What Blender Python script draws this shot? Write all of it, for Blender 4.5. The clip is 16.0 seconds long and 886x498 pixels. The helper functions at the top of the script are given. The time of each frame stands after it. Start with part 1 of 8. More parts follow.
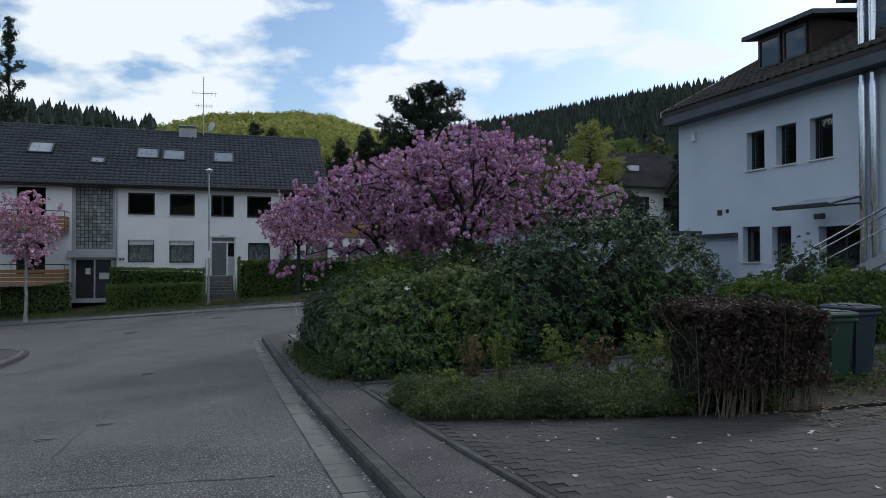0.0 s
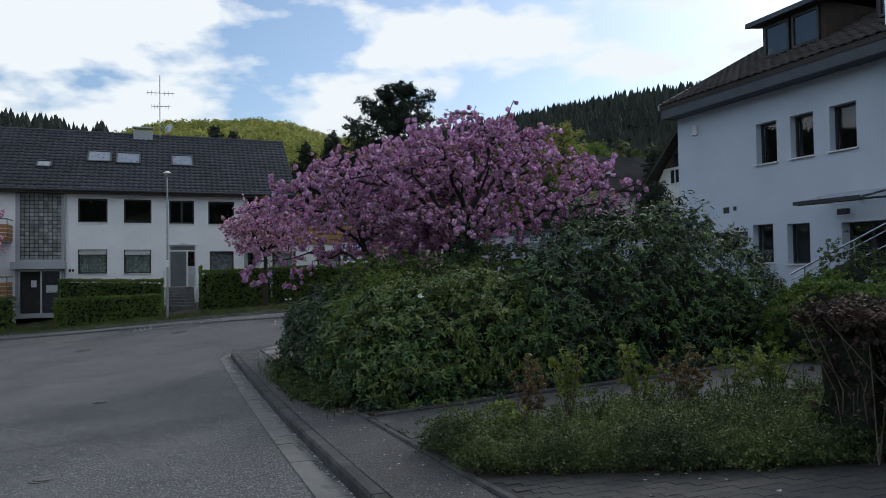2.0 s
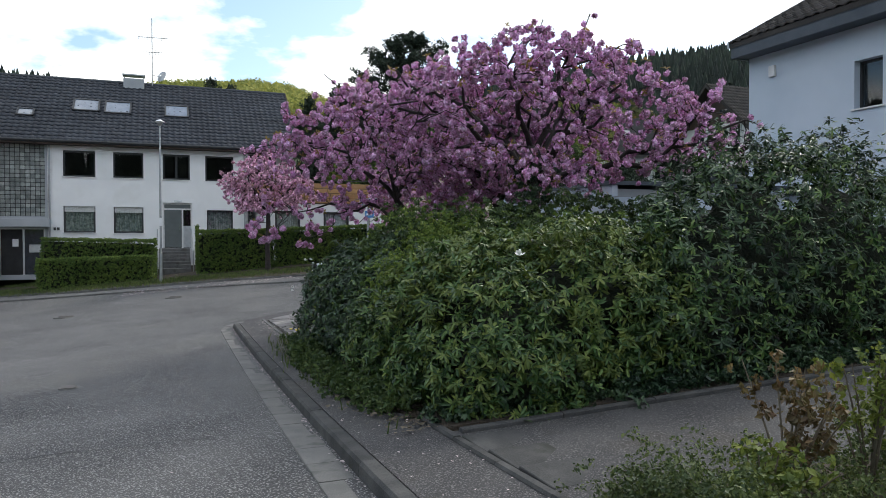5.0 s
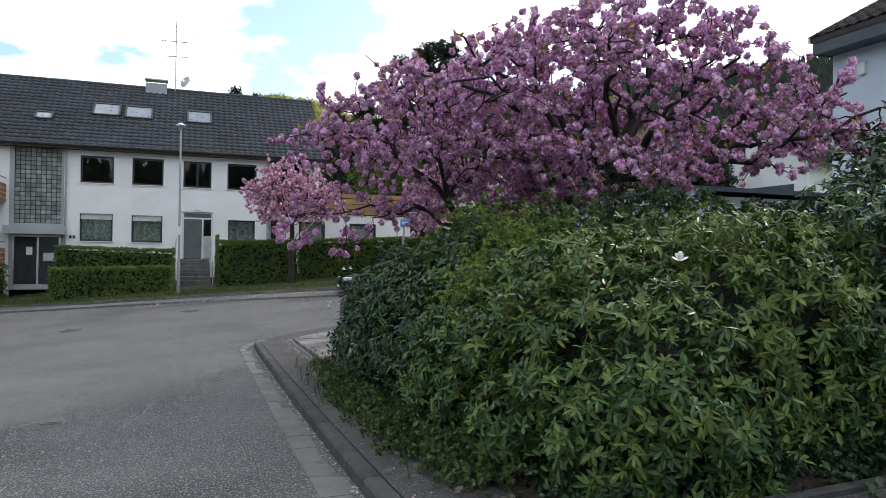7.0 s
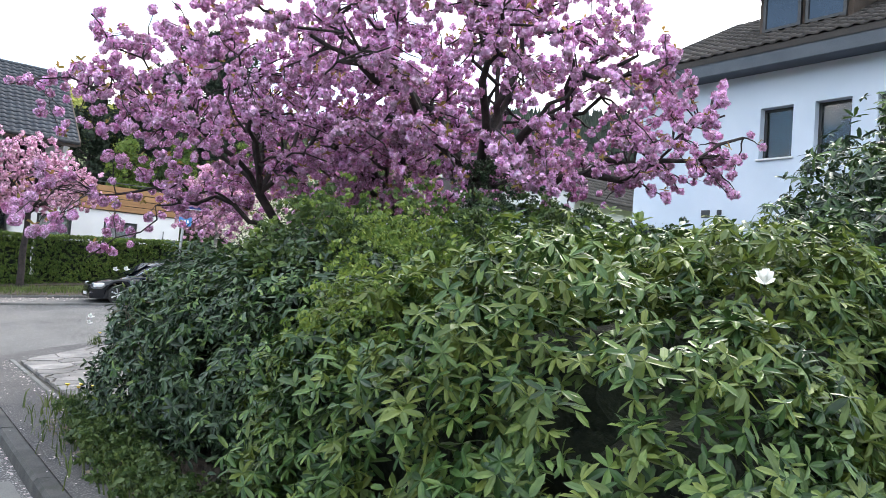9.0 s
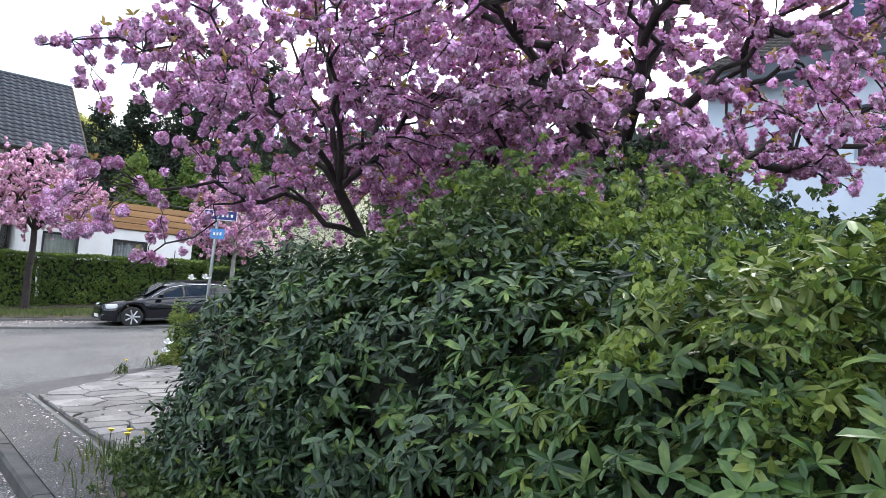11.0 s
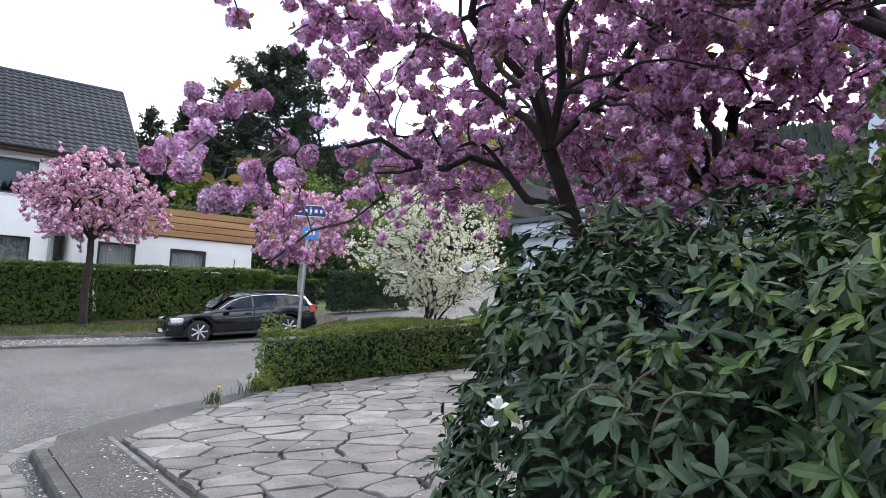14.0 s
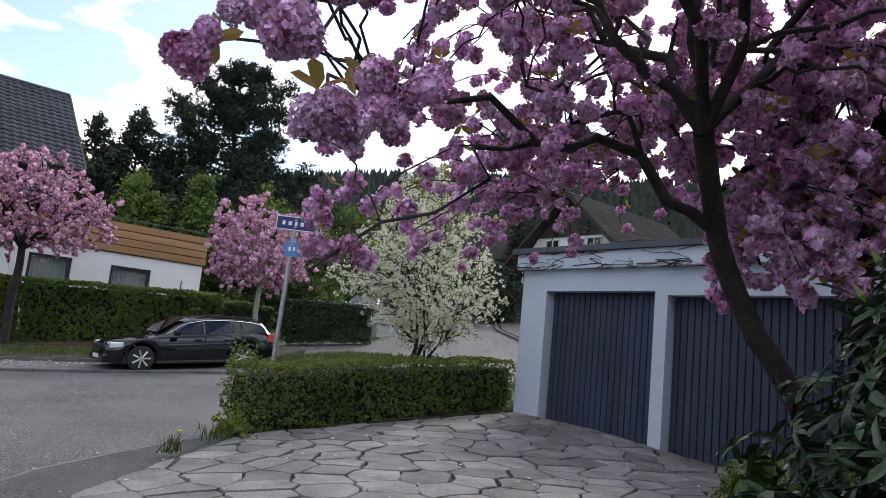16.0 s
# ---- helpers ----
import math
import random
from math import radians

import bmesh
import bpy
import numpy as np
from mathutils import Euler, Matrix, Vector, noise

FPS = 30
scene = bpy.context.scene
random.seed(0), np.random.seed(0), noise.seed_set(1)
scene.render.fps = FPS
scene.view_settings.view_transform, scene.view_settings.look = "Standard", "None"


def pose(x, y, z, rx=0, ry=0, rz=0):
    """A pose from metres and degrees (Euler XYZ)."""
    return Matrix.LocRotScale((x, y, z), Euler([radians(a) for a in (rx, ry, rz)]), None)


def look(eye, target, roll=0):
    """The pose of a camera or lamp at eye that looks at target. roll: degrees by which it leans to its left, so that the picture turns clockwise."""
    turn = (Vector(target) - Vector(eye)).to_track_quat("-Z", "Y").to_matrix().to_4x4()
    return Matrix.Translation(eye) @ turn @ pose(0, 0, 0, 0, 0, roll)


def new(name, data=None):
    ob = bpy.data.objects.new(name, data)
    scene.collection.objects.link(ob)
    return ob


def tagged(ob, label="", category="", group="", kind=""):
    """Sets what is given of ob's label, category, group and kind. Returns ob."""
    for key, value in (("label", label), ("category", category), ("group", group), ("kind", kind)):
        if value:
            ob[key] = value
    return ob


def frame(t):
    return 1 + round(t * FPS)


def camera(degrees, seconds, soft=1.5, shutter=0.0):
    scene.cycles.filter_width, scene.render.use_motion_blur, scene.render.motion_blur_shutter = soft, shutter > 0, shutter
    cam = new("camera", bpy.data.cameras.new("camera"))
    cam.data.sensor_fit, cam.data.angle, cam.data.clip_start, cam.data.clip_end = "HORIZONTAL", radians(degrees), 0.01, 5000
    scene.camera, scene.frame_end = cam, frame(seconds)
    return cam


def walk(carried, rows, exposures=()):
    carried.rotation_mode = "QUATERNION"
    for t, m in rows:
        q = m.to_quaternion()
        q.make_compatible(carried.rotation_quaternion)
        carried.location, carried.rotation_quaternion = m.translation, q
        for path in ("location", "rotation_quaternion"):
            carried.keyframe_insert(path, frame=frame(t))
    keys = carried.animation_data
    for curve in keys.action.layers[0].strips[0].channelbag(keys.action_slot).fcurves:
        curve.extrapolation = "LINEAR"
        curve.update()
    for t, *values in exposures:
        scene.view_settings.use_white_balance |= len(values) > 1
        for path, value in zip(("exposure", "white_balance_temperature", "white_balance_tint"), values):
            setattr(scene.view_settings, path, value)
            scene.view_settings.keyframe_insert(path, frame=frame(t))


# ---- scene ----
cam = camera(64.6, 16.0, soft=0.6)
PATH = [
    (0, (0.526, 1.818, 1.831), (1.154, 3.717, 1.865), -0.0),
    (0.5, (0.485, 2.358, 1.823), (1.12, 4.254, 1.813), -0.4),
    (1, (0.451, 2.933, 1.807), (1.128, 4.815, 1.79), -0.5),
    (1.5, (0.401, 3.484, 1.769), (1.166, 5.332, 1.746), -0.7),
    (2, (0.395, 3.961, 1.748), (1.127, 5.821, 1.804), -0.8),
    (2.5, (0.41, 4.498, 1.709), (1.167, 6.349, 1.729), -0.3),
    (3, (0.423, 4.984, 1.684), (1.135, 6.853, 1.655), 0.4),
    (3.5, (0.435, 5.489, 1.653), (1.117, 7.367, 1.589), 1.6),
    (4, (0.401, 6.014, 1.638), (1.159, 7.86, 1.503), 1.4),
    (4.2, (0.431, 6.223, 1.626), (1.162, 8.081, 1.508), 0.6),
    (6.3, (0.563, 8.52, 1.439), (1.326, 10.369, 1.436), -0.8),
    (6.5, (0.569, 8.706, 1.437), (1.329, 10.555, 1.366), 0.1),
    (7, (0.669, 9.209, 1.391), (1.358, 11.087, 1.403), 0.8),
    (7.5, (0.739, 9.754, 1.354), (1.525, 11.593, 1.315), 1.3),
    (8, (0.854, 10.276, 1.34), (1.82, 12.027, 1.282), 1.9),
    (8.2, (0.888, 10.472, 1.339), (1.998, 12.135, 1.329), 2.8),
    (10.3, (0.925, 13.045, 1.123), (2.213, 14.565, 1.288), 4.5),
    (10.5, (0.942, 13.204, 1.114), (2.215, 14.736, 1.295), 4.2),
    (11, (0.949, 13.575, 1.106), (2.203, 15.125, 1.264), 4.1),
    (11.5, (0.931, 14.025, 1.095), (2.202, 15.565, 1.212), 3.3),
    (12, (0.948, 14.495, 1.054), (2.173, 16.07, 1.187), 4.0),
    (12.5, (0.963, 14.988, 1.027), (2.199, 16.554, 1.16), 3.8),
    (13, (1.023, 15.468, 1.013), (2.215, 17.071, 1.112), 3.8),
    (13.5, (1.07, 15.914, 1.012), (2.245, 17.529, 1.113), 4.0),
    (14, (1.094, 16.353, 1.015), (2.266, 17.964, 1.188), 3.0),
    (14.5, (1.165, 16.785, 0.991), (2.327, 18.395, 1.228), 3.0),
    (15, (1.209, 17.216, 0.973), (2.454, 18.756, 1.246), 3.1),
    (15.5, (1.251, 17.647, 0.985), (2.472, 19.208, 1.254), 4.0),
    (16, (1.313, 18.143, 0.935), (2.596, 19.649, 1.226), 5.7),
]
walk(cam, [(t, look(eye, target, roll)) for t, eye, target, roll in PATH],
     exposures=[(t, stops, float(np.interp(t, [0, 2.5, 4, 7, 11, 16], [5900, 6050, 6250, 6500, 6300, 6350])), float(np.interp(t, [0, 4, 8, 11, 16], [5, 6, 6, 9, 12]))) for t, stops in ((0, -0.63), (1.5, -0.64), (2.1, -0.64), (3.0, -0.36), (3.5, -0.40), (4.0, 0.14), (6.4, 0.0), (7.1, 0.36), (7.6, 0.82), (8.2, 1.46), (10.4, 1.28), (11.0, 1.32), (11.5, 1.54), (12.1, 1.70), (12.5, 1.72), (13.0, 1.62), (14.0, 1.08), (14.5, 0.62), (15.0, 0.62), (15.5, 0.5), (16.0, 0.27))])

# ---- sky and sun ----
SUN_ELEVATION, SUN_AZIMUTH = 40.0, 62.0
world = bpy.data.worlds.new("sky")
scene.world = world
world.use_nodes = True
wn, wl = world.node_tree.nodes, world.node_tree.links
wn.clear()
w_out = wn.new("ShaderNodeOutputWorld")
w_bg = wn.new("ShaderNodeBackground")
w_sky = wn.new("ShaderNodeTexSky")
w_sky.sky_type = "NISHITA"
w_sky.sun_disc = False
w_sky.sun_elevation = radians(SUN_ELEVATION)
w_sky.sun_rotation = radians(SUN_AZIMUTH)
w_sky.air_density, w_sky.dust_density, w_sky.ozone_density = 1.0, 1.4, 1.2
w_tc = wn.new("ShaderNodeTexCoord")
w_sep = wn.new("ShaderNodeSeparateXYZ")
wl.new(w_tc.outputs["Generated"], w_sep.inputs[0])


def wmath(op, a, b):
    n = wn.new("ShaderNodeMath")
    n.operation = op
    for k, v in enumerate((a, b)):
        if isinstance(v, (int, float)):
            n.inputs[k].default_value = v
        else:
            wl.new(v, n.inputs[k])
    return n.outputs[0]


w_h = wmath("MAXIMUM", w_sep.outputs[2], 0.02)
w_h = wmath("ADD", w_h, 0.12)
w_comb = wn.new("ShaderNodeCombineXYZ")
wl.new(w_sep.outputs[0], w_comb.inputs[0])
wl.new(w_sep.outputs[1], w_comb.inputs[1])
wl.new(wmath("MULTIPLY", w_h, 2.2), w_comb.inputs[2])
w_cloud = wn.new("ShaderNodeTexNoise")
w_cloud.inputs["Scale"].default_value = 4.4
w_cloud.inputs["Detail"].default_value = 7.0
w_cloud.inputs["Roughness"].default_value = 0.5
wl.new(w_comb.outputs[0], w_cloud.inputs["Vector"])
w_ramp = wn.new("ShaderNodeValToRGB")
w_ramp.color_ramp.elements[0].position, w_ramp.color_ramp.elements[0].color = 0.47, (0, 0, 0, 1)
w_ramp.color_ramp.elements[1].position, w_ramp.color_ramp.elements[1].color = 0.54, (1, 1, 1, 1)
wl.new(w_cloud.outputs["Fac"], w_ramp.inputs[0])
w_scale = wn.new("ShaderNodeMix")
w_scale.data_type, w_scale.blend_type = "RGBA", "MULTIPLY"
w_scale.inputs[0].default_value = 1.0
wl.new(w_sky.outputs[0], w_scale.inputs[6])
w_scale.inputs[7].default_value = (0.205, 0.205, 0.205, 1)
w_mix = wn.new("ShaderNodeMix")
w_mix.data_type = "RGBA"
wl.new(w_ramp.outputs[0], w_mix.inputs[0])
wl.new(w_scale.outputs[2], w_mix.inputs[6])
w_mix.inputs[7].default_value = (1.45, 1.44, 1.44, 1)
wl.new(w_mix.outputs[2], w_bg.inputs[0])
w_bg.inputs[1].default_value = 1.0
wl.new(w_bg.outputs[0], w_out.inputs[0])

sun_data = bpy.data.lights.new("sun", "SUN")
sun_data.energy, sun_data.angle, sun_data.color = 1.3, radians(12), (1.0, 0.93, 0.84)
sun = new("sun", sun_data)
sa, se = radians(SUN_AZIMUTH), radians(SUN_ELEVATION)
sun_from = Vector((math.sin(sa) * math.cos(se), math.cos(sa) * math.cos(se), math.sin(se)))
sun.matrix_world = look(sun_from * 60, (0, 0, 0))

# ---- materials ----
def rgba(c):
    return (c[0], c[1], c[2], 1.0)


def material(name, c1, c2, rough=0.7, scale=8.0, fine=60.0, bump=0.2, bump_dist=0.01, metal=0.0, spec=0.5,
             vary=0.0, spots=None, spot_scale=3.0, spot_cut=0.62, island=0.0, translucent=0.0, stretch=None, specks=None, speck_scale=70.0):
    """A surface of two blended tones with a large and a fine noise, optional stains, and piece-to-piece variation."""
    m = bpy.data.materials.new(name)
    m.use_nodes = True
    nt = m.node_tree
    n, l = nt.nodes, nt.links
    b = n["Principled BSDF"]
    tc = n.new("ShaderNodeTexCoord")
    src = tc.outputs["Object"]
    if stretch:
        mp = n.new("ShaderNodeMapping")
        mp.inputs["Scale"].default_value = stretch
        l.new(src, mp.inputs[0])
        src = mp.outputs[0]
    big, small = n.new("ShaderNodeTexNoise"), n.new("ShaderNodeTexNoise")
    for t, s, d in ((big, scale, 4.0), (small, fine, 3.0)):
        t.inputs["Scale"].default_value, t.inputs["Detail"].default_value = s, d
        l.new(src, t.inputs["Vector"])
    add = n.new("ShaderNodeMath")
    add.operation = "MULTIPLY_ADD"
    l.new(small.outputs["Fac"], add.inputs[0])
    add.inputs[1].default_value = 0.6
    sub = n.new("ShaderNodeMath")
    sub.operation = "SUBTRACT"
    l.new(big.outputs["Fac"], sub.inputs[0])
    sub.inputs[1].default_value = 0.3
    l.new(sub.outputs[0], add.inputs[2])
    fac = add.outputs[0]
    sharp = n.new("ShaderNodeMapRange")
    sharp.inputs[1].default_value, sharp.inputs[2].default_value = 0.28, 0.72
    l.new(fac, sharp.inputs[0])
    fac = sharp.outputs[0]
    mix = n.new("ShaderNodeMix")
    mix.data_type = "RGBA"
    l.new(fac, mix.inputs[0])
    mix.inputs[6].default_value, mix.inputs[7].default_value = rgba(c1), rgba(c2)
    col = mix.outputs[2]
    if spots:
        sn = n.new("ShaderNodeTexNoise")
        sn.inputs["Scale"].default_value, sn.inputs["Detail"].default_value = spot_scale, 6.0
        l.new(src, sn.inputs["Vector"])
        r = n.new("ShaderNodeMapRange")
        r.inputs[1].default_value, r.inputs[2].default_value = spot_cut - 0.05, spot_cut + 0.06
        l.new(sn.outputs["Fac"], r.inputs[0])
        mx = n.new("ShaderNodeMix")
        mx.data_type = "RGBA"
        l.new(r.outputs[0], mx.inputs[0])
        l.new(col, mx.inputs[6])
        mx.inputs[7].default_value = rgba(spots)
        col = mx.outputs[2]
    if specks:
        pn = n.new("ShaderNodeTexNoise")
        pn.inputs["Scale"].default_value, pn.inputs["Detail"].default_value = speck_scale, 1.0
        l.new(src, pn.inputs["Vector"])
        pr = n.new("ShaderNodeMapRange")
        pr.inputs[1].default_value, pr.inputs[2].default_value = 0.54, 0.66
        l.new(pn.outputs["Fac"], pr.inputs[0])
        px = n.new("ShaderNodeMix")
        px.data_type = "RGBA"
        l.new(pr.outputs[0], px.inputs[0])
        l.new(col, px.inputs[6])
        px.inputs[7].default_value = rgba(specks)
        col = px.outputs[2]
    for amount, kind in ((vary, "object"), (island, "island")):
        if amount:
            if kind == "object":
                rnd = n.new("ShaderNodeObjectInfo").outputs["Random"]
            else:
                rnd = n.new("ShaderNodeNewGeometry").outputs["Random Per Island"]
            mr = n.new("ShaderNodeMapRange")
            mr.inputs[3].default_value, mr.inputs[4].default_value = 1 - amount, 1 + amount
            l.new(rnd, mr.inputs[0])
            hs = n.new("ShaderNodeHueSaturation")
            l.new(mr.outputs[0], hs.inputs["Value"])
            l.new(col, hs.inputs["Color"])
            if kind == "island":
                m2 = n.new("ShaderNodeMapRange")
                m2.inputs[3].default_value, m2.inputs[4].default_value = 0.5 + amount * 0.06, 0.5 - amount * 0.06
                l.new(rnd, m2.inputs[0])
                l.new(m2.outputs[0], hs.inputs["Hue"])
            col = hs.outputs[0]
    l.new(col, b.inputs["Base Color"])
    b.inputs["Roughness"].default_value = rough
    b.inputs["Metallic"].default_value = metal
    b.inputs["Specular IOR Level"].default_value = spec
    if bump:
        bp = n.new("ShaderNodeBump")
        bp.inputs["Strength"].default_value, bp.inputs["Distance"].default_value = bump, bump_dist
        l.new(small.outputs["Fac"], bp.inputs["Height"])
        l.new(bp.outputs[0], b.inputs["Normal"])
    if translucent:
        tr = n.new("ShaderNodeBsdfTranslucent")
        l.new(col, tr.inputs[0])
        ms = n.new("ShaderNodeMixShader")
        ms.inputs[0].default_value = translucent
        l.new(b.outputs[0], ms.inputs[1])
        l.new(tr.outputs[0], ms.inputs[2])
        l.new(ms.outputs[0], n["Material Output"].inputs[0])
    return m


def glass_material(name, tint=(0.9, 0.93, 0.95), rough=0.0):
    m = bpy.data.materials.new(name)
    m.use_nodes = True
    b = m.node_tree.nodes["Principled BSDF"]
    b.inputs["Base Color"].default_value = rgba(tint)
    b.inputs["Transmission Weight"].default_value = 1.0
    b.inputs["Roughness"].default_value = rough
    b.inputs["IOR"].default_value = 1.45
    return m


M_ASPHALT = material("asphalt", (0.026, 0.026, 0.028), (0.088, 0.086, 0.087), 0.85, 0.6, 55, 0.9, 0.008, spots=(0.075, 0.073, 0.07), spot_scale=0.35, spot_cut=0.62, specks=(0.29, 0.285, 0.28), speck_scale=62)
M_ASPHALT_DARK = material("pavement_asphalt", (0.027, 0.026, 0.028), (0.062, 0.060, 0.060), 0.9, 1.6, 60, 0.5, 0.006, spots=(0.045, 0.04, 0.036), spot_scale=1.3, specks=(0.16, 0.15, 0.15), speck_scale=75)
M_CONCRETE = material("kerb_concrete", (0.085, 0.085, 0.086), (0.155, 0.152, 0.148), 0.85, 3.0, 80, 0.35, 0.006, vary=0.12, spots=(0.08, 0.08, 0.072), spot_scale=4)
M_GUTTER = material("gutter_concrete", (0.115, 0.114, 0.110), (0.19, 0.185, 0.175), 0.85, 3.0, 90, 0.35, 0.005, vary=0.12, spots=(0.09, 0.09, 0.085), spot_scale=3)
# Darker all over than the gutter concrete, with random blotches.
M_KERB = material("dark_kerb_stone", (0.030, 0.030, 0.031), (0.080, 0.078, 0.075), 0.88, 4.0, 80, 0.4, 0.006, vary=0.18, spots=(0.035, 0.036, 0.030), spot_scale=3)
M_PAVER = material("concrete_paver", (0.026, 0.0255, 0.0255), (0.062, 0.059, 0.056), 0.85, 2.0, 90, 0.3, 0.004, vary=0.2, island=0.16)
M_FLAG = material("flagstone", (0.085, 0.082, 0.082), (0.225, 0.213, 0.208), 0.8, 2.5, 45, 0.5, 0.008, vary=0.32, spots=(0.17, 0.16, 0.15), spot_scale=5)
M_MORTAR = material("mortar_joint", (0.030, 0.028, 0.023), (0.065, 0.06, 0.05), 0.95, 6, 90, 0.5, 0.01)
M_SAND = material("joint_sand", (0.022, 0.021, 0.020), (0.044, 0.041, 0.038), 0.95, 2.0, 90, 0.4, 0.005)
M_EARTH = material("earth", (0.030, 0.022, 0.016), (0.075, 0.058, 0.042), 0.95, 5, 60, 0.8, 0.03)
M_GRASS_GROUND = material("meadow", (0.035, 0.055, 0.016), (0.085, 0.105, 0.035), 0.95, 0.25, 25, 0.6, 0.05)
M_GRASS = material("grass", (0.05, 0.085, 0.018), (0.12, 0.15, 0.045), 0.8, 3, 40, 0, island=0.3, translucent=0.3)
M_PLASTER = material("white_plaster", (0.80, 0.80, 0.80), (0.86, 0.86, 0.86), 0.9, 1.0, 140, 0.25, 0.004, spots=(0.79, 0.79, 0.78), spot_scale=0.8)
# White plaster with its bluish skylit shade put into the colour.
M_PLASTER_SHADED = material("white_plaster_shade_tint", (0.50, 0.57, 0.66), (0.58, 0.64, 0.73), 0.9, 0.8, 140, 0.25, 0.004)
# Pale blue-grey colour paints the bright sky mirrored in the roof panes.
M_SKYLIGHT = material("pale_sky_reflection_pane", (0.20, 0.23, 0.28), (0.30, 0.33, 0.38), 0.08, 2, 30, 0, spec=0.8)
M_PLASTER_GREY = material("grey_plaster", (0.34, 0.36, 0.39), (0.42, 0.44, 0.46), 0.9, 1.0, 140, 0.25, 0.004)
M_ROOFTILE = material("dark_roof_tile", (0.017, 0.021, 0.030), (0.038, 0.044, 0.058), 0.5, 0.6, 30, 0.2, 0.005, island=0.16)
M_SLATE = material("brown_roof_tile", (0.030, 0.026, 0.024), (0.062, 0.054, 0.049), 0.8, 1.2, 30, 0.3, 0.005, island=0.25)
M_FASCIA = material("slate_blue_fascia", (0.050, 0.062, 0.080), (0.080, 0.094, 0.115), 0.6, 2, 40, 0.15, 0.003)
M_FRAME = material("anthracite_frame", (0.020, 0.022, 0.025), (0.040, 0.042, 0.046), 0.45, 4, 60, 0.1, 0.002)
M_FRAME_WHITE = material("white_frame", (0.62, 0.62, 0.61), (0.75, 0.75, 0.74), 0.45, 4, 60, 0.05, 0.002)
M_SHUTTER = material("white_roller_blind", (0.60, 0.60, 0.59), (0.72, 0.72, 0.70), 0.6, 4, 60, 0.1, 0.002)
M_GLASS = glass_material("window_glass", (0.80, 0.85, 0.88))
M_GLASSBLOCK = material("glass_block", (0.17, 0.19, 0.185), (0.34, 0.36, 0.34), 0.18, 2.5, 30, 0.3, 0.01, vary=0.3)
# Near-black paint that stands in for the darkness of unlit rooms.
M_DARKROOM = material("painted_room_dark", (0.018, 0.018, 0.02), (0.04, 0.04, 0.042), 0.9, 2, 20, 0)
M_CURTAIN = material("net_curtain", (0.10, 0.13, 0.12), (0.40, 0.43, 0.40), 0.9, 9, 45, 0.3, 0.01)
M_WOOD = material("brown_boards", (0.26, 0.135, 0.055), (0.40, 0.225, 0.10), 0.7, 1.5, 40, 0.3, 0.004, vary=0.15, stretch=(0.3, 2, 6))
M_WOOD_DARK = material("dark_timber", (0.035, 0.024, 0.018), (0.075, 0.052, 0.038), 0.75, 2, 40, 0.3, 0.004)
M_METAL = material("galvanised_steel", (0.34, 0.35, 0.36), (0.48, 0.49, 0.50), 0.42, 4, 60, 0.08, 0.002, metal=0.85)
M_STEEL = material("polished_steel", (0.66, 0.67, 0.69), (0.76, 0.77, 0.78), 0.16, 3, 50, 0.03, 0.002, metal=1.0)
M_ALU = material("alloy", (0.55, 0.56, 0.58), (0.70, 0.70, 0.72), 0.3, 6, 60, 0.03, 0.001, metal=0.9)
M_DOOR = material("grey_green_door", (0.09, 0.105, 0.105), (0.12, 0.135, 0.135), 0.55, 3, 50, 0.1, 0.002)
M_GARAGE = material("slate_blue_boards", (0.020, 0.030, 0.060), (0.038, 0.052, 0.092), 0.6, 1.4, 50, 0.2, 0.003, vary=0.1, stretch=(2, 4, 0.6))
M_BARK = material("cherry_bark", (0.012, 0.009, 0.009), (0.046, 0.035, 0.033), 0.9, 6, 55, 0.8, 0.012, stretch=(1, 1, 1.4))
M_BARK_PALE = material("pale_bark", (0.20, 0.19, 0.17), (0.42, 0.40, 0.37), 0.85, 6, 40, 0.4, 0.01)
M_TWIG = material("dry_twig", (0.09, 0.07, 0.05), (0.18, 0.15, 0.11), 0.9, 6, 40, 0.2, 0.005, island=0.3)
M_RHODO = material("rhododendron_leaf", (0.022, 0.052, 0.014), (0.082, 0.148, 0.038), 0.38, 2.0, 30, 0.12, 0.004, island=0.65, spec=0.30, translucent=0.05)
M_RHODO_DARK = material("laurel_leaf", (0.014, 0.036, 0.018), (0.048, 0.086, 0.038), 0.38, 2.0, 30, 0.12, 0.004, island=0.6, spec=0.34, translucent=0.03)
M_RHODO_LIGHT = material("young_leaf", (0.085, 0.130, 0.022), (0.150, 0.200, 0.045), 0.5, 3.0, 30, 0.1, 0.004, island=0.35, translucent=0.3)
M_SHRUB = material("shrub_leaf", (0.036, 0.070, 0.018), (0.085, 0.130, 0.035), 0.55, 2.0, 30, 0.1, 0.004, island=0.4, translucent=0.3)
M_LIME = material("fresh_green_leaf", (0.095, 0.155, 0.025), (0.18, 0.25, 0.05), 0.55, 2.0, 30, 0.1, 0.004, island=0.35, translucent=0.4)
# Near-black hull colour: the shade inside shrubs and hedges, painted on.
M_INNER_SHADE = material("inner_shade_hull", (0.008, 0.012, 0.007), (0.022, 0.028, 0.014), 0.95, 6, 30, 0.6, 0.03)
M_WILLOW = material("willow_leaf", (0.22, 0.25, 0.06), (0.36, 0.38, 0.12), 0.7, 1.0, 30, 0, island=0.3, translucent=0.5)
M_HEDGE = material("clipped_hedge_leaf", (0.072, 0.135, 0.025), (0.160, 0.235, 0.050), 0.6, 1.2, 30, 0.1, 0.004, island=0.5, translucent=0.4)
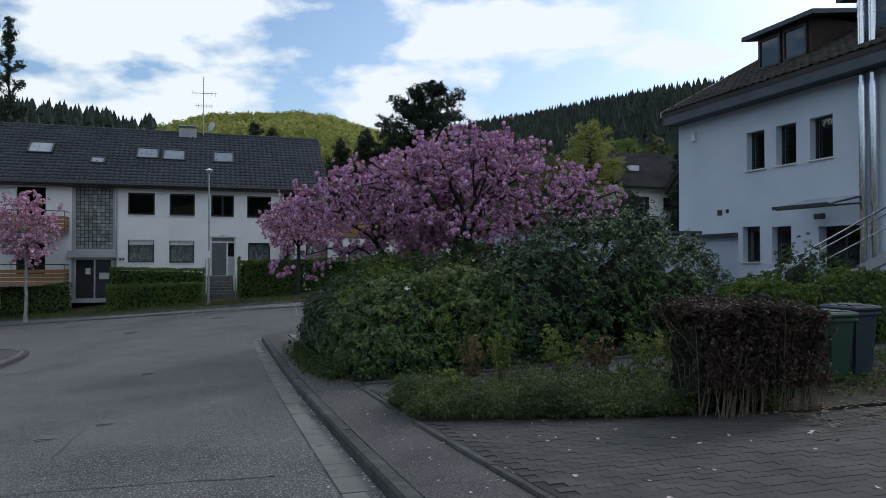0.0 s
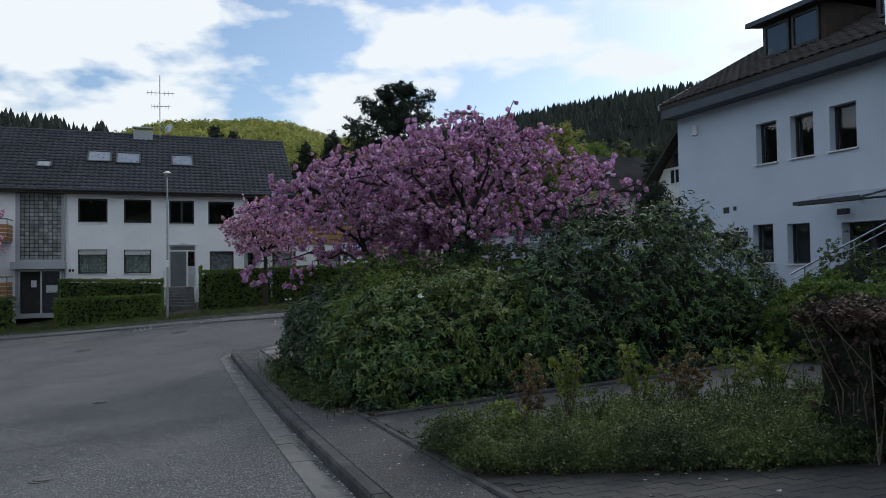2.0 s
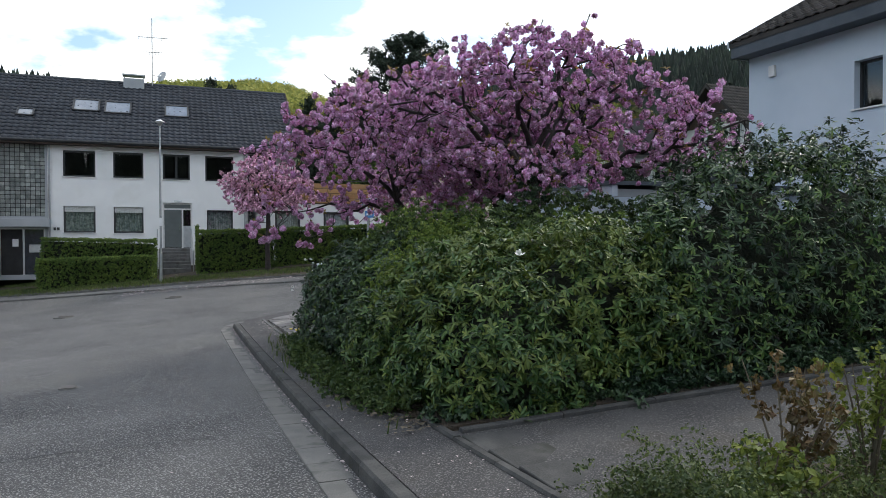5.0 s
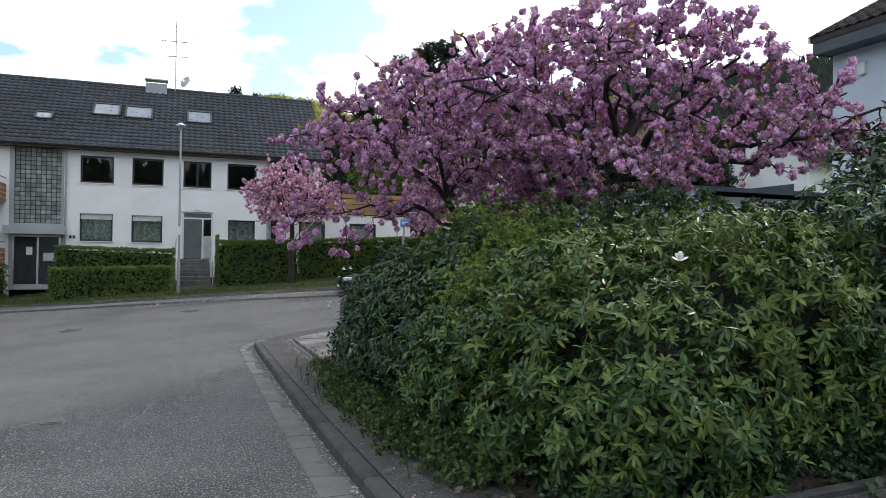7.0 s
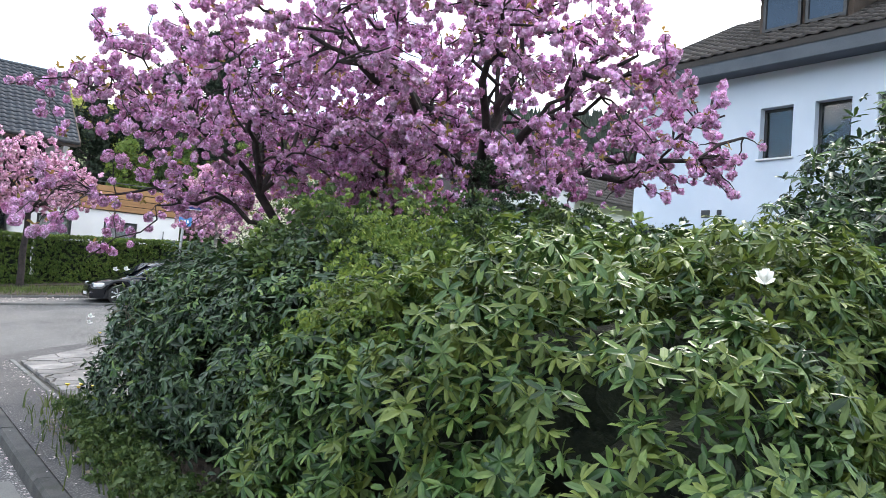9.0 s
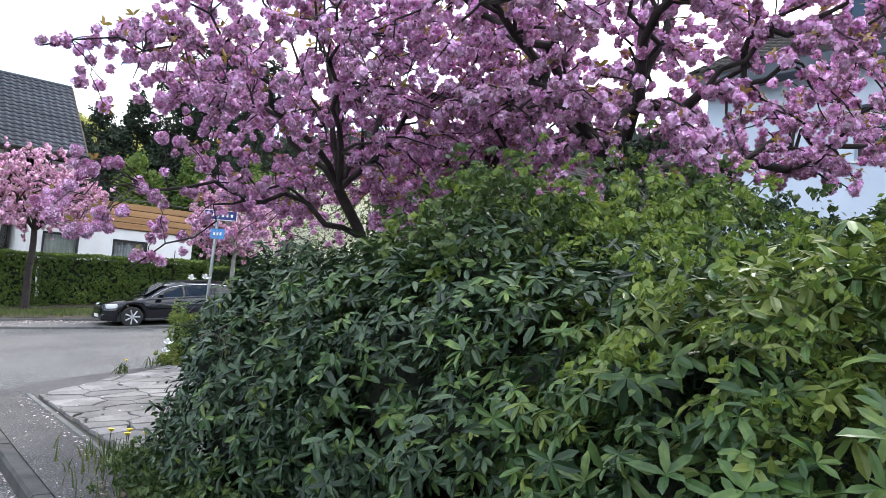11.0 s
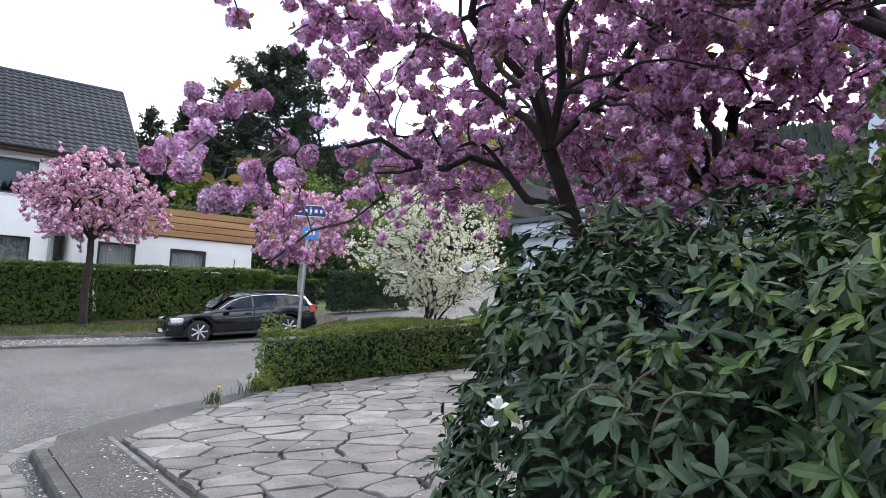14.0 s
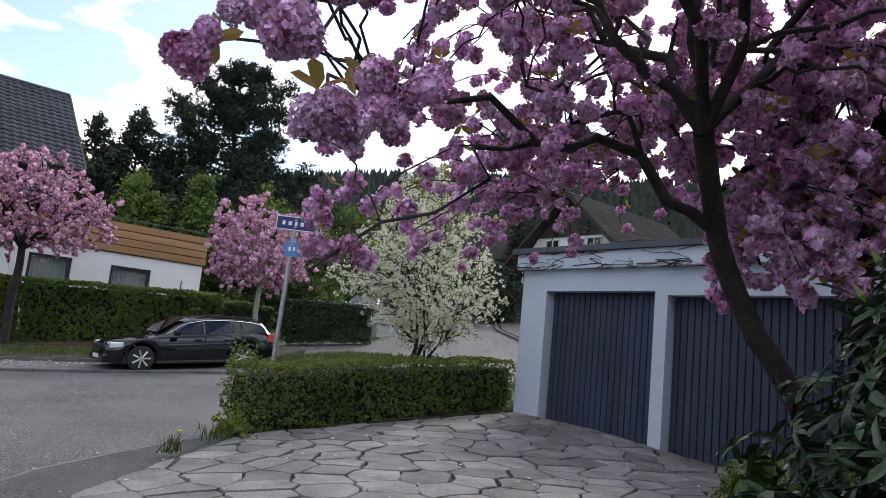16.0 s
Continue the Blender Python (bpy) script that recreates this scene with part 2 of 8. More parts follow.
M_HEDGE_TOP = material("hedge_new_growth", (0.105, 0.145, 0.022), (0.20, 0.24, 0.045), 0.6, 1.2, 30, 0.1, 0.004, island=0.35, translucent=0.35)
M_REDLEAF = material("barberry_leaf", (0.018, 0.017, 0.011), (0.082, 0.046, 0.034), 0.6, 2.5, 30, 0.1, 0.004, island=0.45, translucent=0.2)
M_COVER = material("ground_cover_leaf", (0.024, 0.046, 0.013), (0.125, 0.165, 0.045), 0.6, 1.5, 30, 0.1, 0.004, island=0.45, translucent=0.25)
M_ROSELEAF = material("bronze_rose_leaf", (0.09, 0.055, 0.024), (0.19, 0.15, 0.05), 0.55, 3, 30, 0.1, 0.004, island=0.4, translucent=0.25)
M_BLOSSOM = material("pink_blossom", (0.43, 0.140, 0.30), (0.87, 0.64, 0.86), 0.7, 9.0, 45, 0, island=0.58, translucent=0.22)
M_BLOSSOM_LIGHT = material("light_pink_blossom", (0.42, 0.15, 0.28), (0.92, 0.66, 0.78), 0.75, 9.0, 30, 0, island=0.5, translucent=0.2)
M_BLOSSOM_WHITE = material("white_blossom", (0.66, 0.66, 0.48), (0.88, 0.88, 0.78), 0.75, 5.0, 30, 0, island=0.14, translucent=0.35)
M_BRONZE = material("bronze_young_leaf", (0.20, 0.13, 0.035), (0.34, 0.25, 0.07), 0.55, 5, 30, 0, island=0.3, translucent=0.4)
M_WHITEFLOWER = material("white_flower", (0.82, 0.82, 0.80), (0.92, 0.92, 0.90), 0.6, 8, 40, 0, translucent=0.25)
M_YELLOWFLOWER = material("yellow_flower", (0.75, 0.55, 0.02), (0.85, 0.68, 0.05), 0.6, 8, 40, 0)
M_CONIFER = material("dark_conifer", (0.014, 0.026, 0.015), (0.040, 0.060, 0.032), 0.85, 0.12, 1.5, 0, island=0.4)
M_FARROOF = material("dull_grey_roof", (0.022, 0.022, 0.024), (0.045, 0.045, 0.047), 1.0, 0.8, 10, 0.1, 0.01, spec=0.05)
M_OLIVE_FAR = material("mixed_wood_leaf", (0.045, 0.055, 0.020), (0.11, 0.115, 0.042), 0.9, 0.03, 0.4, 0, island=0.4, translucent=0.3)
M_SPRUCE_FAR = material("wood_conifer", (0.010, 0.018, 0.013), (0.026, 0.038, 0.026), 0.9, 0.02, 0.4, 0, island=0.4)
# Spring leaf, its colour lightened to carry sunlight on the hillside.
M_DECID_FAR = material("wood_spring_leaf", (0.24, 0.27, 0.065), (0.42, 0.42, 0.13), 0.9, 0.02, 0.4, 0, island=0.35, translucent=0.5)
M_CARPAINT = material("black_car_paint", (0.003, 0.004, 0.007), (0.006, 0.007, 0.011), 0.05, 2, 40, 0, spec=0.6)
M_CARWHITE = material("white_car_paint", (0.66, 0.67, 0.68), (0.74, 0.75, 0.76), 0.2, 2, 40, 0, spec=0.6)
M_CARGLASS = material("car_glass", (0.012, 0.018, 0.028), (0.024, 0.032, 0.044), 0.02, 2, 40, 0, spec=0.9)
M_RUBBER = material("tyre_rubber", (0.014, 0.014, 0.015), (0.03, 0.03, 0.03), 0.85, 8, 60, 0.2, 0.003)
M_PLASTIC = material("black_plastic", (0.018, 0.018, 0.02), (0.035, 0.035, 0.037), 0.55, 8, 60, 0.1, 0.002)
M_LIGHT = material("lamp_lens", (0.62, 0.64, 0.66), (0.80, 0.82, 0.84), 0.1, 8, 60, 0, spec=0.9)
M_TAIL = material("red_lens", (0.40, 0.02, 0.015), (0.55, 0.05, 0.03), 0.15, 8, 60, 0, spec=0.8)
M_BIN_GREEN = material("green_bin_plastic", (0.018, 0.050, 0.034), (0.034, 0.075, 0.050), 0.5, 3, 50, 0.1, 0.002)
M_BIN_GREY = material("blue_grey_bin_plastic", (0.022, 0.034, 0.050), (0.038, 0.052, 0.070), 0.5, 3, 50, 0.1, 0.002)
M_SIGN_BLUE = material("dark_blue_enamel", (0.012, 0.020, 0.135), (0.020, 0.030, 0.175), 0.35, 3, 50, 0.02, 0.001)
M_SIGN_LIGHT = material("light_blue_sheet", (0.06, 0.22, 0.52), (0.09, 0.27, 0.58), 0.4, 3, 50, 0.02, 0.001)
M_SIGN_WHITE = material("white_sign_print", (0.78, 0.78, 0.80), (0.86, 0.86, 0.87), 0.5, 3, 50, 0)
M_BOX = material("grey_cabinet_paint", (0.36, 0.38, 0.36), (0.46, 0.47, 0.45), 0.6, 2, 40, 0.1, 0.003)
M_IRON = material("cast_iron", (0.075, 0.070, 0.066), (0.17, 0.155, 0.145), 0.6, 9, 70, 0.4, 0.004, metal=0.4)
M_PETAL = material("fallen_petal", (0.42, 0.33, 0.34), (0.62, 0.53, 0.53), 0.8, 4, 30, 0, island=0.2)


# ---- building helpers ----
ORIGIN = {}


def thing(name, at, label="", category="", group="", kind=""):
    ob = new(name)
    ob.location = at
    ob.empty_display_size = 0.2
    ORIGIN[ob.name] = Vector(at)
    return tagged(ob, label, category, group, kind)


def link_mesh(name, me, mat, parent=None, label=""):
    me.materials.append(mat)
    ob = new(name, me)
    if parent is not None:
        ob.parent = parent
        ORIGIN[ob.name] = ORIGIN[parent.name]
    else:
        ORIGIN[ob.name] = Vector((0, 0, 0))
    return tagged(ob, label)


def part(name, bm, mat, parent=None, label="", smooth=False):
    """Links a bmesh drawn in world places as one mesh object under a thing or part."""
    if parent is not None:
        bmesh.ops.translate(bm, verts=bm.verts, vec=-ORIGIN[parent.name])
    me = bpy.data.meshes.new(name)
    bm.to_mesh(me)
    bm.free()
    if smooth:
        me.polygons.foreach_set("use_smooth", [True] * len(me.polygons))
    return link_mesh(name, me, mat, parent, label)


def array_mesh(name, verts, faces, mat, parent=None, label="", smooth=False):
    """Links a mesh from arrays: faces is an (n, k) array of vertex numbers."""
    verts, faces = np.asarray(verts, np.float32), np.asarray(faces, np.int32)
    if parent is not None:
        verts = verts - np.array(ORIGIN[parent.name], np.float32)
    me = bpy.data.meshes.new(name)
    n, k = faces.shape
    me.vertices.add(len(verts))
    me.vertices.foreach_set("co", verts.ravel())
    me.loops.add(n * k)
    me.loops.foreach_set("vertex_index", faces.ravel())
    me.polygons.add(n)
    me.polygons.foreach_set("loop_start", np.arange(0, n * k, k, dtype=np.int32))
    me.polygons.foreach_set("use_smooth", np.full(n, smooth))
    me.update(calc_edges=True)
    return link_mesh(name, me, mat, parent, label)


def box(bm, x0, y0, z0, x1, y1, z1, bevel=0.0):
    r = bmesh.ops.create_cube(bm, size=1.0)
    vs = r["verts"]
    bmesh.ops.scale(bm, vec=(x1 - x0, y1 - y0, z1 - z0), verts=vs)
    bmesh.ops.translate(bm, vec=((x0 + x1) / 2, (y0 + y1) / 2, (z0 + z1) / 2), verts=vs)
    if bevel:
        es = list({e for v in vs for e in v.link_edges})
        bmesh.ops.bevel(bm, geom=es, offset=bevel, segments=1, affect="EDGES")
    return bm


def boxed(*a, bevel=0.0):
    return box(bmesh.new(), *a, bevel=bevel)


def tube(bm, points, radii, sides=8, caps=True):
    """A tube along points."""
    pts = [Vector(p) for p in points]
    if isinstance(radii, (int, float)):
        radii = [radii] * len(pts)
    rings = []
    side = None
    for i, p in enumerate(pts):
        d = (pts[min(i + 1, len(pts) - 1)] - pts[max(i - 1, 0)]).normalized()
        if side is None:
            side = d.orthogonal().normalized()
        side = (side - d * side.dot(d)).normalized()
        up = d.cross(side)
        rings.append([bm.verts.new(p + radii[i] * (math.cos(a) * side + math.sin(a) * up)) for a in [2 * math.pi * k / sides for k in range(sides)]])
    for a, b in zip(rings, rings[1:]):
        for k in range(sides):
            bm.faces.new((a[k], a[(k + 1) % sides], b[(k + 1) % sides], b[k]))
    if caps:
        bm.faces.new(rings[0][::-1])
        bm.faces.new(rings[-1])
    return bm


def tubes_arrays(branches, sides=6):
    """Vertices and quads of many tubes at once; branches: list of (points (n,3), radii (n))."""
    vs, fs, base = [], [], 0
    ang = np.linspace(0, 2 * np.pi, sides, endpoint=False)
    for pts, rad in branches:
        pts, rad = np.asarray(pts, float), np.asarray(rad, float)
        d = np.gradient(pts, axis=0)
        d /= np.linalg.norm(d, axis=1, keepdims=True) + 1e-9
        ref = np.where(np.abs(d[:, 2:3]) < 0.9, [[0, 0, 1.0]], [[1.0, 0, 0]])
        s = np.cross(d, ref)
        s /= np.linalg.norm(s, axis=1, keepdims=True) + 1e-9
        u = np.cross(s, d)
        ring = pts[:, None] + rad[:, None, None] * (np.cos(ang)[None, :, None] * s[:, None] + np.sin(ang)[None, :, None] * u[:, None])
        vs.append(ring.reshape(-1, 3))
        n = len(pts)
        i, k = np.meshgrid(np.arange(n - 1), np.arange(sides), indexing="ij")
        a, b = i * sides + k, i * sides + (k + 1) % sides
        fs.append(np.stack([a, b, b + sides, a + sides], -1).reshape(-1, 4) + base)
        base += n * sides
    return np.concatenate(vs), np.concatenate(fs)


def prism(bm, poly, z0, z1):
    """An upright prism over a plan polygon."""
    lo, hi = [bm.verts.new((x, y, z0)) for x, y in poly], [bm.verts.new((x, y, z1)) for x, y in poly]
    bm.faces.new(lo[::-1])
    bm.faces.new(hi)
    for i in range(len(poly)):
        j = (i + 1) % len(poly)
        bm.faces.new((lo[i], lo[j], hi[j], hi[i]))
    return bm


def profile(bm, outline, at, depth_axis):
    """Extrudes an outline: outline of (u, v) points; at maps (u, v, w) to the world; depth_axis = (w0, w1)."""
    a = [bm.verts.new(at(u, v, depth_axis[0])) for u, v in outline]
    b = [bm.verts.new(at(u, v, depth_axis[1])) for u, v in outline]
    bm.faces.new(a)
    bm.faces.new(b[::-1])
    for i in range(len(a)):
        j = (i + 1) % len(a)
        bm.faces.new((a[j], a[i], b[i], b[j]))
    bmesh.ops.recalc_face_normals(bm, faces=bm.faces)
    return bm


def wall_holes(bm, at, u0, u1, v0, v1, thick, holes):
    """A wall with openings through it; at(u, v, w) maps to the world, w from 0 (outside) to thick (inside)."""
    us = sorted({u0, u1, *[h[0] for h in holes], *[h[2] for h in holes]})
    vs = sorted({v0, v1, *[h[1] for h in holes], *[h[3] for h in holes]})
    us, vs = [u for u in us if u0 <= u <= u1], [v for v in vs if v0 <= v <= v1]
    solid = {}
    for i in range(len(us) - 1):
        for j in range(len(vs) - 1):
            cu, cv = (us[i] + us[i + 1]) / 2, (vs[j] + vs[j + 1]) / 2
            solid[i, j] = not any(h[0] < cu < h[2] and h[1] < cv < h[3] for h in holes)
    cache = {}

    def vert(u, v, w):
        key = (round(u, 4), round(v, 4), round(w, 4))
        if key not in cache:
            cache[key] = bm.verts.new(at(u, v, w))
        return cache[key]

    for (i, j), full in solid.items():
        if not full:
            continue
        a, b, c, d = us[i], us[i + 1], vs[j], vs[j + 1]
        for w in (0, thick):
            bm.faces.new([vert(a, c, w), vert(b, c, w), vert(b, d, w), vert(a, d, w)])
        for di, dj, e in ((-1, 0, ((a, c), (a, d))), (1, 0, ((b, c), (b, d))), (0, -1, ((a, c), (b, c))), (0, 1, ((a, d), (b, d)))):
            if not solid.get((i + di, j + dj), False):
                (p, q), (r, s) = e
                bm.faces.new([vert(p, q, 0), vert(r, s, 0), vert(r, s, thick), vert(p, q, thick)])
    bmesh.ops.recalc_face_normals(bm, faces=bm.faces)
    return bm


def rotations(d, spin):
    """Rotation matrices that take z to each row of d, turned by spin about it."""
    d = d / (np.linalg.norm(d, axis=1, keepdims=True) + 1e-9)
    ref = np.where(np.abs(d[:, 2:3]) < 0.95, [[0, 0, 1.0]], [[1.0, 0, 0]])
    s = np.cross(ref, d)
    s /= np.linalg.norm(s, axis=1, keepdims=True) + 1e-9
    u = np.cross(d, s)
    c, n = np.cos(spin)[:, None], np.sin(spin)[:, None]
    return np.stack([c * s + n * u, -n * s + c * u, d], -1)


def scatter(template, where, turn, size):
    """Copies of a template (verts, faces) at places, with turns and sizes, as one pair of arrays."""
    tv, tf = template
    size = np.asarray(size, float)
    size = size[:, None, None] if size.ndim == 1 else size[:, None, :]
    v = np.einsum("nij,nkj->nki", turn, tv[None] * size) + where[:, None]
    f = tf[None] + (np.arange(len(where)) * len(tv))[:, None, None]
    return v.reshape(-1, 3), f.reshape(-1, tf.shape[1])


def joined(pairs):
    vs, fs, base = [], [], 0
    for v, f in pairs:
        vs.append(v)
        fs.append(f + base)
        base += len(v)
    return np.concatenate(vs), np.concatenate(fs)


def leaf_template(length, width, fold=0.25, droop=0.2):
    """One folded, drooping leaf, base at the origin, along +x, face up."""
    L, W = length, width / 2
    rows = [(0.28, 0.84), (0.74, 0.92)]
    v, f = [(0, 0, 0)], []
    for t, w in rows:
        z = L * (0.05 * t - droop * t * t)
        v += [(t * L, -w * W, z + fold * w * W), (t * L, 0, z), (t * L, w * W, z + fold * w * W)]
    v.append((L, 0, L * (0.05 - droop)))
    f += [(0, 1, 2), (0, 2, 3)]
    for a in (1,):
        f += [(a, a + 3, a + 4), (a, a + 4, a + 1), (a + 1, a + 4, a + 5), (a + 1, a + 5, a + 2)]
    f += [(4, 7, 5), (5, 7, 6)]
    return np.array(v, float), np.array(f)


def whorl_template(rng, count, length, width, rise=(-0.35, 0.5)):
    """A shoot tip: leaves standing round it."""
    pairs = []
    for k in range(count):
        lv, lf = leaf_template(length * rng.uniform(0.75, 1.1), width * rng.uniform(0.85, 1.1), 0.3, rng.uniform(0.05, 0.3))
        a, e = 2 * np.pi * (k + rng.uniform(-0.25, 0.25)) / count, rng.uniform(*rise)
        roll = rng.uniform(-0.35, 0.35)
        rx = np.array([[1, 0, 0], [0, np.cos(roll), -np.sin(roll)], [0, np.sin(roll), np.cos(roll)]])
        ry = np.array([[np.cos(e), 0, -np.sin(e)], [0, 1, 0], [np.sin(e), 0, np.cos(e)]])
        rz = np.array([[np.cos(a), -np.sin(a), 0], [np.sin(a), np.cos(a), 0], [0, 0, 1]])
        pairs.append((lv @ (rz @ ry @ rx).T, lf))
    return joined(pairs)


def pompon_template(rng, petals, radius, petal):
    """A full double blossom cluster: a lumpy ball of several flower heads with ruffled petals standing out of it."""
    heads = rng.normal(size=(5, 3))
    heads /= np.linalg.norm(heads, axis=1, keepdims=True)
    bm = bmesh.new()
    bmesh.ops.create_icosphere(bm, subdivisions=2, radius=1.0)
    bm.verts.ensure_lookup_table()
    v = np.array([q.co[:] for q in bm.verts])
    f = np.array([[q.index for q in face.verts] for face in bm.faces])
    bm.free()
    lump = lambda d: 0.70 + 0.34 * np.clip((d @ heads.T).max(1), 0, 1) ** 3
    v = v * (radius * 0.84 * lump(v) * rng.uniform(0.86, 1.08, len(v)))[:, None]
    pairs = [(v, f)]
    d = rng.normal(size=(petals, 3))
    d /= np.linalg.norm(d, axis=1, keepdims=True)
    r = radius * lump(d) * rng.uniform(0.82, 1.02, petals)
    R = rotations(d + 0.7 * rng.normal(size=d.shape), rng.uniform(0, 6.28, petals))
    for k in range(petals):
        w = petal * rng.uniform(0.7, 1.2)
        q = np.array([(-w, -w * 0.8, 0.1 * w), (w * 0.9, -w, 0.3 * w), (w, w * 0.9, -0.1 * w), (-w * 0.8, w, 0.35 * w)]) * 0.5
        pairs.append((q @ R[k].T + d[k] * r[k], np.array([(0, 1, 2), (0, 2, 3)])))
    return joined(pairs)


def clump_template(rng, blades, radius, w, flat=0.0):
    """A loose tuft of small leaves."""
    pairs = []
    for k in range(blades):
        d = rng.normal(size=3)
        d[2] = abs(d[2]) * (1 - flat)
        d /= np.linalg.norm(d)
        R = rotations(np.array([d + 0.7 * rng.normal(size=3)]), rng.uniform(0, 6.28, 1))[0]
        s = w * rng.uniform(0.6, 1.2)
        q = np.array([(-0.5 * s, 0, 0), (0, -0.28 * s, 0.06 * s), (0.5 * s, 0, 0), (0, 0.28 * s, 0.06 * s)])
        pairs.append((q @ R.T + d * radius * rng.uniform(0.3, 1.0), np.array([(0, 1, 2), (0, 2, 3)])))
    return joined(pairs)


# ---- the lie of the land ----
def lie(x, y):
    """Ground height of the streets and gardens."""
    x, y = np.clip(x, -28, 34), np.clip(y, -14, 58)
    dip = 0.15 * np.exp(-((x - 8.5) ** 2 + (y - 36.5) ** 2) / 30.0)
    sink = 0.24 * np.exp(-((x - 10.5) ** 2 / 8.0 + (y - 22.3) ** 2 / 3.2))
    return 0.616 + 0.0341 * x - 0.0943 * y + 0.001576 * y * y + 0.00161 * x * y - dip - sink


def kerb_x(y):
    return 1.62 + 0.0158 * y

# ---- ground, streets, paving ----
from mathutils import geometry

RIDGE = [(-180, 0.14, 320), (-60, 0.17, 330), (-30, 0.20, 360), (-14, 0.196, 380), (-9, 0.197, 385), (-5, 0.187, 390), (-3, 0.190, 395), (0, 0.199, 400), (3, 0.196, 395),
         (7, 0.194, 390), (9, 0.191, 390), (12, 0.174, 420), (17, 0.166, 470), (21, 0.185, 420), (25, 0.200, 300), (30, 0.217, 260), (36, 0.233, 240),
         (42, 0.238, 230), (60, 0.245, 230), (80, 0.25, 250), (120, 0.16, 300), (180, 0.14, 320)]


def land(x, y):
    """Ground height out to the hills."""
    x, y = np.asarray(x, float), np.asarray(y, float)
    b, r = np.degrees(np.arctan2(x - 0.5, y - 1.8)), np.hypot(x - 0.5, y - 1.8)
    e = np.interp(b, [k[0] for k in RIDGE], [k[1] for k in RIDGE])
    R = np.interp(b, [k[0] for k in RIDGE], [k[2] for k in RIDGE])
    s = np.clip((r - 75) / (R - 75), 0, 1.6)
    top = e * R - 14
    return lie(x, y) + np.where(s <= 1, top * np.clip(s * s * (3 - 2 * s), 0, 1) ** 0.8, top - (s - 1) * 60)


rad = np.concatenate([np.linspace(0.1, 70, 36), np.linspace(76, 520, 60), [700, 1200, 2600]])
ang = np.radians(np.linspace(0, 360, 181))[:-1]
gr, ga = np.meshgrid(rad, ang, indexing="ij")
gx, gy = 3 + gr * np.sin(ga), 20 + gr * np.cos(ga)
gz = land(gx, gy) - 0.06
ii, kk = np.meshgrid(np.arange(len(rad) - 1), np.arange(len(ang)), indexing="ij")
nxt = (kk + 1) % len(ang)
gf = np.stack([ii * len(ang) + kk, (ii + 1) * len(ang) + kk, (ii + 1) * len(ang) + nxt, ii * len(ang) + nxt], -1).reshape(-1, 4)
ground = array_mesh("ground", np.stack([gx, gy, gz], -1).reshape(-1, 3), gf[:, ::-1], M_GRASS_GROUND, smooth=True)
tagged(ground, "sloping meadow ground rising to wooded hills", "ground", kind="structure")


def slab(name, poly, h, mat, label, category="pavement", step=0.6, skirt=0.2, parent=None, kind="structure", wobble=0.0):
    """A sheet over a plan polygon that follows the land, h above it, with sides."""
    edge = []
    for (ax, ay), (bx, by) in zip(poly, poly[1:] + poly[:1]):
        n = max(1, int(math.hypot(bx - ax, by - ay) / step))
        edge += [(ax + (bx - ax) * k / n, ay + (by - ay) * k / n) for k in range(n)]
    xs, ys = [p[0] for p in poly], [p[1] for p in poly]
    inner = []
    y = min(ys) + step / 2
    while y < max(ys):
        x = min(xs) + step / 2
        while x < max(xs):
            inside = False
            for (ax, ay), (bx, by) in zip(edge, edge[1:] + edge[:1]):
                if (ay > y) != (by > y) and x < ax + (y - ay) / (by - ay) * (bx - ax):
                    inside = not inside
            if inside:
                inner.append((x, y))
            x += step
        y += step
    n = len(edge)
    pts, _, tris, *_ = geometry.delaunay_2d_cdt([Vector(p) for p in edge + inner], [(k, (k + 1) % n) for k in range(n)], [list(range(n))], 1, 1e-4)
    bm = bmesh.new()
    vs = [bm.verts.new((p.x, p.y, float(lie(p.x, p.y)) + h + wobble * noise.noise((p.x * 2, p.y * 2, 0)))) for p in pts]
    for t in tris:
        try:
            bm.faces.new([vs[k] for k in t])
        except ValueError:
            pass
    bmesh.ops.recalc_face_normals(bm, faces=bm.faces)
    if sum(f.normal.z for f in bm.faces) < 0:
        bmesh.ops.reverse_faces(bm, faces=bm.faces)
    rim = [e for e in bm.edges if len(e.link_faces) == 1]
    r = bmesh.ops.extrude_edge_only(bm, edges=rim)
    bmesh.ops.translate(bm, verts=[v for v in r["geom"] if isinstance(v, bmesh.types.BMVert)], vec=(0, 0, -skirt))
    ob = part(name, bm, mat, parent)
    return tagged(ob, label, category, kind=kind)


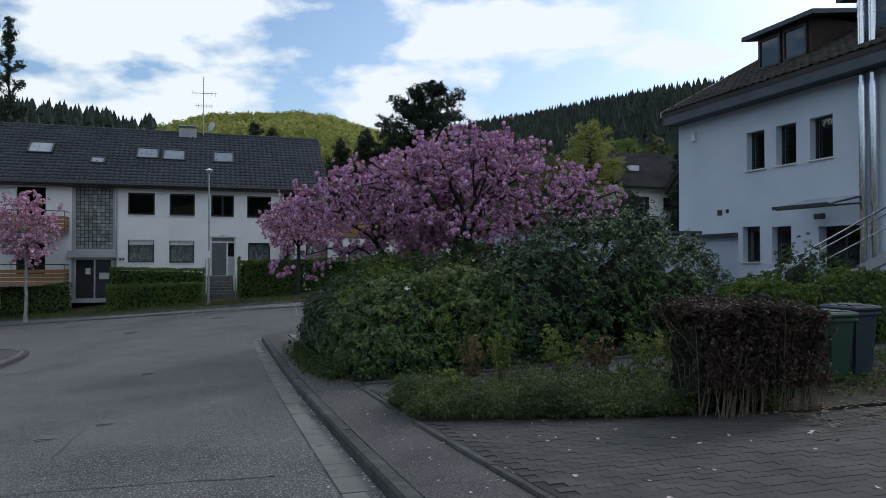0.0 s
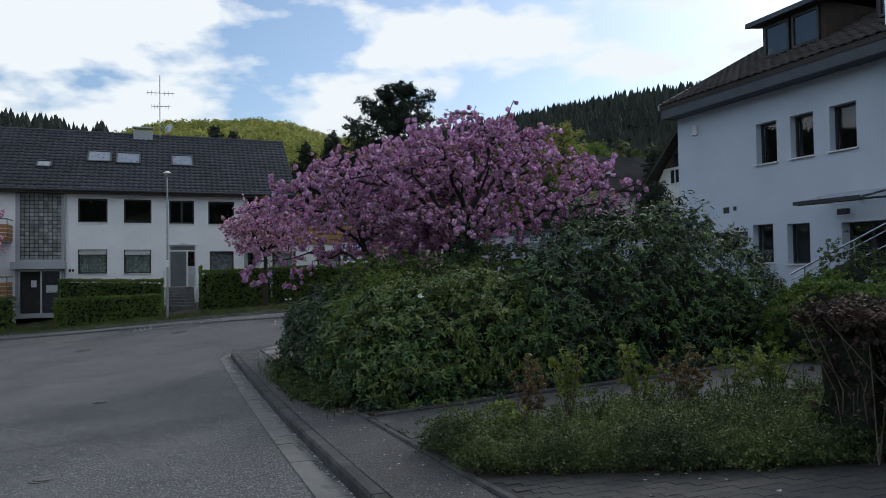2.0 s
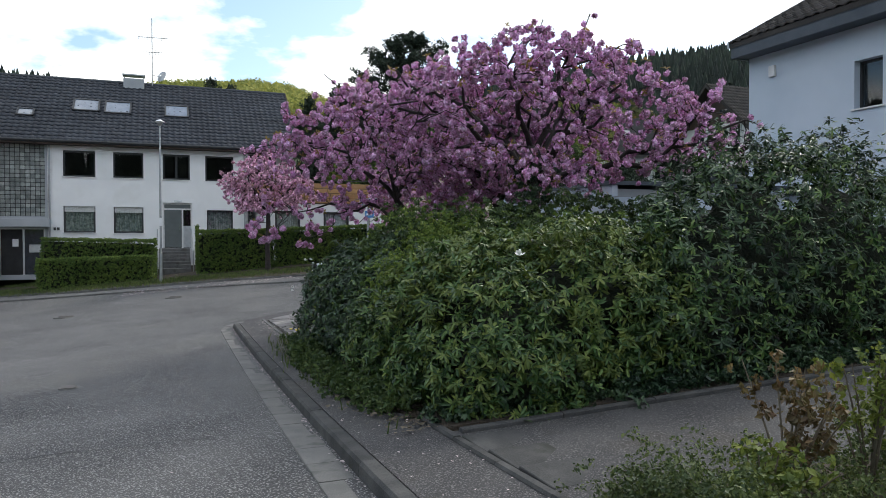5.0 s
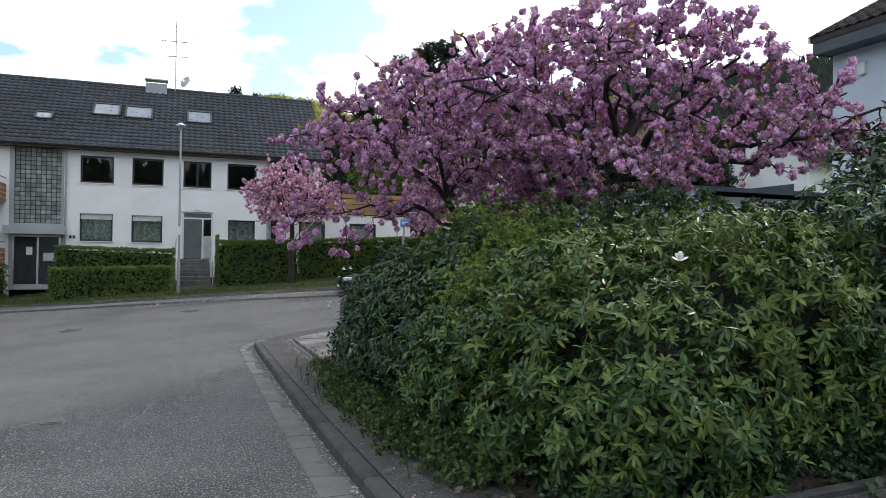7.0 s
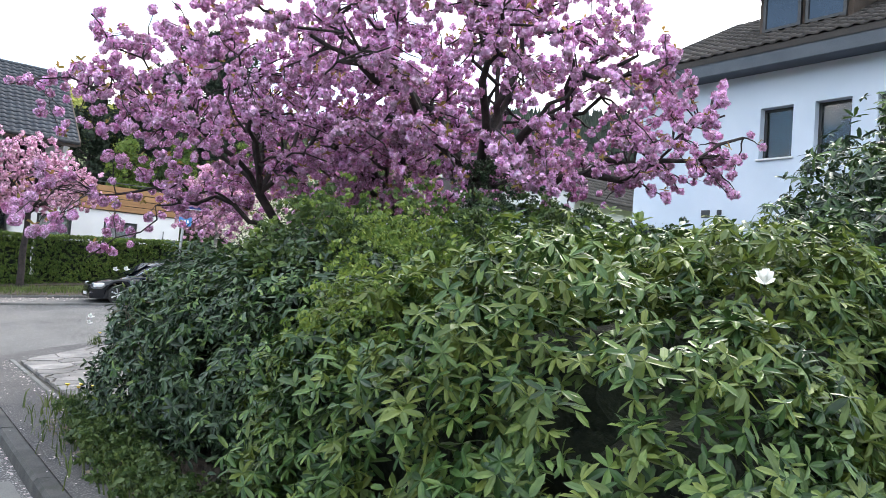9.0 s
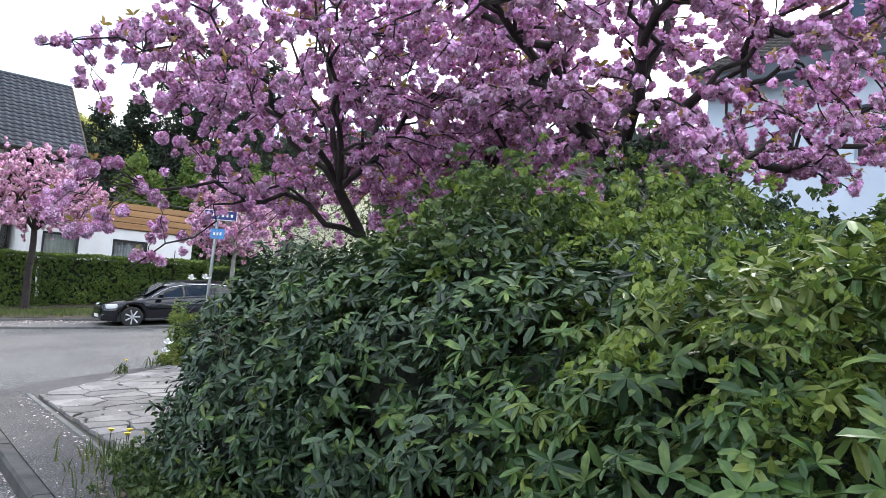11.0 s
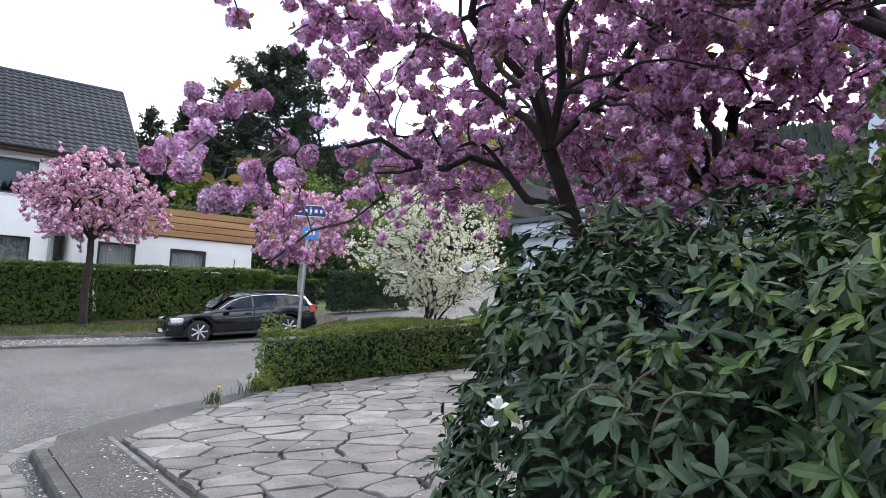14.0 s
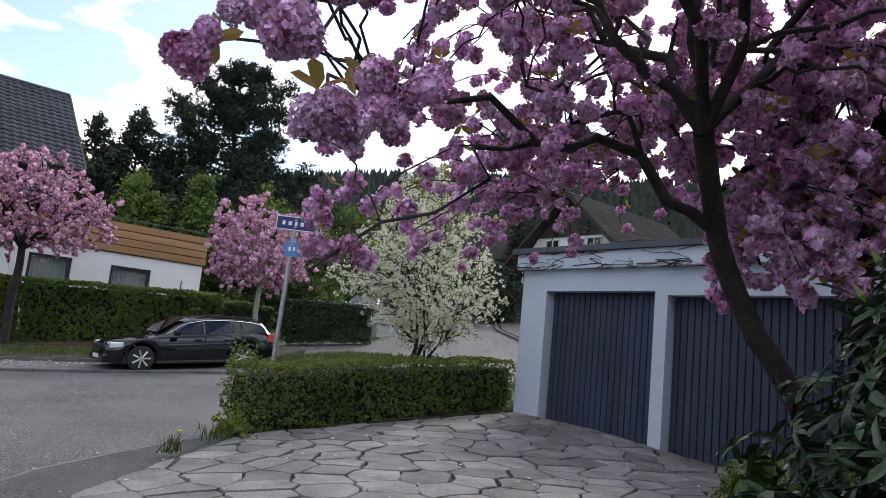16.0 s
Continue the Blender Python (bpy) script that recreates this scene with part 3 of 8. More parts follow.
def stones(name, parent, mat, path, width, length, h0, h1, gap=0.008, bevel=0.012, face_slope=0.0):
    """Stones laid end to end along a plan path, each an object of its own under parent."""
    made = 0
    for (ax, ay), (bx, by) in zip(path, path[1:]):
        full = math.hypot(bx - ax, by - ay)
        n = max(1, round(full / length))
        dx, dy = (bx - ax) / full, (by - ay) / full
        for k in range(n):
            s0, s1 = full * k / n + gap / 2, full * (k + 1) / n - gap / 2
            bm = bmesh.new()
            ring = []
            jig = random.uniform(-0.004, 0.004)
            for s in (s0, s1):
                px, py = ax + dx * s, ay + dy * s
                z = float(lie(px, py)) + jig
                sec = [(0, h0), (width, h0), (width, h1 - bevel), (width - bevel, h1), (bevel + face_slope, h1), (face_slope * 0.7, h1 - bevel * 1.6)]
                ring.append([bm.verts.new((px + dy * w, py - dx * w, z + h)) for w, h in sec])
            m = len(ring[0])
            bm.faces.new(ring[0])
            bm.faces.new(ring[1][::-1])
            for q in range(m):
                bm.faces.new((ring[0][q], ring[1][q], ring[1][(q + 1) % m], ring[0][(q + 1) % m]))
            bmesh.ops.recalc_face_normals(bm, faces=bm.faces)
            part(name, bm, mat, parent)
            made += 1
    return made


road = slab("road", [(-40, -13), (kerb_x(-13) + 0.02, -13), (kerb_x(24.2) + 0.02, 24.2), (2.6, 25.1), (3.7, 26.2), (5.1, 26.75), (5.6, 27.4), (10.4, 27.6), (12.5, 29.0), (24, 36.5), (34, 48),
                    (30, 52), (17, 40.2), (13.3, 40.6), (11, 38.5), (5.3, 40.3), (0, 42), (-7, 45.4), (-16, 50), (-28, 57), (-40, 57)], 0.0, M_ASPHALT, "worn grey asphalt street with patches and cracks", "road", step=1.2, skirt=0.3)

kerb_line = [(kerb_x(y), y) for y in (-12, 0, 8, 16, 24.0)]
kerb = thing("kerb", (1.9, 10, float(lie(1.9, 10))), "raised concrete kerb stones along the street", "kerb", kind="structure")
stones("kerb_stone", kerb, M_KERB, kerb_line, 0.15, 1.0, -0.2, 0.115, face_slope=0.015, bevel=0.016)
stones("kerb_stone", kerb, M_CONCRETE, [(kerb_x(24.0), 24.0), (2.05, 24.3), (2.2, 24.62)], 0.15, 0.3, -0.2, 0.05)
gutter = thing("gutter", (1.6, 10, float(lie(1.6, 10))), "flat concrete gutter stones at the street edge", "gutter", kind="structure")
stones("gutter_stone", gutter, M_GUTTER, [(x - 0.285, y) for x, y in kerb_line], 0.28, 0.5, -0.1, 0.012, bevel=0.004)
stones("gutter_stone", gutter, M_GUTTER, [(kerb_x(24) - 0.28, 24.0), (1.85, 24.5), (2.25, 25.0), (3.0, 25.75), (3.9, 26.25), (5.1, 26.75)], 0.16, 0.5, -0.1, 0.014, bevel=0.004)

slab("pavement", [(kerb_x(-12) + 0.15, -12), (2.42, -12), (2.56, 9.0), (2.66, 12.8), (2.66, 24.1), (kerb_x(24) + 0.15, 24.0)], 0.105, M_ASPHALT_DARK, "narrow dark asphalt pavement strewn with petals", "pavement")
slab("pavement", [(2.18, 24.0), (2.66, 24.05), (3.3, 24.65), (4.75, 26.02), (5.15, 26.2), (5.12, 26.6), (3.95, 26.1), (3.05, 25.6), (2.35, 24.9)], 0.045, M_ASPHALT_DARK, "dark asphalt ramp at the dropped kerb", "pavement")

edging = thing("edging", (2.6, 10, float(lie(2.6, 10))), "thin concrete edging stones beside the pavement", "edging", kind="structure")
stones("edging_stone", edging, M_KERB, [(2.43, -10), (2.47, 3), (2.53, 8.6), (2.58, 10.6), (2.62, 12.9)], 0.075, 0.9, -0.15, 0.135)
stones("edging_stone", edging, M_CONCRETE, [(2.62, 19.4), (2.66, 24.1)], 0.075, 0.9, -0.15, 0.12)
stones("edging_stone", edging, M_KERB, [(2.75, 12.35), (5.5, 12.2), (9.5, 11.9)], 0.075, 0.9, -0.15, 0.15)
stones("edging_stone", edging, M_CONCRETE, [(3.4, 10.3), (6.2, 10.2), (9.5, 9.9)], 0.075, 0.9, -0.15, 0.15)

slab("garden_path", [(2.66, 10.45), (3.4, 10.3), (6.2, 10.2), (12, 9.8), (12, 11.8), (9.5, 11.95), (5.5, 12.28), (2.66, 12.4)], 0.105, M_ASPHALT_DARK, "worn asphalt garden path between beds", "path")
path_joint = thing("paving_slabs", (3.0, 11.2, float(lie(3, 11.2))), "grey concrete slabs at the path entrance", "paving", kind="structure")
for py in (10.95, 11.42, 11.9):
    bm = bmesh.new()
    box(bm, 2.68, py - 0.225, 0, 3.15, py + 0.225, 0.04, 0.006)
    bmesh.ops.translate(bm, verts=bm.verts, vec=(0, 0, float(lie(2.9, py)) + 0.075))
    part("slab", bm, M_KERB, path_joint)

bed = slab("planting_bed", [(2.6, 9.05), (3.9, 8.15), (5.9, 7.05), (8.0, 6.6), (14, 6.2), (14, 9.7), (9.5, 9.9), (6.2, 10.2), (3.4, 10.3), (2.66, 10.45)], 0.13, M_EARTH, "earth bed under low ground cover", "bed", wobble=0.03)
slab("planting_bed", [(2.62, 12.9), (2.66, 12.45), (5.5, 12.3), (9.5, 12.0), (15, 12), (15.9, 14), (15.9, 22.3), (10, 19.4), (2.7, 19.4), (2.40, 18.6), (2.36, 15)], 0.13, M_EARTH, "dark earth bed under the shrubs", "bed", wobble=0.04)
slab("courtyard_base", [(2.72, 19.3), (10.6, 19.3), (10.6, 26.2), (5.2, 26.2), (4.78, 26.0), (3.3, 24.55), (2.74, 24.05)], 0.075, M_MORTAR, "sunken mortar bed between flagstones", "courtyard", step=0.5)
slab("driveway_base", [(2.52, -11), (14, -11), (14, 6.2), (8.0, 6.6), (5.9, 7.0), (3.9, 8.1), (2.62, 9.0)], 0.110, M_SAND, "sand bed between driveway pavers", "driveway", step=0.8)

# far side of the cross street
F_GUT = [(-30, 54), (-16, 47.2), (-9.6, 43.2), (-4, 40.0), (0.5, 38.0), (5.1, 36.1), (8.0, 35.2), (9.4, 34.4)]
F_VERGE = [(-30, 56.6), (-16, 49.2), (-10.6, 46.0), (-6.7, 43.3), (-2.8, 40.6), (0, 39.5), (5.4, 37.9), (8.0, 37.1), (10.6, 36.3), (12.9, 38.0)]
F_BACK = [(-30, 59), (-16, 51.5), (-10.6, 47.6), (-6.7, 44.6), (-2.8, 42.0), (0, 41.1), (5.4, 40.6), (8.0, 40.2), (12.0, 39.6)]
slab("pavement", F_GUT + [(10.3, 34.9), (10.6, 36.2)] + F_VERGE[-3::-1], 0.05, M_CONCRETE, "pale pavement on the far side of the street", "pavement", step=0.8)
far_kerb = thing("kerb", (0.5, 38, float(lie(0.5, 38))), "low kerb of the far pavement", "kerb", kind="structure")
stones("kerb_stone", far_kerb, M_CONCRETE, [(x, y - 0.06) for x, y in F_GUT], 0.12, 1.0, -0.2, 0.065)
verge_kerb = thing("kerb", (2, 39, float(lie(2, 39))), "kerb at the edge of the grass verge", "kerb", kind="structure")
stones("kerb_stone", verge_kerb, M_CONCRETE, [(x, y - 0.1) for x, y in F_VERGE[:-1]], 0.1, 1.0, -0.2, 0.14)
slab("grass_verge", F_VERGE + F_BACK[::-1], 0.13, M_EARTH, "grass verge along the far pavement", "verge", step=0.8, wobble=0.05)
slab("grass_verge", [(9.7, 34.2), (11.2, 33.7), (14.6, 35.6), (13.6, 36.9), (11.4, 36.4), (10.4, 35.4)], 0.12, M_EARTH, "small grass island beside the side street", "verge", step=0.8, wobble=0.05)
slab("garden_lawn", F_BACK + [(12.5, 46), (7.8, 46.5), (-4.8, 46.6), (-12, 47.0), (-18, 53), (-30, 64)], 0.16, M_EARTH, "front garden ground of the apartment house", "garden", step=1.0)
slab("pavement", [(-40, -13), (-4.85, -13), (-4.85, 26.2), (-5.05, 27.6), (-5.7, 29.0), (-7.0, 30.6), (-12, 34.5), (-40, 50)], 0.11, M_ASPHALT_DARK, "asphalt pavement at the opposite street corner", "pavement", step=1.5)
left_kerb = thing("kerb", (-4.8, 20, float(lie(-4.8, 20))), "kerb stones round the opposite corner", "kerb", kind="structure")
stones("kerb_stone", left_kerb, M_CONCRETE, [(-4.98, -12), (-4.98, 26.2), (-5.18, 27.6), (-5.8, 28.9), (-7.1, 30.5), (-12, 34.3)][::-1], 0.13, 1.0, -0.2, 0.125)
slab("garden_lawn", [(5.2, 26.3), (10.2, 26.3), (10.3, 27.5), (5.8, 27.35)], 0.10, M_EARTH, "earth strip behind the low hedge", "garden", step=0.5)

# manhole covers and valve boxes
def cover(x, y, r, label):
    z = float(lie(x, y))
    root = thing("manhole_cover", (x, y, z), label, "manhole cover")
    bm = bmesh.new()
    bmesh.ops.create_cone(bm, cap_ends=True, segments=28, radius1=r, radius2=r, depth=0.03)
    bmesh.ops.translate(bm, verts=bm.verts, vec=(x, y, z))
    part("ring", bm, M_GUTTER, root)
    bm = bmesh.new()
    bmesh.ops.create_cone(bm, cap_ends=True, segments=24, radius1=r * 0.8, radius2=r * 0.8, depth=0.03)
    for k in range(5):
        o = (k - 2) * r * 0.3
        w = r * 0.65 * math.sqrt(max(0.1, 1 - (o / r) ** 2))
        box(bm, -w, o - 0.02, 0.015, w, o + 0.02, 0.02)
    bmesh.ops.translate(bm, verts=bm.verts, vec=(x, y, z + 0.005))
    part("lid", bm, M_IRON, root)


cover(-0.78, 12.1, 0.13, "small round iron valve cover in the asphalt")
cover(-1.35, 11.4, 0.13, "small round iron valve cover in the asphalt")
cover(-2.35, 31.9, 0.36, "round iron manhole cover in the street")
cover(0.9, 34.6, 0.36, "round iron manhole cover in the street")
cover(-0.75, 18.4, 0.14, "small round iron valve cover in the asphalt")

# cracks and repair seams
crack_root = thing("road_crack", (-1, 11, float(lie(-1, 11))), "dark crack line in the asphalt", "crack", kind="structure")
rng = np.random.default_rng(5)
for n, (a, b) in enumerate([((-4.5, 9.4), (1.2, 7.9)), ((-1.0, 11.7), (-1.15, 9.8)), ((-4.6, 14.8), (0.9, 14.2)), ((-4.2, 24.6), (1.6, 25.6)), ((0.02, 17.4), (0.35, 19.2))]):
    k = 40
    t = np.linspace(0, 1, k)
    px, py = a[0] + (b[0] - a[0]) * t, a[1] + (b[1] - a[1]) * t
    px, py = px + np.cumsum(rng.normal(0, 0.012, k)), py + np.cumsum(rng.normal(0, 0.02, k))
    w = 0.007 + 0.006 * rng.random(k)
    dx, dy = np.gradient(px), np.gradient(py)
    ln = np.hypot(dx, dy)
    nx, ny = -dy / ln, dx / ln
    z = lie(px, py) + 0.004
    v = np.stack([np.stack([px + nx * w, py + ny * w, z], -1), np.stack([px - nx * w, py - ny * w, z], -1)], 1).reshape(-1, 3)
    f = np.array([(2 * q, 2 * q + 1, 2 * q + 3, 2 * q + 2) for q in range(k - 1)])
    array_mesh("crack", v, f, M_PLASTIC if n != 4 else M_GUTTER, crack_root)

# ---- windows, walls, roofs ----
def window(parent, at, u0, v0, u1, v1, name="window", frame_mat=None, sash=1, depth=0.14, sill=True, blind=0.0, curtain=False, bar=0.055, label=""):
    """A framed window in an opening; at(u, v, w) maps wall coordinates to the world, w inwards."""
    frame_mat = frame_mat or M_FRAME

    def piece(a, b, c, d, w0, w1, bm):
        p, q = Vector(at(a, b, w0)), Vector(at(c, d, w1))
        box(bm, min(p.x, q.x), min(p.y, q.y), min(p.z, q.z), max(p.x, q.x), max(p.y, q.y), max(p.z, q.z))

    mid = Vector(at((u0 + u1) / 2, v0, depth))
    bm = bmesh.new()
    w0, w1 = depth, depth + 0.07
    piece(u0, v0, u1, v0 + bar, w0, w1, bm)
    piece(u0, v1 - bar, u1, v1, w0, w1, bm)
    piece(u0, v0 + bar, u0 + bar, v1 - bar, w0, w1, bm)
    piece(u1 - bar, v0 + bar, u1, v1 - bar, w0, w1, bm)
    for k in range(1, sash):
        c = u0 + (u1 - u0) * k / sash
        piece(c - bar * 0.6, v0 + bar, c + bar * 0.6, v1 - bar, w0, w1, bm)
    win = part(name, bm, frame_mat, parent, label)
    for k in range(sash):
        a, b = u0 + (u1 - u0) * k / sash + bar * 0.8, u0 + (u1 - u0) * (k + 1) / sash - bar * 0.8
        bm = bmesh.new()
        piece(a, v0 + bar * 0.8, b, v1 - bar * 0.8, w0 + 0.03, w0 + 0.038, bm)
        pane = part("pane", bm, M_GLASS, win)
        pane.visible_shadow = False
    if sill:
        bm = bmesh.new()
        piece(u0 - 0.05, v0 - 0.04, u1 + 0.05, v0 - 0.004, -0.06, depth, bm)
        part("sill", bm, M_FRAME_WHITE, win)
    if blind:
        for k in range(int(blind / 0.055)):
            bm = bmesh.new()
            piece(u0 + bar * 0.6, v1 - 0.055 * (k + 1), u1 - bar * 0.6, v1 - 0.055 * k - 0.006, w0 - 0.03, w0 - 0.012, bm)
            part("blind_slat", bm, M_SHUTTER, win)
    if curtain:
        n = 40
        us = np.linspace(u0 + bar, u1 - bar, n)
        rows = []
        for v in (v0 + bar, (v0 + v1) / 2, v1 - bar):
            rows.append([at(u, v, depth + 0.14 + 0.025 * math.sin(k * 1.7)) for k, u in enumerate(us)])
        vv = np.array(rows, float).reshape(-1, 3)
        ff = np.array([(r * n + k, r * n + k + 1, (r + 1) * n + k + 1, (r + 1) * n + k) for r in range(2) for k in range(n - 1)])
        array_mesh("curtain", vv, ff, M_CURTAIN if curtain is True else curtain, win, smooth=True)
    return win


def tile_field(name, corner, along, up, rows, cols, tw, tl, mat, parent, label="", wave=0.034, lift=0.045):
    """Overlapping curved roof tiles as one mesh: corner, unit vectors along the eave and up the slope."""
    corner, along, up = np.array(corner, float), np.array(along, float), np.array(up, float)
    nrm = np.cross(along, up)
    nrm /= np.linalg.norm(nrm)
    if nrm[2] < 0:
        nrm = -nrm
    seg = 5
    u = np.linspace(0, 1, seg + 1)
    w = wave * np.where(u < 0.6, np.sin(u / 0.6 * np.pi), -0.35 * np.sin((u - 0.6) / 0.4 * np.pi))
    lo = np.stack([u * tw, np.zeros_like(u), w + lift], -1)
    hi = np.stack([u * tw, np.full_like(u, tl * 1.06), w + 0.0], -1)
    nose = np.stack([u * tw, np.zeros_like(u), w], -1)
    tv = np.concatenate([nose, lo, hi])
    m = seg + 1
    tf = np.array([(k, k + 1, m + k + 1, m + k) for k in range(seg)] + [(m + k, m + k + 1, 2 * m + k + 1, 2 * m + k) for k in range(seg)])
    basis = np.stack([along, up, nrm], -1)
    r, c = np.meshgrid(np.arange(rows), np.arange(cols), indexing="ij")
    rr, cc = r.ravel(), c.ravel()
    jit = np.random.default_rng(3).normal(0, 0.004, len(rr))
    where = corner + np.outer(cc * tw, along) + np.outer(rr * tl, up) + np.outer(jit, nrm)
    v, f = scatter((tv, tf), where, np.repeat(basis[None], len(rr), 0), np.ones(len(rr)))
    ob = array_mesh(name, v, f, mat, parent, label, smooth=True)
    ob["kind"] = "stuff"
    return ob


# ---- the apartment house across the street ----
FY = 47.065
house = thing("apartment_house", (-2, FY + 4, 0.0), "long white plastered apartment house with a dark tiled roof", "house")


def fat(u, v, w):
    return (u, FY + w, v)


up_win = [(-4.18, 4.58, -2.70, 5.90), (-1.88, 4.57, -0.44, 5.90), (0.50, 4.55, 1.85, 5.89), (2.63, 4.53, 4.10, 5.88)]
low_win = [(-4.18, 1.74, -2.72, 3.08), (-1.88, 1.72, -0.46, 3.06)]
low_third = (2.70, 0.75, 4.05, 2.95)
door_hole = (0.48, 0.93, 1.95, 3.32)
part("front_wall", wall_holes(bmesh.new(), fat, -4.86, 4.75, -0.6, 6.35, 0.3, up_win + low_win + [low_third, door_hole]), M_PLASTER, house, "white plaster wall")
for h, n_sash in zip(up_win, (1, 1, 2, 1)):
    window(house, fat, *h, sash=n_sash, bar=0.085, label="dark framed window with dark glass")
for h in low_win:
    window(house, fat, *h, sash=1, blind=0.30, curtain=True, bar=0.085, label="window with half drawn white roller blind and net curtain")
window(house, fat, *low_third, sash=1, sill=False, curtain=True)
# door with side light and overlight
bm = bmesh.new()
for a in ((0.48, 0.93, 0.56, 3.32), (1.87, 0.93, 1.95, 3.32), (0.56, 2.95, 1.87, 3.03), (1.42, 0.93, 1.50, 2.95), (0.56, 3.24, 1.87, 3.32)):
    box(bm, a[0], FY + 0.12, a[1], a[2], FY + 0.2, a[3])
door_1 = part("door_frame", bm, M_FRAME_WHITE, house)
part("door_leaf", boxed(0.57, FY + 0.14, 0.95, 1.41, FY + 0.18, 2.94, bevel=0.006), M_DOOR, door_1, "grey green panel door")
part("door_pane", boxed(1.50, FY + 0.15, 2.1, 1.87, FY + 0.165, 2.95), M_GLASS, door_1)
part("letter_panel", boxed(1.50, FY + 0.13, 0.95, 1.87, FY + 0.17, 2.1), M_ALU, door_1, "grey letter box panel")
part("overlight", boxed(0.56, FY + 0.14, 3.03, 1.87, FY + 0.17, 3.24), M_DOOR, door_1)
part("door_handle", tube(bmesh.new(), [(1.32, FY + 0.09, 1.75), (1.32, FY + 0.09, 2.1)], 0.015), M_STEEL, door_1)
part("door_lamp", boxed(1.05, FY - 0.03, 3.36, 1.45, FY + 0.06, 3.46, bevel=0.02), M_LIGHT, house, "white bulkhead lamp over the door")
# stairwell with glass blocks
part("stair_reveal", wall_holes(bmesh.new(), fat, -7.15, -4.86, -0.6, 6.35, 0.12, [(-6.95, 2.55, -4.98, 6.15), (-7.0, -0.35, -4.98, 1.98)]), M_PLASTER_GREY, house, "grey rendered stairwell wall")
blocks = wall_holes(bmesh.new(), lambda u, v, w: (u, FY + 0.14 + w, v), -6.95, -4.98, 2.55, 6.15, 0.06, [])
panel_1 = part("glass_block_panel", blocks, M_FRAME, house, "grid of glass blocks in dark joints")
nb, mb = 9, 17
for i in range(nb):
    for j in range(mb):
        bw, bh = 1.97 / nb, 3.6 / mb
        x0, z0 = -6.95 + i * bw, 2.55 + j * bh
        part("glass_block", boxed(x0 + 0.014, FY + 0.10, z0 + 0.014, x0 + bw - 0.014, FY + 0.15, z0 + bh - 0.014, bevel=0.02), M_GLASSBLOCK, panel_1)
part("entrance_canopy", boxed(-7.25, FY - 0.75, 2.02, -4.72, FY + 0.1, 2.42, bevel=0.01), M_PLASTER_GREY, house, "flat canopy over the main entrance")
bm = bmesh.new()
for a in ((-7.0, -0.35, -6.92, 1.98), (-5.98, -0.35, -5.9, 1.98), (-5.06, -0.35, -4.98, 1.98), (-7.0, 1.9, -4.98, 1.98)):
    box(bm, a[0], FY + 0.02, a[1], a[2], FY + 0.1, a[3])
entrance = part("entrance_frame", bm, M_ALU, house)
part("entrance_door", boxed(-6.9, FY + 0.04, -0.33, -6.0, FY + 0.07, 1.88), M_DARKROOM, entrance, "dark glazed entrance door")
part("notice", boxed(-6.42, FY + 0.03, 1.05, -6.16, FY + 0.038, 1.42), M_SIGN_WHITE, entrance, "white paper notice")
part("letter_box", boxed(-5.7, FY - 0.02, 0.75, -5.15, FY + 0.03, 1.15, bevel=0.01), M_ALU, entrance, "silver letter boxes")
part("entrance_side", boxed(-5.88, FY + 0.05, -0.33, -5.08, FY + 0.07, 1.88), M_CARGLASS, entrance)
part("downpipe", tube(bmesh.new(), [(-4.78, FY - 0.08, 6.25), (-4.78, FY - 0.08, -0.2)], 0.05), M_METAL, house, "zinc downpipe")
part("downpipe", tube(bmesh.new(), [(4.68, FY - 0.08, 6.25), (4.68, FY - 0.08, -0.2)], 0.05), M_METAL, house, "zinc downpipe")
# number plate of the house as plain bars
nbm = bmesh.new()
for k in range(2):
    box(nbm, -4.62 + 0.16 * k, FY - 0.02, 1.86, -4.51 + 0.16 * k, FY - 0.004, 2.0)
part("plate_bars", nbm, M_FRAME, house)
# left wing with balconies
lw = [(-9.98, 4.0, -8.5, 6.06), (-12.6, 4.0, -10.9, 6.06), (-9.98, 0.9, -8.5, 3.2), (-12.6, 0.9, -10.9, 3.2)]
part("wing_wall", wall_holes(bmesh.new(), fat, -17.0, -7.15, -0.9, 6.35, 0.3, lw), M_PLASTER, house, "white plaster wall")
for h in lw:
    window(house, fat, *h, sash=1, sill=False, label="balcony window")
for zb in (3.45, 0.45):
    bal = part("balcony_floor", boxed(-16.5, FY - 1.3, zb - 0.02, -7.3, FY + 0.05, zb + 0.14), M_PLASTER_GREY, house, "concrete balcony floor")
    for k in range(4):
        part("balcony_board", boxed(-16.5, FY - 1.35, zb + 0.05 + 0.22 * k, -7.28, FY - 1.31, zb + 0.24 + 0.22 * k, bevel=0.008), M_WOOD, bal)
        part("balcony_board", boxed(-7.31, FY - 1.3, zb + 0.05 + 0.22 * k, -7.27, FY - 0.02, zb + 0.24 + 0.22 * k, bevel=0.008), M_WOOD, bal)
    part("balcony_rail", tube(bmesh.new(), [(-16.5, FY - 1.33, zb + 1.18), (-7.29, FY - 1.33, zb + 1.18), (-7.29, FY, zb + 1.18)], 0.025), M_FRAME, bal)
    for k in range(8):
        part("balcony_post", tube(bmesh.new(), [(-7.29 - k * 1.3, FY - 1.33, zb), (-7.29 - k * 1.3, FY - 1.33, zb + 1.18)], 0.02, 6), M_FRAME, bal)
# right end, set back under the roof
def rec(u, v, w):
    return (u, FY + 1.3 + w, v)


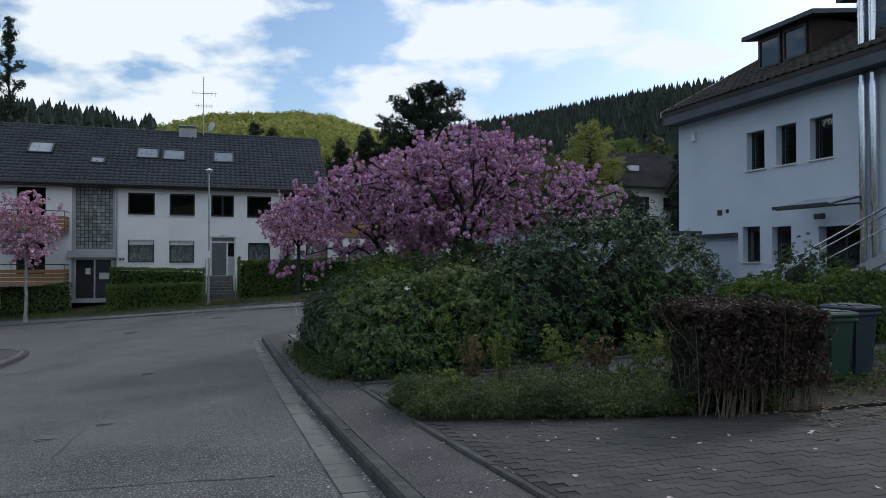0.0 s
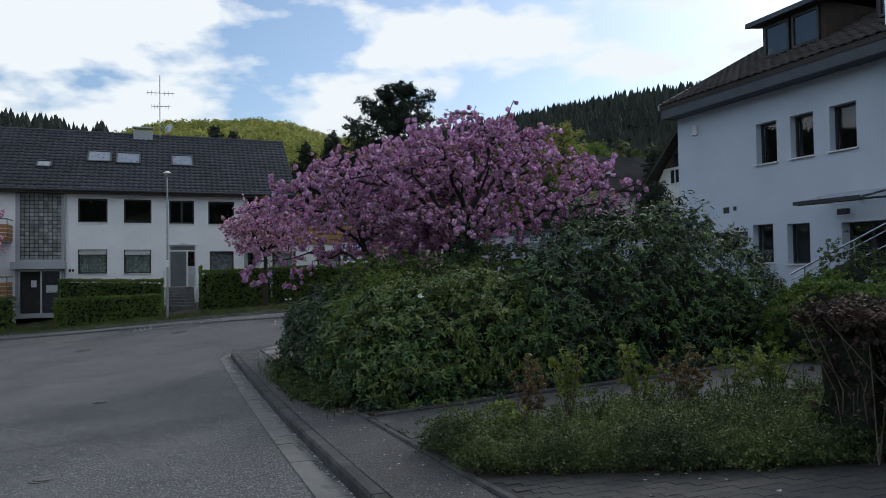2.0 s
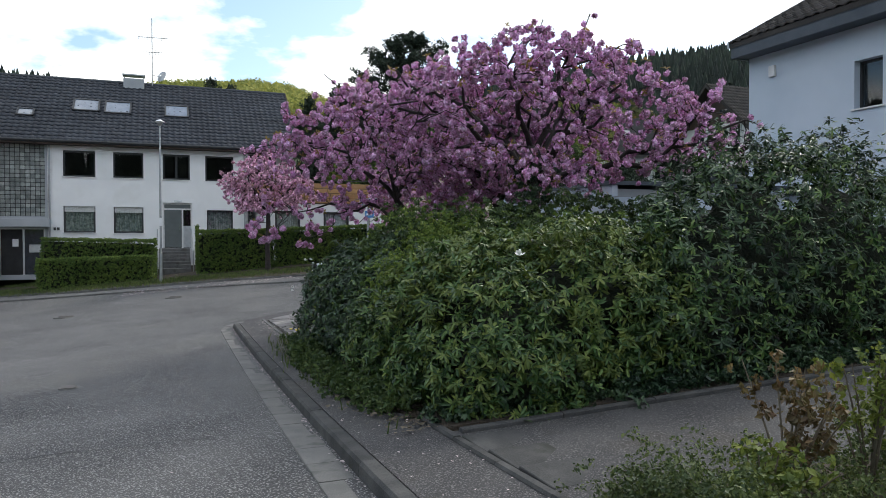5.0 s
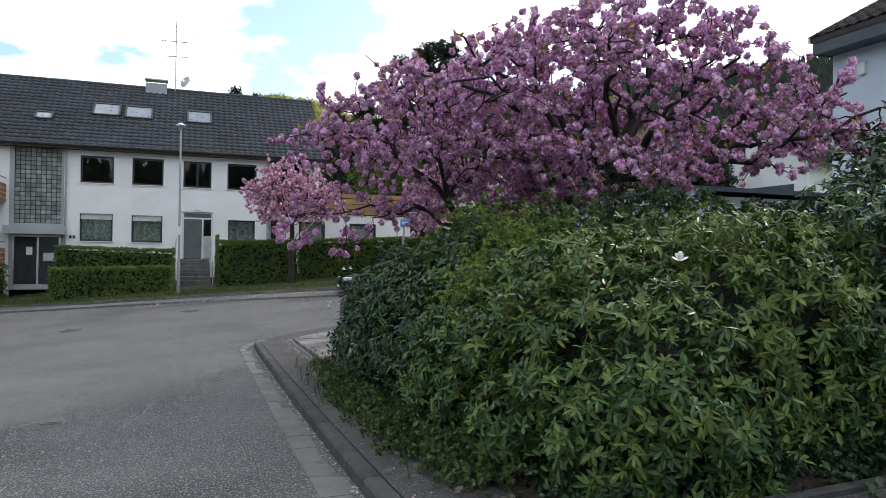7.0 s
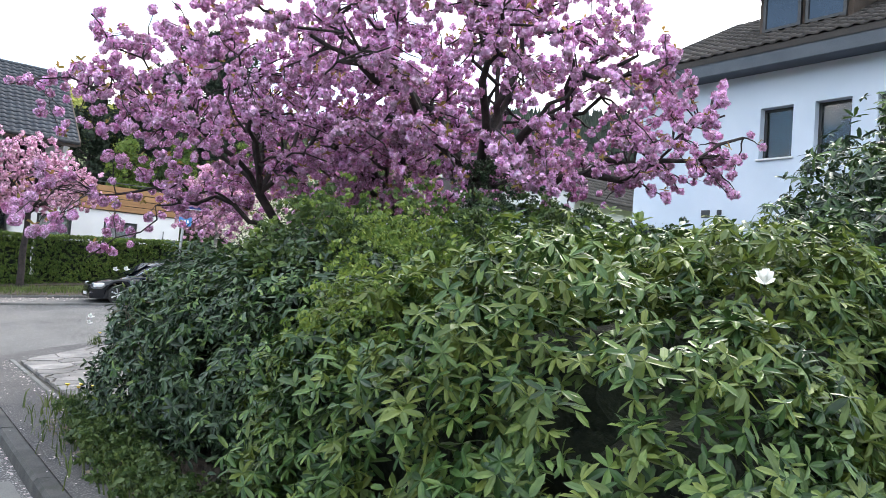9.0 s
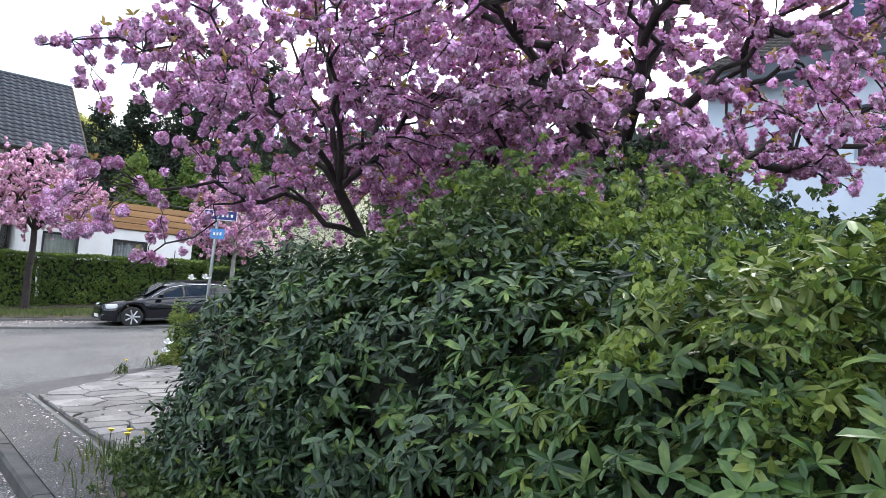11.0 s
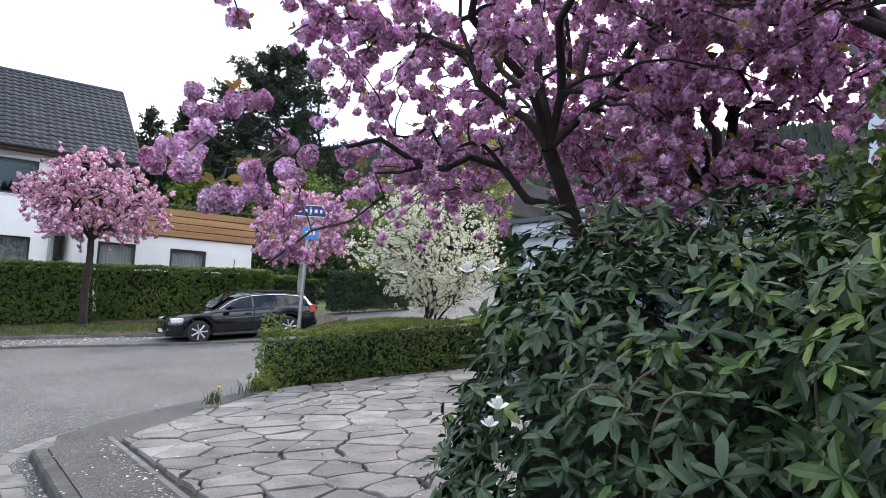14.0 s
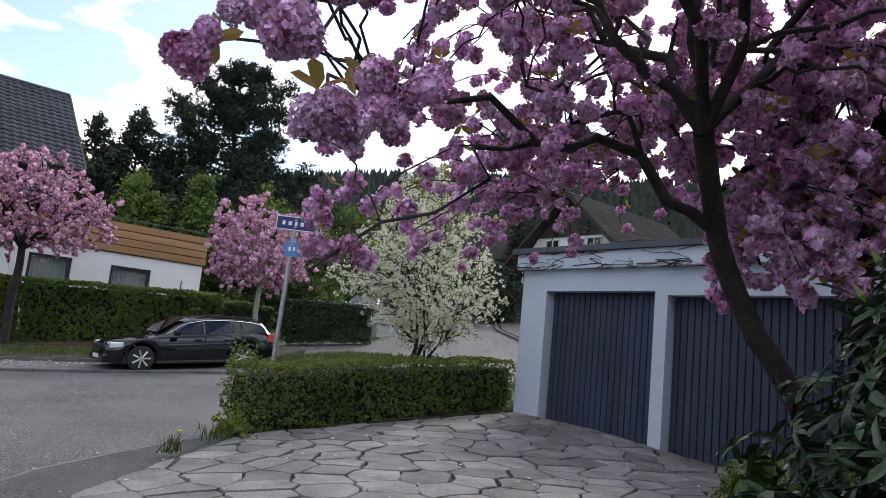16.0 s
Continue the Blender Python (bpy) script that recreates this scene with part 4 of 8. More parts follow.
part("end_wall", wall_holes(bmesh.new(), rec, 4.75, 7.15, -0.3, 6.6, 0.3, [(5.0, 4.2, 6.6, 6.2), (5.0, 1.2, 6.6, 3.2)]), M_PLASTER, house, "white plaster wall set back under the eaves")
window(house, rec, 5.0, 4.2, 6.6, 6.2, sash=2, sill=False)
window(house, rec, 5.0, 1.2, 6.6, 3.2, sash=2, sill=False)
part("end_return", boxed(4.45, FY + 0.3, -0.6, 4.75, FY + 1.3, 6.35), M_PLASTER, house)
part("end_panel", boxed(4.76, FY + 0.2, 3.5, 7.1, FY + 0.26, 4.4), M_WOOD, house, "brown balcony boarding")
# gables, back, floors
bm = bmesh.new()
profile(bm, [(FY + 0.3, -0.9), (FY + 9.3, -0.9), (FY + 9.3, 6.4), (FY + 4.6, 10.1), (FY + 1.3, 7.4), (FY + 0.3, 6.3)], lambda u, v, w: (w, u, v), (7.15, 7.4))
part("gable_wall", bm, M_PLASTER, house)
part("back_wall", boxed(-17, FY + 9.3, -0.9, 7.4, FY + 9.6, 6.4), M_PLASTER, house)
part("left_wall", boxed(-17.3, FY, -0.9, -17, FY + 9.6, 6.4), M_PLASTER, house)
# added floors and room wall; their near-black colour stands for dark rooms
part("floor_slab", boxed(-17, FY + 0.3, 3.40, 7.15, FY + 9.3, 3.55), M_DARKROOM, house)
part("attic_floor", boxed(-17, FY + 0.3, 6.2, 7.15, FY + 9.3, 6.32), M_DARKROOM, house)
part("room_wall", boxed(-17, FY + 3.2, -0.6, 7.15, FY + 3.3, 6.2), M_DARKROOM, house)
RZ0, RY0, RY1, RZ1 = 6.32, FY - 0.55, FY + 4.6, 10.35
slope = math.hypot(RY1 - RY0, RZ1 - RZ0)
upv = (0, (RY1 - RY0) / slope, (RZ1 - RZ0) / slope)
roof = part("roof", profile(bmesh.new(), [(RY0, RZ0), (RY1, RZ1), (RY1 + 5.1, RZ0), (RY1 + 5.1, RZ0 - 0.1), (RY1, RZ1 - 0.16), (RY0, RZ0 - 0.12)], lambda u, v, w: (w, u, v), (-17.8, 7.62)), M_ROOFTILE, house, "dark concrete tile roof")
tile_field("tiles", (-17.8, RY0 - 0.03, RZ0 + 0.012), (1, 0, 0), upv, 19, 85, 0.299, slope / 19, M_ROOFTILE, roof)
part("ridge_cap", tube(bmesh.new(), [(-17.8, RY1, RZ1 + 0.03), (7.62, RY1, RZ1 + 0.03)], 0.11, 10), M_ROOFTILE, roof)
part("verge_board", profile(bmesh.new(), [(RY0, RZ0 + 0.06), (RY1, RZ1 + 0.08), (RY1, RZ1 - 0.2), (RY0, RZ0 - 0.2)], lambda u, v, w: (w, u, v), (7.62, 7.68)), M_WOOD_DARK, roof)
part("gutter", tube(bmesh.new(), [(-17.8, RY0 - 0.06, RZ0 - 0.03), (7.62, RY0 - 0.06, RZ0 - 0.03)], 0.075, 8), M_FRAME, roof, "dark eaves gutter")
part("soffit", boxed(-17.8, RY0, RZ0 - 0.19, 7.6, FY + 0.02, RZ0 - 0.12), M_WOOD_DARK, roof)
nrm_r = Vector((0, -upv[2], upv[1]))
for x0, x1, s0, s1 in ((-3.92, -2.62, 0.45, 0.645), (-2.40, -1.06, 0.435, 0.635), (0.62, 1.88, 0.43, 0.63), (-6.4, -5.6, 0.325, 0.44), (-9.9, -8.55, 0.47, 0.67)):
    bm = bmesh.new()
    for a, b, c, d in ((x0, s0, x1, s0 + 0.014), (x0, s1 - 0.014, x1, s1), (x0, s0, x0 + 0.09, s1), (x1 - 0.09, s0, x1, s1)):
        q = [Vector((px, RY0 + upv[1] * slope * ps, RZ0 + upv[2] * slope * ps)) for px, ps in ((a, b), (c, b), (c, d), (a, d))]
        lo, hi = [bm.verts.new(p + nrm_r * 0.0) for p in q], [bm.verts.new(p + nrm_r * 0.14) for p in q]
        bm.faces.new(hi)
        for k in range(4):
            bm.faces.new((lo[k], lo[(k + 1) % 4], hi[(k + 1) % 4], hi[k]))
    sky_win = part("skylight", bm, M_FRAME, roof, "roof window in a dark frame")
    bm = bmesh.new()
    q = [Vector((px, RY0 + upv[1] * slope * ps, RZ0 + upv[2] * slope * ps)) + nrm_r * 0.10 for px, ps in ((x0 + 0.08, s0 + 0.012), (x1 - 0.08, s0 + 0.012), (x1 - 0.08, s1 - 0.012), (x0 + 0.08, s1 - 0.012))]
    bm.faces.new([bm.verts.new(p) for p in q])
    part("pane", bm, M_SKYLIGHT, sky_win, "roof pane painted pale as reflected sky")
cz = RZ1 - 0.3
bm = bmesh.new()
box(bm, -1.55, RY1 - 0.5, cz - 0.4, -0.45, RY1 + 0.1, cz + 0.55, 0.02)
chim = part("chimney", bm, M_PLASTER_GREY, house, "rendered chimney with a metal cap")
part("chimney_cap", boxed(-1.6, RY1 - 0.55, cz + 0.72, -0.4, RY1 + 0.15, cz + 0.78), M_METAL, chim)
for px in (-1.5, -0.5):
    part("cap_leg", boxed(px - 0.02, RY1 - 0.25, cz + 0.5, px + 0.02, RY1 - 0.15, cz + 0.73), M_METAL, chim)
ant = part("antenna_mast", tube(bmesh.new(), [(-0.02, RY1 - 0.1, RZ1 - 0.2), (-0.02, RY1 - 0.1, RZ1 + 3.9)], 0.028, 6), M_METAL, house, "roof aerial mast with cross bars")
for zz, hw in ((RZ1 + 2.75, 0.75), (RZ1 + 1.9, 0.5)):
    part("aerial_boom", tube(bmesh.new(), [(-hw - 0.02, RY1 - 0.35, zz - 0.05), (hw + 0.1, RY1 + 0.1, zz + 0.1)], 0.018, 6), M_METAL, ant)
    for k in range(7):
        o = -hw + k * hw / 3
        part("aerial_rod", tube(bmesh.new(), [(o, RY1 - 0.15, zz - 0.16), (o, RY1 - 0.15, zz + 0.16)], 0.009, 5), M_METAL, ant)
bm = bmesh.new()
bmesh.ops.create_cone(bm, cap_ends=False, segments=20, radius1=0.34, radius2=0.05, depth=0.1)
bmesh.ops.rotate(bm, verts=bm.verts, cent=(0, 0, 0), matrix=Euler((radians(70), 0, radians(-50))).to_matrix())
bmesh.ops.translate(bm, verts=bm.verts, vec=(0.45, RY1 - 0.25, RZ1 + 0.55))
dish = part("satellite_dish", bm, M_METAL, ant)
part("dish_arm", tube(bmesh.new(), [(0, RY1 - 0.1, RZ1 + 0.6), (0.45, RY1 - 0.25, RZ1 + 0.5), (0.85, RY1 - 0.4, RZ1 + 0.65)], 0.015, 6), M_METAL, ant)
# steps to the side door
steps = thing("entrance_steps", (1.0, 44.5, 0.0), "concrete steps with a handrail between hedges", "steps")
for k in range(7):
    y0 = 43.2 + k * 0.32
    z1 = 0.0 + 0.155 * k
    part("step", boxed(0.3, y0, -0.8, 1.75, FY if k == 6 else y0 + 0.34, z1, bevel=0.008), M_CONCRETE, steps)
part("handrail", tube(bmesh.new(), [(0.22, 43.1, -0.3), (0.22, 43.1, 0.85), (0.22, 45.4, 1.9), (0.22, 46.6, 1.9)], 0.022, 6), M_METAL, steps)
part("handrail", tube(bmesh.new(), [(1.84, 43.1, -0.3), (1.84, 43.1, 0.85), (1.84, 45.4, 1.9), (1.84, 46.6, 1.9)], 0.022, 6), M_METAL, steps)

# ---- annex with a boarded parapet ----
AY = 44.2
annex = thing("annex", (9.5, AY + 2, 0.5), "low white annex with a brown boarded roof parapet", "annex")
an_h = [(8.44, 1.2, 9.82, 2.82), (5.9, 1.0, 7.2, 2.85)]
part("wall", wall_holes(bmesh.new(), lambda u, v, w: (u, AY + w, v), 5.4, 11.66, -0.3, 3.3, 0.25, an_h), M_PLASTER, annex, "white plaster wall")
for h in an_h:
    window(annex, lambda u, v, w: (u, AY + w, v), *h, sash=1, sill=False, depth=0.06, curtain=M_BOX, bar=0.09)
part("side_wall", boxed(11.41, AY + 0.25, -0.3, 11.66, AY + 5, 3.3), M_PLASTER, annex)
part("side_wall", boxed(5.4, AY + 0.25, -0.3, 5.65, AY + 5, 3.3), M_PLASTER, annex)
part("back_wall", boxed(5.4, AY + 5, -0.3, 11.66, AY + 5.2, 3.3), M_PLASTER, annex)
part("roof_slab", boxed(5.4, AY, 3.3, 11.66, AY + 5.2, 3.42), M_PLASTER_GREY, annex)
for k in range(4):
    part("parapet_board", boxed(5.3, AY - 0.09, 3.28 + 0.27 * k, 11.72, AY - 0.05, 3.52 + 0.27 * k, bevel=0.008), M_WOOD, annex)
    part("parapet_board", boxed(11.68, AY - 0.05, 3.28 + 0.27 * k, 11.72, AY + 5, 3.52 + 0.27 * k, bevel=0.008), M_WOOD, annex)
part("parapet_backing", boxed(5.35, AY - 0.05, 3.25, 11.66, AY - 0.0, 4.32), M_WOOD_DARK, annex)
part("parapet_rail", tube(bmesh.new(), [(5.3, AY + 0.05, 4.5), (11.7, AY + 0.05, 4.5)], 0.02, 6), M_FRAME, annex)
part("lightning_rod", tube(bmesh.new(), [(10.95, AY - 0.03, 1.0), (10.95, AY - 0.03, 2.6)], 0.015, 6), M_FRAME, annex)

# ---- the white house on the garden side ----
HX = 16.165
white = thing("white_house", (HX + 4, 16, 0.6), "white house with dark windows, slate-blue eaves and dormers", "house")


def hat(u, v, w):
    return (HX + w, u, v)


wins = [(18.59, 4.60, 19.32, 5.76), (17.40, 4.60, 18.13, 5.75), (16.17, 4.60, 16.92, 5.75)]
lows = [(18.80, 1.80, 19.52, 2.88), (17.60, 1.75, 18.32, 2.83)]
hdoor = (15.38, 0.62, 16.66, 2.76)
part("front_wall", wall_holes(bmesh.new(), hat, 6.0, 19.72, 0.0, 6.75, 0.35, wins + lows + [hdoor]), M_PLASTER_SHADED, white, "white plaster wall")
part("front_wall", wall_holes(bmesh.new(), hat, 19.72, 22.32, 2.72, 6.75, 0.35, []), M_PLASTER_SHADED, white, "white plaster wall")
part("base_wall", boxed(HX + 0.3, 19.72, 0.0, HX + 0.6, 22.32, 2.72), M_PLASTER_SHADED, white, "recessed base wall")
# Dark strip stands in for the shadow line below the overhanging wall.
part("overhang_shadow_strip", boxed(HX + 0.02, 19.73, 2.60, HX + 0.3, 22.3, 2.715), M_FRAME, white, "dark strip painted as the shadow under the overhang")
for h in wins:
    window(white, hat, *h, depth=0.2, label="deep-set dark framed window")
for h in lows:
    window(white, hat, *h, depth=0.2, sill=True)
window(white, hat, *hdoor, depth=0.28, sill=False, sash=2, label="glazed terrace door")
part("gable_wall", boxed(HX, 22.32, 0.0, HX + 9.5, 22.62, 6.9), M_PLASTER_SHADED, white)
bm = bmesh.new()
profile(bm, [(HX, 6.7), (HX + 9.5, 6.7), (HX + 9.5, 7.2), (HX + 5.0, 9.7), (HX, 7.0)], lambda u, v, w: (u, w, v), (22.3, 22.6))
part("gable_top", bm, M_PLASTER_SHADED, white)
part("side_wall", boxed(HX, 5.7, 0.0, HX + 9.5, 6.0, 6.9), M_PLASTER_SHADED, white)
part("back_wall", boxed(HX + 9.5, 5.7, 0.0, HX + 9.8, 22.62, 6.9), M_PLASTER_SHADED, white)
# rooms behind the glass: darkness put into the colour of floor and wall
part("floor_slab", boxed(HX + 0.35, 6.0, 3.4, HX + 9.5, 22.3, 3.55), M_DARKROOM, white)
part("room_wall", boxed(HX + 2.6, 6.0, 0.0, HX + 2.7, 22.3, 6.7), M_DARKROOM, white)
part("eaves_fascia", boxed(15.62, 5.2, 6.56, 15.72, 22.75, 7.02, bevel=0.01), M_FASCIA, white, "slate-blue eaves board")
part("eaves_fascia", boxed(15.62, 22.65, 6.56, 21.0, 22.75, 7.02), M_FASCIA, white)
part("soffit", boxed(15.72, 5.2, 6.58, HX + 0.02, 22.65, 6.66), M_FASCIA, white)
wr = part("roof", profile(bmesh.new(), [(15.6, 7.0), (21.2, 9.98), (26.8, 7.0), (26.8, 6.85), (21.2, 9.8), (15.6, 6.86)], lambda u, v, w: (u, w, v), (5.1, 22.8)), M_SLATE, white, "brown tiled roof")
sl = math.hypot(5.6, 2.98)
tile_field("tiles", (15.58, 5.1, 7.01), (0, 1, 0), (5.6 / sl, 0, 2.98 / sl), 18, 59, 0.30, sl / 18, M_SLATE, wr)
part("verge_trim", profile(bmesh.new(), [(15.58, 7.06), (21.2, 10.06), (21.2, 9.86), (15.58, 6.88)], lambda u, v, w: (u, w, v), (22.8, 22.86)), M_METAL, wr, "zinc verge flashing")


def dormer(y0, y1):
    d = part("dormer", boxed(17.3, y0, 7.6, 21.0, y1, 9.05), M_WOOD_DARK, white, "dark shingled dormer")
    for a, b in ((y0 + 0.12, (y0 + y1) / 2 - 0.05), ((y0 + y1) / 2 + 0.05, y1 - 0.12)):
        bm = bmesh.new()
        for p in ((a, 7.95, b, 8.02), (a, 8.83, b, 8.9), (a, 8.02, a + 0.07, 8.83), (b - 0.07, 8.02, b, 8.83)):
            box(bm, 17.2, p[0], p[1], 17.29, p[2], p[3])
        w = part("window", bm, M_FRAME, d)
        part("pane", boxed(17.24, a + 0.06, 8.0, 17.262, b - 0.06, 8.85), M_CARGLASS, w)
    part("dormer_roof", profile(bmesh.new(), [(16.95, 8.98), (21.3, 9.55), (21.3, 9.65), (16.95, 9.12)], lambda u, v, w: (u, w, v), (y0 - 0.35, y1 + 0.35)), M_FASCIA, d)


dormer(17.9, 20.05)
dormer(13.2, 16.4)
canopy = part("door_canopy", profile(bmesh.new(), [(HX, 3.52), (HX, 3.49), (HX - 1.25, 3.23), (HX - 1.25, 3.26)], lambda u, v, w: (u, w, v), (15.2, 16.95)), M_GLASS, white, "glass door canopy on steel brackets")
canopy.visible_shadow = False
for yy in (15.25, 16.05, 16.9):
    part("bracket", tube(bmesh.new(), [(HX, yy, 3.3), (HX - 1.2, yy, 3.2)], 0.025, 6), M_FRAME, canopy)
    part("bracket", tube(bmesh.new(), [(HX, yy, 3.48), (HX - 1.22, yy, 3.22)], 0.018, 6), M_FRAME, canopy)
part("canopy_edge", boxed(HX - 1.28, 15.18, 3.19, HX - 1.24, 16.97, 3.28), M_FRAME, canopy)
part("spotlight", boxed(HX - 0.25, 16.3, 2.95, HX - 0.12, 16.6, 3.1, bevel=0.02), M_FRAME, white, "black wall spotlight")
part("vent", boxed(HX - 0.02, 20.42, 3.30, HX + 0.004, 20.64, 3.48), M_FRAME, white, "small slatted wall vent")
part("alarm_box", boxed(HX - 0.09, 21.66, 5.9, HX - 0.003, 21.86, 6.2, bevel=0.01), M_FRAME_WHITE, white, "white box on the wall")
part("wall_socket", boxed(HX - 0.03, 20.12, 3.36, HX - 0.003, 20.24, 3.48, bevel=0.01), M_FRAME, white)
for yy in (15.16, 14.85):
    flue = part("flue_pipe", tube(bmesh.new(), [(16.03, yy, 0.9), (16.03, yy, 9.4)], 0.085, 14), M_STEEL, white, "polished steel flue pipe")
    for zz in (1.8, 3.0, 4.3, 5.6, 6.45, 8.0):
        part("flue_collar", tube(bmesh.new(), [(16.03, yy, zz - 0.025), (16.03, yy, zz + 0.025)], 0.095, 14), M_STEEL, flue)
# terrace stair with steel rail
stair = thing("terrace_stair", (14.6, 14.5, 0.8), "steel terrace stair rail beside a concrete stair", "stair")
part("stringer", profile(bmesh.new(), [(15.6, 0.7), (15.6, 0.95), (12.2, 2.45), (12.2, 2.2)], lambda u, v, w: (w, u, v), (14.3, 14.4)), M_PLASTER_GREY, stair)
for z0 in (0.55, 0.85, 1.0):
    part("rail", tube(bmesh.new(), [(14.35, 16.6, 0.85 + z0 - 0.35), (14.35, 12.0, 2.85 + z0 - 0.35)], 0.022 if z0 == 1.0 else 0.014, 8), M_STEEL, stair)
for k in range(4):
    yy = 16.2 - k * 1.3
    zz = 0.8 + (16.6 - yy) * 0.435
    part("post", tube(bmesh.new(), [(14.35, yy, zz - 0.3), (14.35, yy, zz + 0.68)], 0.018, 8), M_STEEL, stair)

# ---- double garage ----
GX = 9.95
garage = thing("double_garage", (GX + 2.5, 23.3, 0.0), "white double garage with slate-blue boarded doors", "garage")
g_holes = [(23.62, -0.35, 25.60, 2.08), (20.95, -0.35, 23.42, 2.02)]
# white walls, tinted blue-grey for the shade on this front
part("front_wall", wall_holes(bmesh.new(), lambda u, v, w: (GX + w, u, v), 20.4, 26.12, -0.35, 2.42, 0.28, g_holes), M_PLASTER_SHADED, garage, "white plaster piers and lintel")
part("fascia", boxed(GX - 0.10, 20.3, 2.424, GX + 0.05, 26.2, 2.68), M_PLASTER_SHADED, garage, "white roof fascia with bare vine stems")
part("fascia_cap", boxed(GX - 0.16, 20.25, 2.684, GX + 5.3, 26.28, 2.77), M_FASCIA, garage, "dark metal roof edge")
part("side_wall", boxed(GX + 0.28, 25.84, -0.35, GX + 5.2, 26.12, 2.42), M_PLASTER_SHADED, garage)
part("side_wall", boxed(GX + 0.28, 20.4, -0.35, GX + 5.2, 20.68, 2.42), M_PLASTER_SHADED, garage)
part("back_wall", boxed(GX + 5.0, 20.4, -0.35, GX + 5.3, 26.12, 2.42), M_PLASTER_SHADED, garage)
part("roof_slab", boxed(GX + 0.05, 20.4, 2.424, GX + 5.2, 26.12, 2.6), M_PLASTER_GREY, garage)
for a, b, c, d in g_holes:
    gd = part("garage_door", boxed(GX + 0.22, a, b, GX + 0.26, c, d), M_FRAME, garage, "up-and-over door of vertical slate-blue boards")
    n = round((c - a) / 0.105)
    for k in range(n):
        w = (c - a) / n
        part("board", boxed(GX + 0.195, a + k * w + 0.006, b, GX + 0.222, a + (k + 1) * w - 0.006, d - 0.02, bevel=0.006), M_GARAGE, gd)
rng = np.random.default_rng(31)
vines = []
for k in range(44):
    y = rng.uniform(20.8, 26.0)
    p = [np.array([GX - 0.115, y, rng.choice([2.46, 2.76])])]
    for q in range(9):
        p.append(p[-1] + np.array([rng.normal(0, 0.006), rng.normal(0, 0.16), rng.normal(-0.01, 0.05)]))
        p[-1][2] = np.clip(p[-1][2], 2.40, 2.80)
        p[-1][0] = min(p[-1][0], GX - 0.105)
    vines.append((np.array(p), np.linspace(0.008, 0.003, len(p))))
vv, vf = tubes_arrays(vines, 4)
vine = array_mesh("climbing_vine", vv, vf, M_WOOD_DARK)
tagged(vine, "bare climbing vine stems over the garage edge", "vine", kind="stuff")

# ---- houses behind ----
gh = thing("gable_house", (38, 47.5, 3), "house with a dark timber gable and white walls", "house")
part("wall", boxed(33.6, 43.5, 2.0, 45, 52.5, 8.0), M_PLASTER, gh)
bm = bmesh.new()
profile(bm, [(44.9, 9.85), (51.1, 9.85), (48.0, 12.6)], lambda u, v, w: (w, u, v), (33.5, 45))
part("gable", bm, M_WOOD_DARK, gh, "dark timber gable")
part("upper_wall", profile(bmesh.new(), [(43.5, 8.0), (52.5, 8.0), (51.1, 9.85), (44.9, 9.85)], lambda u, v, w: (w, u, v), (33.6, 45)), M_PLASTER, gh, "white plaster wall")
for s in (-1, 1):
    ghr = part("roof", profile(bmesh.new(), [(48, 12.95), (48 + s * 5.6, 7.9), (48 + s * 5.6, 7.65), (48, 12.7)], lambda u, v, w: (w, u, v), (32.6, 46)), M_SLATE, gh)
    r_up = Vector((0, -s * 5.6, 5.05)).normalized()
    tile_field("tiles", (32.6, 48 + s * 5.6, 7.95), (1, 0, 0), tuple(r_up), 17, 44, 0.305, 7.54 / 17, M_SLATE, ghr)
for y0 in (45.3, 46.7, 49.0):
    bm = bmesh.new()
    for a in ((y0, 8.4, y0 + 1.3, 8.5), (y0, 9.6, y0 + 1.3, 9.7), (y0, 8.5, y0 + 0.1, 9.6), (y0 + 1.2, 8.5, y0 + 1.3, 9.6), (y0 + 0.6, 8.5, y0 + 0.7, 9.6)):
        box(bm, 33.5, a[0], a[1], 33.6, a[2], a[3])
    w = part("window", bm, M_FRAME_WHITE, gh, "white framed window")
    part("pane", boxed(33.55, y0 + 0.08, 8.48, 33.58, y0 + 1.22, 9.62), M_CARGLASS, w)
for a in ((46.4, 9.9, 47.4, 10.9), (48.6, 9.9, 49.6, 10.9)):
    part("window", boxed(33.44, a[0], a[1], 33.5, a[2], a[3]), M_CARGLASS, gh)
part("balcony", boxed(32.4, 43.6, 5.2, 33.6, 52.3, 5.35), M_WOOD_DARK, gh)
part("balcony_front", boxed(32.4, 43.6, 5.3, 32.5, 52.3, 6.2), M_FASCIA, gh)

gr_house = thing("grey_roofed_house", (38, 62, 3), "white house with a grey tiled roof behind trees", "house")
part("wall", boxed(33.5, 58.0, 2.0, 45, 66, 9.0), M_PLASTER, gr_house)
part("roof", profile(bmesh.new(), [(57.2, 8.7), (62, 12.6), (66.8, 8.7), (66.8, 8.5), (62, 12.3), (57.2, 8.5)], lambda u, v, w: (w, u, v), (32.8, 46)), M_FARROOF, gr_house)
for x0 in (35, 38, 41):
    part("window", boxed(x0, 57.95, 6.6, x0 + 1.4, 57.99, 7.8), M_CARGLASS, gr_house)
part("skylight", boxed(35.2, 59.2, 10.42, 36.2, 60.0, 10.9), M_SIGN_WHITE, gr_house)
part("balcony", boxed(33.5, 56.6, 5.0, 45, 58.0, 5.9), M_PLASTER_GREY, gr_house)
gh.location += Vector((6.7, 1.9, 0.2))
gr_house.location += Vector((3.0, 0.0, 0.0))

